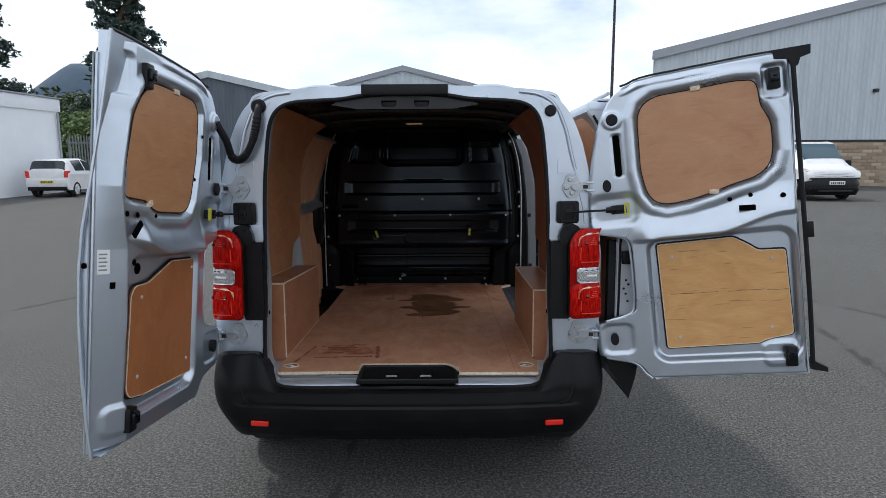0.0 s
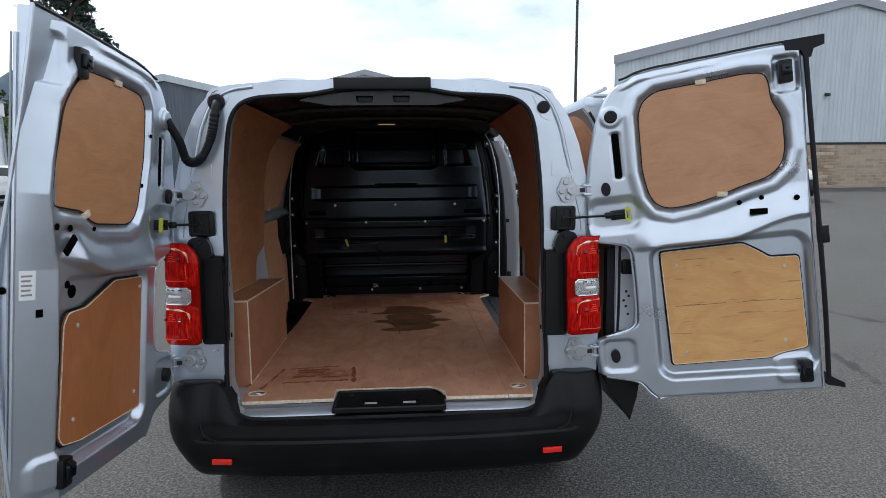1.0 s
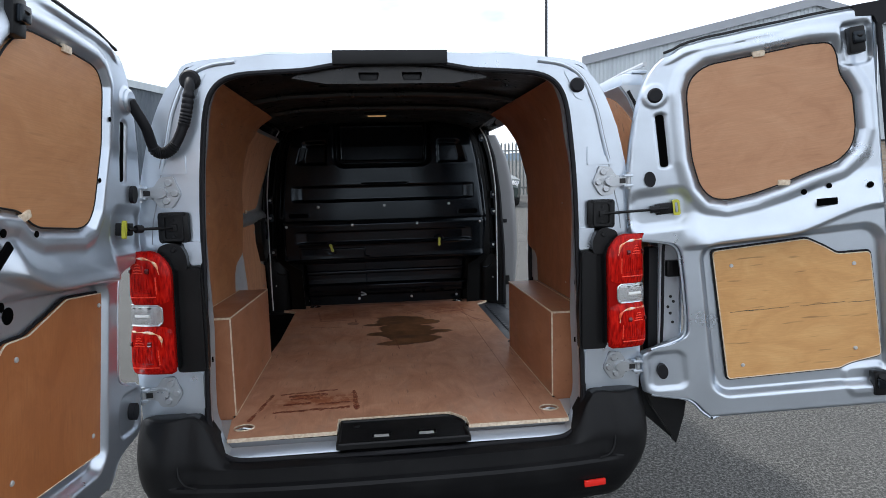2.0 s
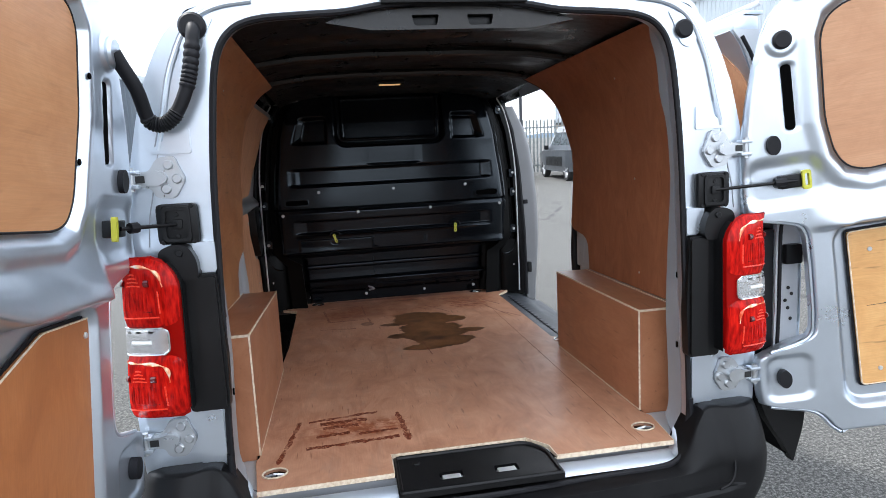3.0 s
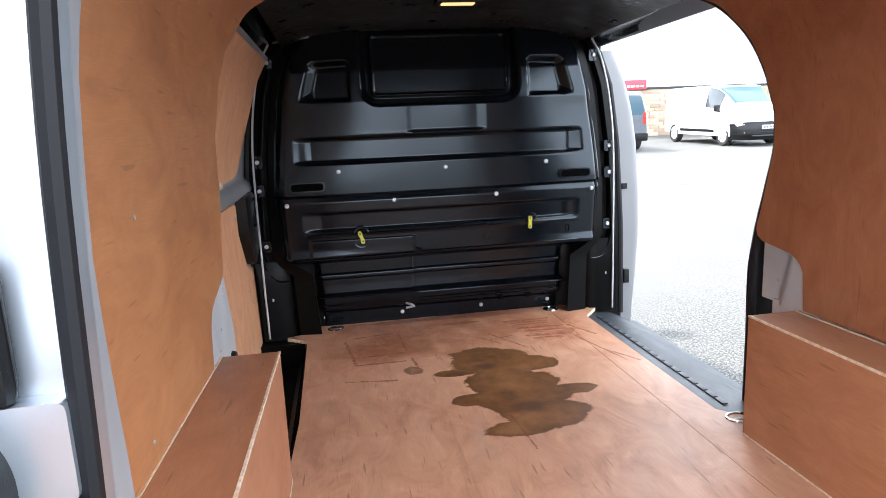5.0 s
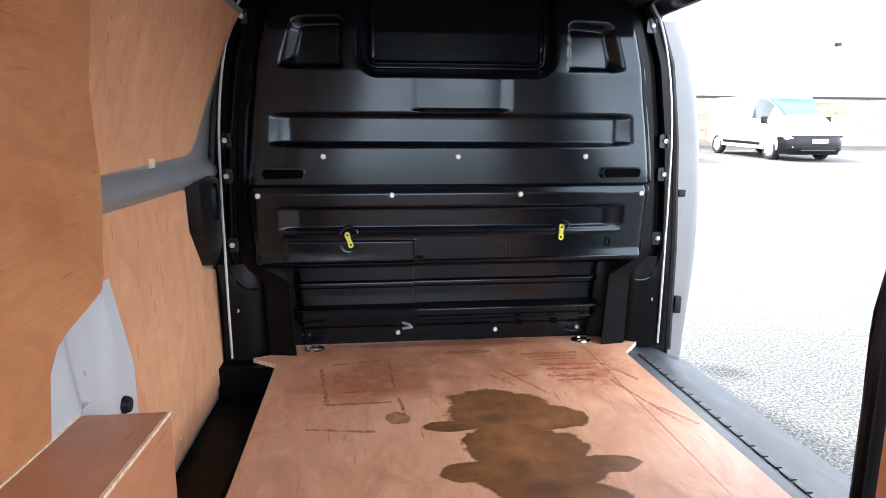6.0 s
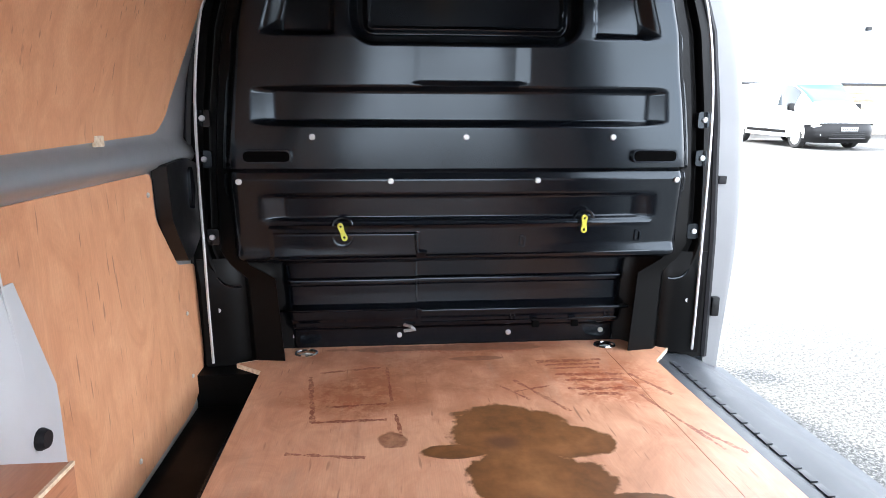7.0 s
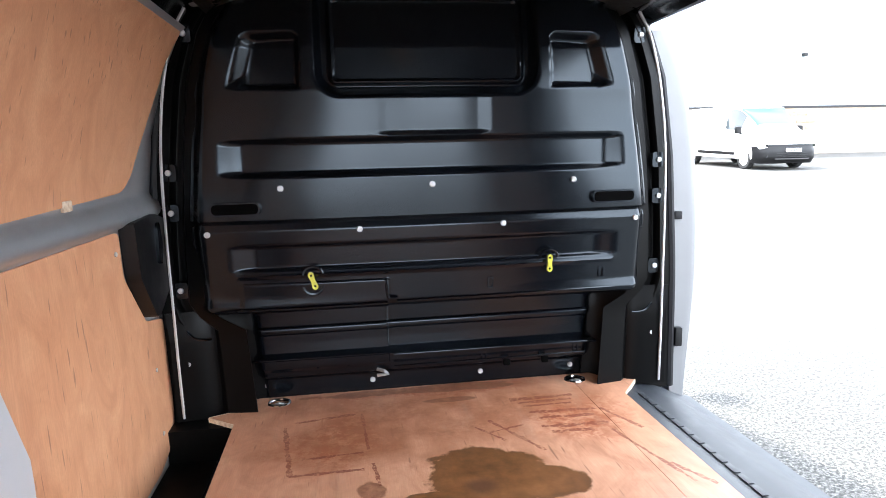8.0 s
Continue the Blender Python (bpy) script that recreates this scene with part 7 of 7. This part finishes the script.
def white_hatchback(m):
    v = thing("white_hatchback", "small white five-door hatchback parked beside a white wall", "car", m)
    keys = [(0.0, 0.76, 0.36, 0.90, 0.66, 1.00), (0.05, 0.79, 0.28, 0.94, 0.64, 1.08), (0.20, 0.80, 0.26, 0.94, 0.60, 1.40), (0.5, 0.80, 0.24, 0.92, 0.57, 1.46), (1.5, 0.80, 0.24, 0.90, 0.56, 1.48), (2.1, 0.80, 0.24, 0.88, 0.52, 1.36),
            (2.7, 0.79, 0.24, 0.88, 0.48, 1.0), (3.3, 0.76, 0.24, 0.80, 0.48, 0.88), (3.58, 0.62, 0.30, 0.60, 0.42, 0.68)]
    pt, bm = hull(keys)
    part("body", bm, CAR_WHITE, v)
    part("rear_screen", across(pt, 0.055, 0.195, 4.95, 0.012), GLASS, v, "dark rear screen")
    for s in (-1, 1):
        part("rear_lamp", xz_plate(round_poly([(s * 0.62, 0.76), (s * 0.77, 0.76), (s * 0.79, 1.02), (s * 0.66, 1.0)], 0.03), -0.01, 0.20), REFLECTOR, v)
        part("side_window", patch(pt, 0.62, 1.35, 4.2, 5.0, s), GLASS, v)
        part("side_window", patch(pt, 1.42, 2.20, 4.2, 5.0, s), GLASS, v)
        part("mirror", box(-0.07, 0.07, -0.05, 0.05, -0.05, 0.05, 0.03), CAR_WHITE, v, m=Matrix.Translation((s * 0.88, 2.25, 0.98)))
        wheel(v, s * 0.72, 0.58, 0.29, 0.17)
        wheel(v, s * 0.72, 2.97, 0.29, 0.17)
        part("fog_lamp", box(-0.05, 0.05, -0.02, 0.04, -0.09, 0.09, 0.02), INK, v, m=Matrix.Translation((s * 0.70, -0.02, 0.60)))
    part("rear_bumper", box(-0.77, 0.77, -0.05, 0.16, 0.40, 0.72, 0.05), CAR_WHITE, v)
    part("bumper_insert", box(-0.72, 0.72, -0.058, 0.16, 0.27, 0.42, 0.03), PLASTIC, v)
    number_plate(v, -0.058, 0.60, PLATE_Y, -1)
    return v


def green_car(m):
    v = thing("green_estate_car", "dark green estate car facing the yard before a steel fence", "car", m)
    keys = [(0.0, 0.80, 0.36, 0.90, 0.56, 1.10), (0.15, 0.88, 0.30, 1.0, 0.60, 1.60), (1.0, 0.91, 0.26, 1.0, 0.62, 1.66), (2.3, 0.91, 0.26, 0.98, 0.60, 1.62), (3.1, 0.90, 0.26, 0.98, 0.52, 1.12), (3.9, 0.88, 0.26, 0.88, 0.50, 0.98), (4.35, 0.70, 0.32, 0.62, 0.45, 0.74)]
    pt, bm = hull(keys)
    part("body", bm, CAR_GREEN, v)
    part("windscreen", across(pt, 3.08, 2.38, 5.2), SCREEN, v)
    for s in (-1, 1):
        part("side_window", patch(pt, 0.5, 1.4, 4.2, 5.0, s), GLASS, v)
        part("side_window", patch(pt, 1.5, 2.5, 4.2, 5.0, s), GLASS, v)
        part("headlamp", patch(pt, 4.0, 4.25, 4.0, 4.7, s, 0.012, 8), LAMP_CLEAR, v)
        wheel(v, s * 0.80, 0.85, 0.33)
        wheel(v, s * 0.80, 3.50, 0.33)
    part("grille", box(-0.45, 0.45, -0.02, 0.03, -0.06, 0.06, 0.01), INK, v, m=Matrix.Translation((0, 4.32, 0.62)))
    number_plate(v, 4.40, 0.46, PLATE_W, 1)
    return v


# ---- cab and running gear of the silver van ----
CAB = [(2.46, 0.955, 0.30, 1.15, 0.80, 1.955), (3.0, 0.955, 0.30, 1.13, 0.79, 1.93), (3.25, 0.955, 0.30, 1.12, 0.74, 1.84), (3.55, 0.95, 0.30, 1.11, 0.68, 1.62), (3.9, 0.94, 0.30, 1.08, 0.62, 1.33), (4.15, 0.92, 0.30, 1.0, 0.62, 1.14),
       (4.35, 0.86, 0.32, 0.88, 0.62, 1.0), (4.46, 0.72, 0.36, 0.70, 0.55, 0.82)]
_pt, _bm = hull(CAB, 24)
part("cab", _bm, SILVER, van)
part("windscreen", across(_pt, 4.02, 3.22, 5.25), SCREEN, van)
for _s in (-1, 1):
    part("cab_window", patch(_pt, 2.72, 3.45, 4.15, 5.0, _s), GLASS, van)
    part("mirror", box(-0.09, 0.09, -0.06, 0.06, -0.11, 0.11, 0.04), PLASTIC, van, m=Matrix.Translation((_s * 1.06, 3.55, 1.20)))
    part("headlamp", patch(_pt, 4.15, 4.34, 4.0, 4.8, _s, 0.012, 8), LAMP_CLEAR, van)
    for _y, _z in ((0.62, 0.02), (3.55, 0.12)):
        w_ = wheel(van, _s * 0.815, _y, 0.33)
        w_.matrix_basis = Matrix.Translation((_s * 0.815, _y, 0.33 + _z))
    part("mud_flap", box(_s * 0.735 - 0.10, _s * 0.735 + 0.10, 0.25, 0.265, 0.20, 0.52, 0.004), RUBBER, van)
part("front_bumper", box(-0.80, 0.80, 4.30, 4.52, 0.34, 0.62, 0.08), PLASTIC, van)

# ---- ground, yard ----
def ground_sheet():
    bm = bmesh.new()
    xs = [-1500, -300, -80, -40, -20, -10, -5, 0, 5, 10, 20, 40, 80, 300, 1500]
    rows = [[bm.verts.new((x, y, 0)) for x in xs] for y in xs]
    for a, b in zip(rows, rows[1:]):
        for i in range(len(xs) - 1):
            bm.faces.new((a[i], a[i + 1], b[i + 1], b[i]))
    return bm


solo("ground", ground_sheet(), TARMAC, "worn grey tarmac yard with cracks and loose grit", "ground", kind="structure", recalc=False)


# ---- buildings ----
def ribbed(x0, x1, z0, top, y, pitch=0.20, depth=0.022, bm=None):
    """Ribbed sheet in an xz plane; top is a function of x."""
    bm = bm or bmesh.new()
    xs = []
    x = x0
    while x < x1:
        xs += [(x, 0), (x + pitch * 0.45, 0), (x + pitch * 0.55, depth), (x + pitch * 0.90, depth)]
        x += pitch
    xs.append((x1, 0))
    lo = [bm.verts.new((a, y - d, z0)) for a, d in xs]
    hi = [bm.verts.new((a, y - d, top(a))) for a, d in xs]
    for i in range(len(xs) - 1):
        bm.faces.new((lo[i], lo[i + 1], hi[i + 1], hi[i]))
    return bm


def gable_shed(name, label, x0, x1, apex, eave, slope, y, depth, mat, plinth=0.0, verge=TRIM_GREY, skew=0.0):
    b = thing(name, label, "building")

    def top(x):
        return eave + slope * (apex - x0) - slope * abs(x - apex)
    part("cladding", ribbed(x0, x1, plinth, top, y), mat, b, recalc=False, angle=10)
    for xx in (x0, x1):
        part("side_wall", plate([(0.0, 0.0), (1.0, 0.0), (1.0, 1.0), (0.0, 1.0)], lambda u, v: (xx - 0.05 + skew * depth * u, y + 0.02 + (depth - 0.02) * u, top(xx) * v), lambda u, v: (xx + 0.05 + skew * depth * u, y + 0.02 + (depth - 0.02) * u, top(xx) * v)), mat, b)
    part("rear_wall", xz_plate([(x0 + skew * depth, 0), (x1 + skew * depth, 0), (x1 + skew * depth, top(x1)), (apex + skew * depth, top(apex)), (x0 + skew * depth, top(x0))], y + depth - 0.1, y + depth), mat, b)
    for xa, xb in ((x0 - 0.15, apex), (apex, x1 + 0.15)):
        za, zb = top(max(x0, xa)) - (0.15 * slope if xa < x0 else 0), top(min(x1, xb)) - (0.15 * slope if xb > x1 else 0)
        part("roof_slope", plate([(xa, za), (xb, zb), (xb, zb + 0.12), (xa, za + 0.12)], lambda u, v: (u, y - 0.12, v + 0.02), lambda u, v: (u + skew * depth, y + depth, v + 0.02)), TRIM_GREY, b)
        part("verge_trim", plate([(xa, za - 0.22), (xb, zb - 0.22), (xb, zb + 0.16), (xa, za + 0.16)], lambda u, v: (u, y - 0.16, v), lambda u, v: (u, y - 0.10, v)), verge, b)
    if plinth:
        part("brick_plinth", box(x0, x1, y - 0.10, y + 0.02, 0.0, plinth), BRICK, b, "buff stone-like brick plinth")
        part("drip_trim", box(x0 - 0.02, x1 + 0.02, y - 0.14, y - 0.02, plinth - 0.01, plinth + 0.09), INK, b)
    return b


shed = gable_shed("grey_shed", "large pale grey metal-clad shed on a buff brick base", 9.6, 31.6, 20.6, 5.9, 0.235, 25.6, 30.0, CLAD, 2.02, skew=0.40)
rng_b = random.Random(21)
stone = None
for row in range(13):
    for k in range(16):
        at = Matrix.Translation((13.0 + 0.455 * k + (0.2275 if row % 2 else 0.0), 25.494 - rng_b.uniform(0.0, 0.012), 0.078 + 0.152 * row))
        if stone is None:
            stone = part("brick", box(-0.219, 0.219, -0.012, 0.012, -0.068, 0.068, 0.004), BLOCK, shed, m=at)
        else:
            share(stone, shed, at)
part("vent", box(19.4, 19.6, 25.40, 25.56, 4.2, 4.35, 0.02), INK, shed)
gable_shed("far_shed", "distant grey metal-clad shed with a gabled roof", -13.0, 7.4, -2.85, 5.4, 0.25, 45.0, 30.0, CLAD)
gable_shed("dark_shed", "dark grey clad shed with a pale roof edge", -18.6, -8.4, -13.4, 5.0, 0.235, 34.0, 20.0, CLAD_DARK, 0.0, CLAD)

sign = thing("shop_sign", "red sign board over the shed's brick base", "sign")
part("board", box(11.45, 12.95, 25.30, 25.38, 2.02, 2.42, 0.02), SIGN_RED, sign)
for k in range(6):
    part("print_bar", box(11.62 + 0.21 * k, 11.76 + 0.21 * k, 25.285, 25.302, 2.12, 2.20), PLATE_W, sign)
for k in range(3):
    part("bracket", box(11.6 + 0.55 * k, 11.66 + 0.55 * k, 25.36, 25.52, 2.05, 2.38), TRIM_GREY, sign)

white = thing("white_building", "low white rendered building with a parapet band", "building")
part("wall", box(-24.0, -16.6, 4.0, 24.6, 0.0, 3.45), RENDER_W, white)
part("parapet", box(-24.05, -16.52, 3.95, 24.68, 3.45, 4.0, 0.03), RENDER_W, white)
part("coping", box(-24.1, -16.46, 3.9, 24.74, 4.0, 4.06, 0.02), TRIM_GREY, white)
part("downpipe", rod((-16.5, 24.4, 0.0), (-16.5, 24.4, 3.4), 0.05, 10), TRIM_GREY, white)


# ---- steel palisade fences, hoop, lamp post ----
def fence(name, label, a, b, h, pitch=0.155):
    a, b = Vector(a), Vector(b)
    d = (b - a).normalized()
    length = (b - a).length
    f = thing(name, label, "fence")
    turn = Matrix.Rotation(math.atan2(d.y, d.x), 4, "Z")
    for z in (0.35, h - 0.35):
        part("rail", box(0, length, -0.02, 0.02, z - 0.03, z + 0.03), FENCE_M, f, m=Matrix.Translation(a) @ turn)
    o = part("pale", xz_plate([(-0.034, 0.06), (0.034, 0.06), (0.034, h - 0.08), (0.0, h), (-0.034, h - 0.08)], -0.036, -0.022), FENCE_M, f, m=Matrix.Translation(a) @ turn)
    k = pitch
    while k < length:
        share(o, f, Matrix.Translation(a + d * k) @ turn)
        k += pitch
    p = part("post", box(-0.05, 0.05, -0.02, 0.06, 0.0, h - 0.15), FENCE_M, f, m=Matrix.Translation(a) @ turn)
    k = 2.75
    while k < length:
        share(p, f, Matrix.Translation(a + d * k) @ turn)
        k += 2.75
    return f


fence("steel_fence", "dark steel palisade fence at the yard's edge", (-4.0, 23.4, 0), (9.4, 23.4, 0), 2.25)
fence("steel_fence", "grey steel palisade fence beside a white building", (-16.4, 24.9, 0), (-13.4, 36.0, 0), 2.5)

hoop = thing("cycle_hoop", "galvanised steel hoop before the brick wall", "barrier", group="hoops before the brick wall")
part("hoop", tube(spline([(16.2, 24.5, 0), (16.2, 24.5, 0.6), (16.3, 24.5, 0.78), (16.55, 24.5, 0.82), (17.0, 24.5, 0.82), (17.2, 24.5, 0.74), (17.25, 24.5, 0.55), (17.25, 24.5, 0)], 6), 0.035, 8), STEEL, hoop)
hoop2 = thing("cycle_hoop", "galvanised steel hoop before the brick wall", "barrier", group="hoops before the brick wall")
part("hoop", tube(spline([(14.2, 24.5, 0), (14.2, 24.5, 0.6), (14.3, 24.5, 0.78), (14.55, 24.5, 0.82), (15.0, 24.5, 0.82), (15.2, 24.5, 0.74), (15.25, 24.5, 0.55), (15.25, 24.5, 0)], 6), 0.035, 8), STEEL, hoop2)

post = thing("lamp_post", "tall dark steel lamp post", "lamp post", pose(6.35, 20.4, 0))
part("base", rod((0, 0, 0), (0, 0, 1.35), 0.105, 16), POST_M, post)
part("column", rod((0, 0, 1.35), (0, 0, 10.0), 0.062, 12, 0.04), POST_M, post)
part("arm", tube(spline([(0, 0, 9.9), (0.1, 0, 10.2), (0.5, 0, 10.4), (1.0, 0, 10.45)], 5), 0.03, 8), POST_M, post)
part("lantern", box(0.9, 1.5, -0.12, 0.12, 10.36, 10.5, 0.03), POST_M, post)

white_van(pose(12.85, 21.95, 0, 0, 0, 180))
grey_van(pose(8.15, 17.6, 0, 0, 0, -3))
white_hatchback(pose(-15.0, 20.9, 0, 0, 0, 4))
green_car(pose(3.9, 21.9, 0, 0, 0, 180))


# ---- trees, bushes, hill ----
def leaf_cloud(blobs, count, size, rng, flat=1.0):
    """Many small bent leaves in clumps inside the blobs (centre, radii), denser at the shell."""
    bm = bmesh.new()
    tot = sum(r[0] * r[1] * r[2] for _, r in blobs)
    for c, r in blobs:
        k = int(count * r[0] * r[1] * r[2] / tot)
        clumps = []
        for _ in range(max(3, k // 26)):
            d = Vector((rng.gauss(0, 1), rng.gauss(0, 1), rng.gauss(0, 1))).normalized()
            q = rng.uniform(0.45, 1.05)
            clumps.append(Vector((c[0] + d.x * r[0] * q, c[1] + d.y * r[1] * q, c[2] + d.z * r[2] * q)))
        for _ in range(k):
            base = rng.choice(clumps) + Vector((rng.gauss(0, 1), rng.gauss(0, 1), rng.gauss(0, flat * 0.7))) * 0.15 * max(r)
            a = Vector((rng.gauss(0, 1), rng.gauss(0, 1), rng.gauss(0, 0.6))).normalized()
            b = a.orthogonal().normalized()
            b = (Matrix.Rotation(rng.uniform(0, 6.28), 3, a) @ b)
            s = size * rng.uniform(0.6, 1.3)
            mid = base + a.cross(b) * s * 0.18
            v = [bm.verts.new(p) for p in (base - a * s, base - b * s * 0.45, mid, base + b * s * 0.45, base + a * s)]
            bm.faces.new((v[0], v[1], v[2]))
            bm.faces.new((v[0], v[2], v[3]))
            bm.faces.new((v[1], v[4], v[2]))
            bm.faces.new((v[2], v[4], v[3]))
    return bm


def tree(x, y, height, spread, seed, mat, label, leaves=9000, size=0.28, conifer=False):
    rng = random.Random(seed)
    t = thing("tree", label, "tree", pose(x, y, 0), group="trees behind the yard")
    trunk = bmesh.new()
    bend = [Vector((rng.uniform(-0.2, 0.2) * k, rng.uniform(-0.2, 0.2) * k, height * 0.9 * k / 6)) for k in range(7)]
    tube(spline(bend, 3), lambda i: 0.26 * (1 - i / 19) + 0.02, 9, bm=trunk)
    blobs = []
    for k in range(30 if conifer else 14):
        h = height * (0.22 + 0.76 * k / (30 if conifer else 14))
        a = rng.uniform(0, 6.28)
        if conifer:
            reach = spread * (1.05 - (h / height)) * rng.uniform(0.7, 1.15) + 0.3
        else:
            reach = spread * math.sin(math.pi * min(1, 0.25 + 0.72 * h / height)) * rng.uniform(0.55, 1.0)
        tip = Vector((reach * 0.75 * math.cos(a), reach * 0.75 * math.sin(a), h + (0.0 if conifer else 0.5)))
        tube(spline([(0, 0, h * 0.86), tip * 0.5 + Vector((0, 0, h * 0.47)), tip], 4), lambda i: 0.085 * (1 - i / 10) + 0.012, 6, bm=trunk)
        if conifer:
            blobs.append((Vector((0, 0, h + 0.2)), (reach * 0.38 + 0.25, reach * 0.38 + 0.25, 0.5)))
            blobs.append((tip, (reach * 0.42 + 0.2, reach * 0.42 + 0.2, 0.22 * reach + 0.2)))
        else:
            blobs.append((tip, (reach * 0.62 + 0.35, reach * 0.62 + 0.35, 0.62 * reach + 0.35)))
    part("trunk", trunk, BARK, t)
    part("crown", leaf_cloud(blobs, leaves, size, rng), mat, t, recalc=False)
    return t


tree(-17.3, 33.0, 14.8, 2.7, 3, LEAF_DARK, "tall dark green tree behind a steel fence", 22000, 0.15, True)
tree(-27.6, 34.5, 15.5, 3.2, 8, LEAF_DARK, "tall dark green tree behind a white building", 22000, 0.15, True)
tree(-24.2, 44.0, 5.6, 3.6, 5, LEAF, "broad green tree at the yard's edge", 20000, 0.16)
tree(-30.0, 46.0, 6.0, 4.0, 6, LEAF, "broad green tree at the yard's edge", 18000, 0.16)
tree(-20.5, 42.0, 6.6, 3.2, 12, LEAF, "broad green tree at the yard's edge", 18000, 0.16)


def bush(x, y, r, h, seed):
    rng = random.Random(seed)
    b = thing("bush", "bright green leafy bush behind a fence", "bush", pose(x, y, 0), group="bushes behind the fence")
    stems = bmesh.new()
    blobs = []
    for k in range(7):
        a = 2 * math.pi * k / 7
        tip = Vector((r * 0.5 * math.cos(a), r * 0.5 * math.sin(a), h * rng.uniform(0.5, 0.8)))
        tube(spline([(0, 0, 0), tip * 0.5, tip], 3), 0.03, 5, bm=stems)
        blobs.append((tip, (r * 0.55, r * 0.55, h * 0.38)))
    part("stems", stems, BARK, b)
    part("leaves", leaf_cloud(blobs, 5200, 0.13, rng), LEAF_BUSH, b, recalc=False)


bush(-16.8, 28.0, 1.7, 3.6, 1)
bush(-17.4, 31.0, 2.2, 4.0, 2)
bush(-15.6, 33.5, 1.9, 3.2, 4)


def hill_sheet():
    def f(s, t):
        x = -900 + 1500 * s
        z = 84 * math.exp(-((x + 395) / 75) ** 2) + 40 * math.exp(-((x + 500) / 110) ** 2) + 10 * math.exp(-((x - 40) / 220) ** 2)
        z += 5 * noise.noise(Vector((x * 0.02, 0, 0.3))) + 2.5 * noise.noise(Vector((x * 0.09, 0, 1.3)))
        return (x, 620 + 160 * t, max(-2.0, z * smooth(0.0, 0.6, t) * (1 - 0.4 * smooth(0.7, 1.0, t))))
    return sheet(140, 12, f)


solo("hill", hill_sheet(), HILL, "distant blue-green wooded hill", "hill", kind="structure", recalc=False)
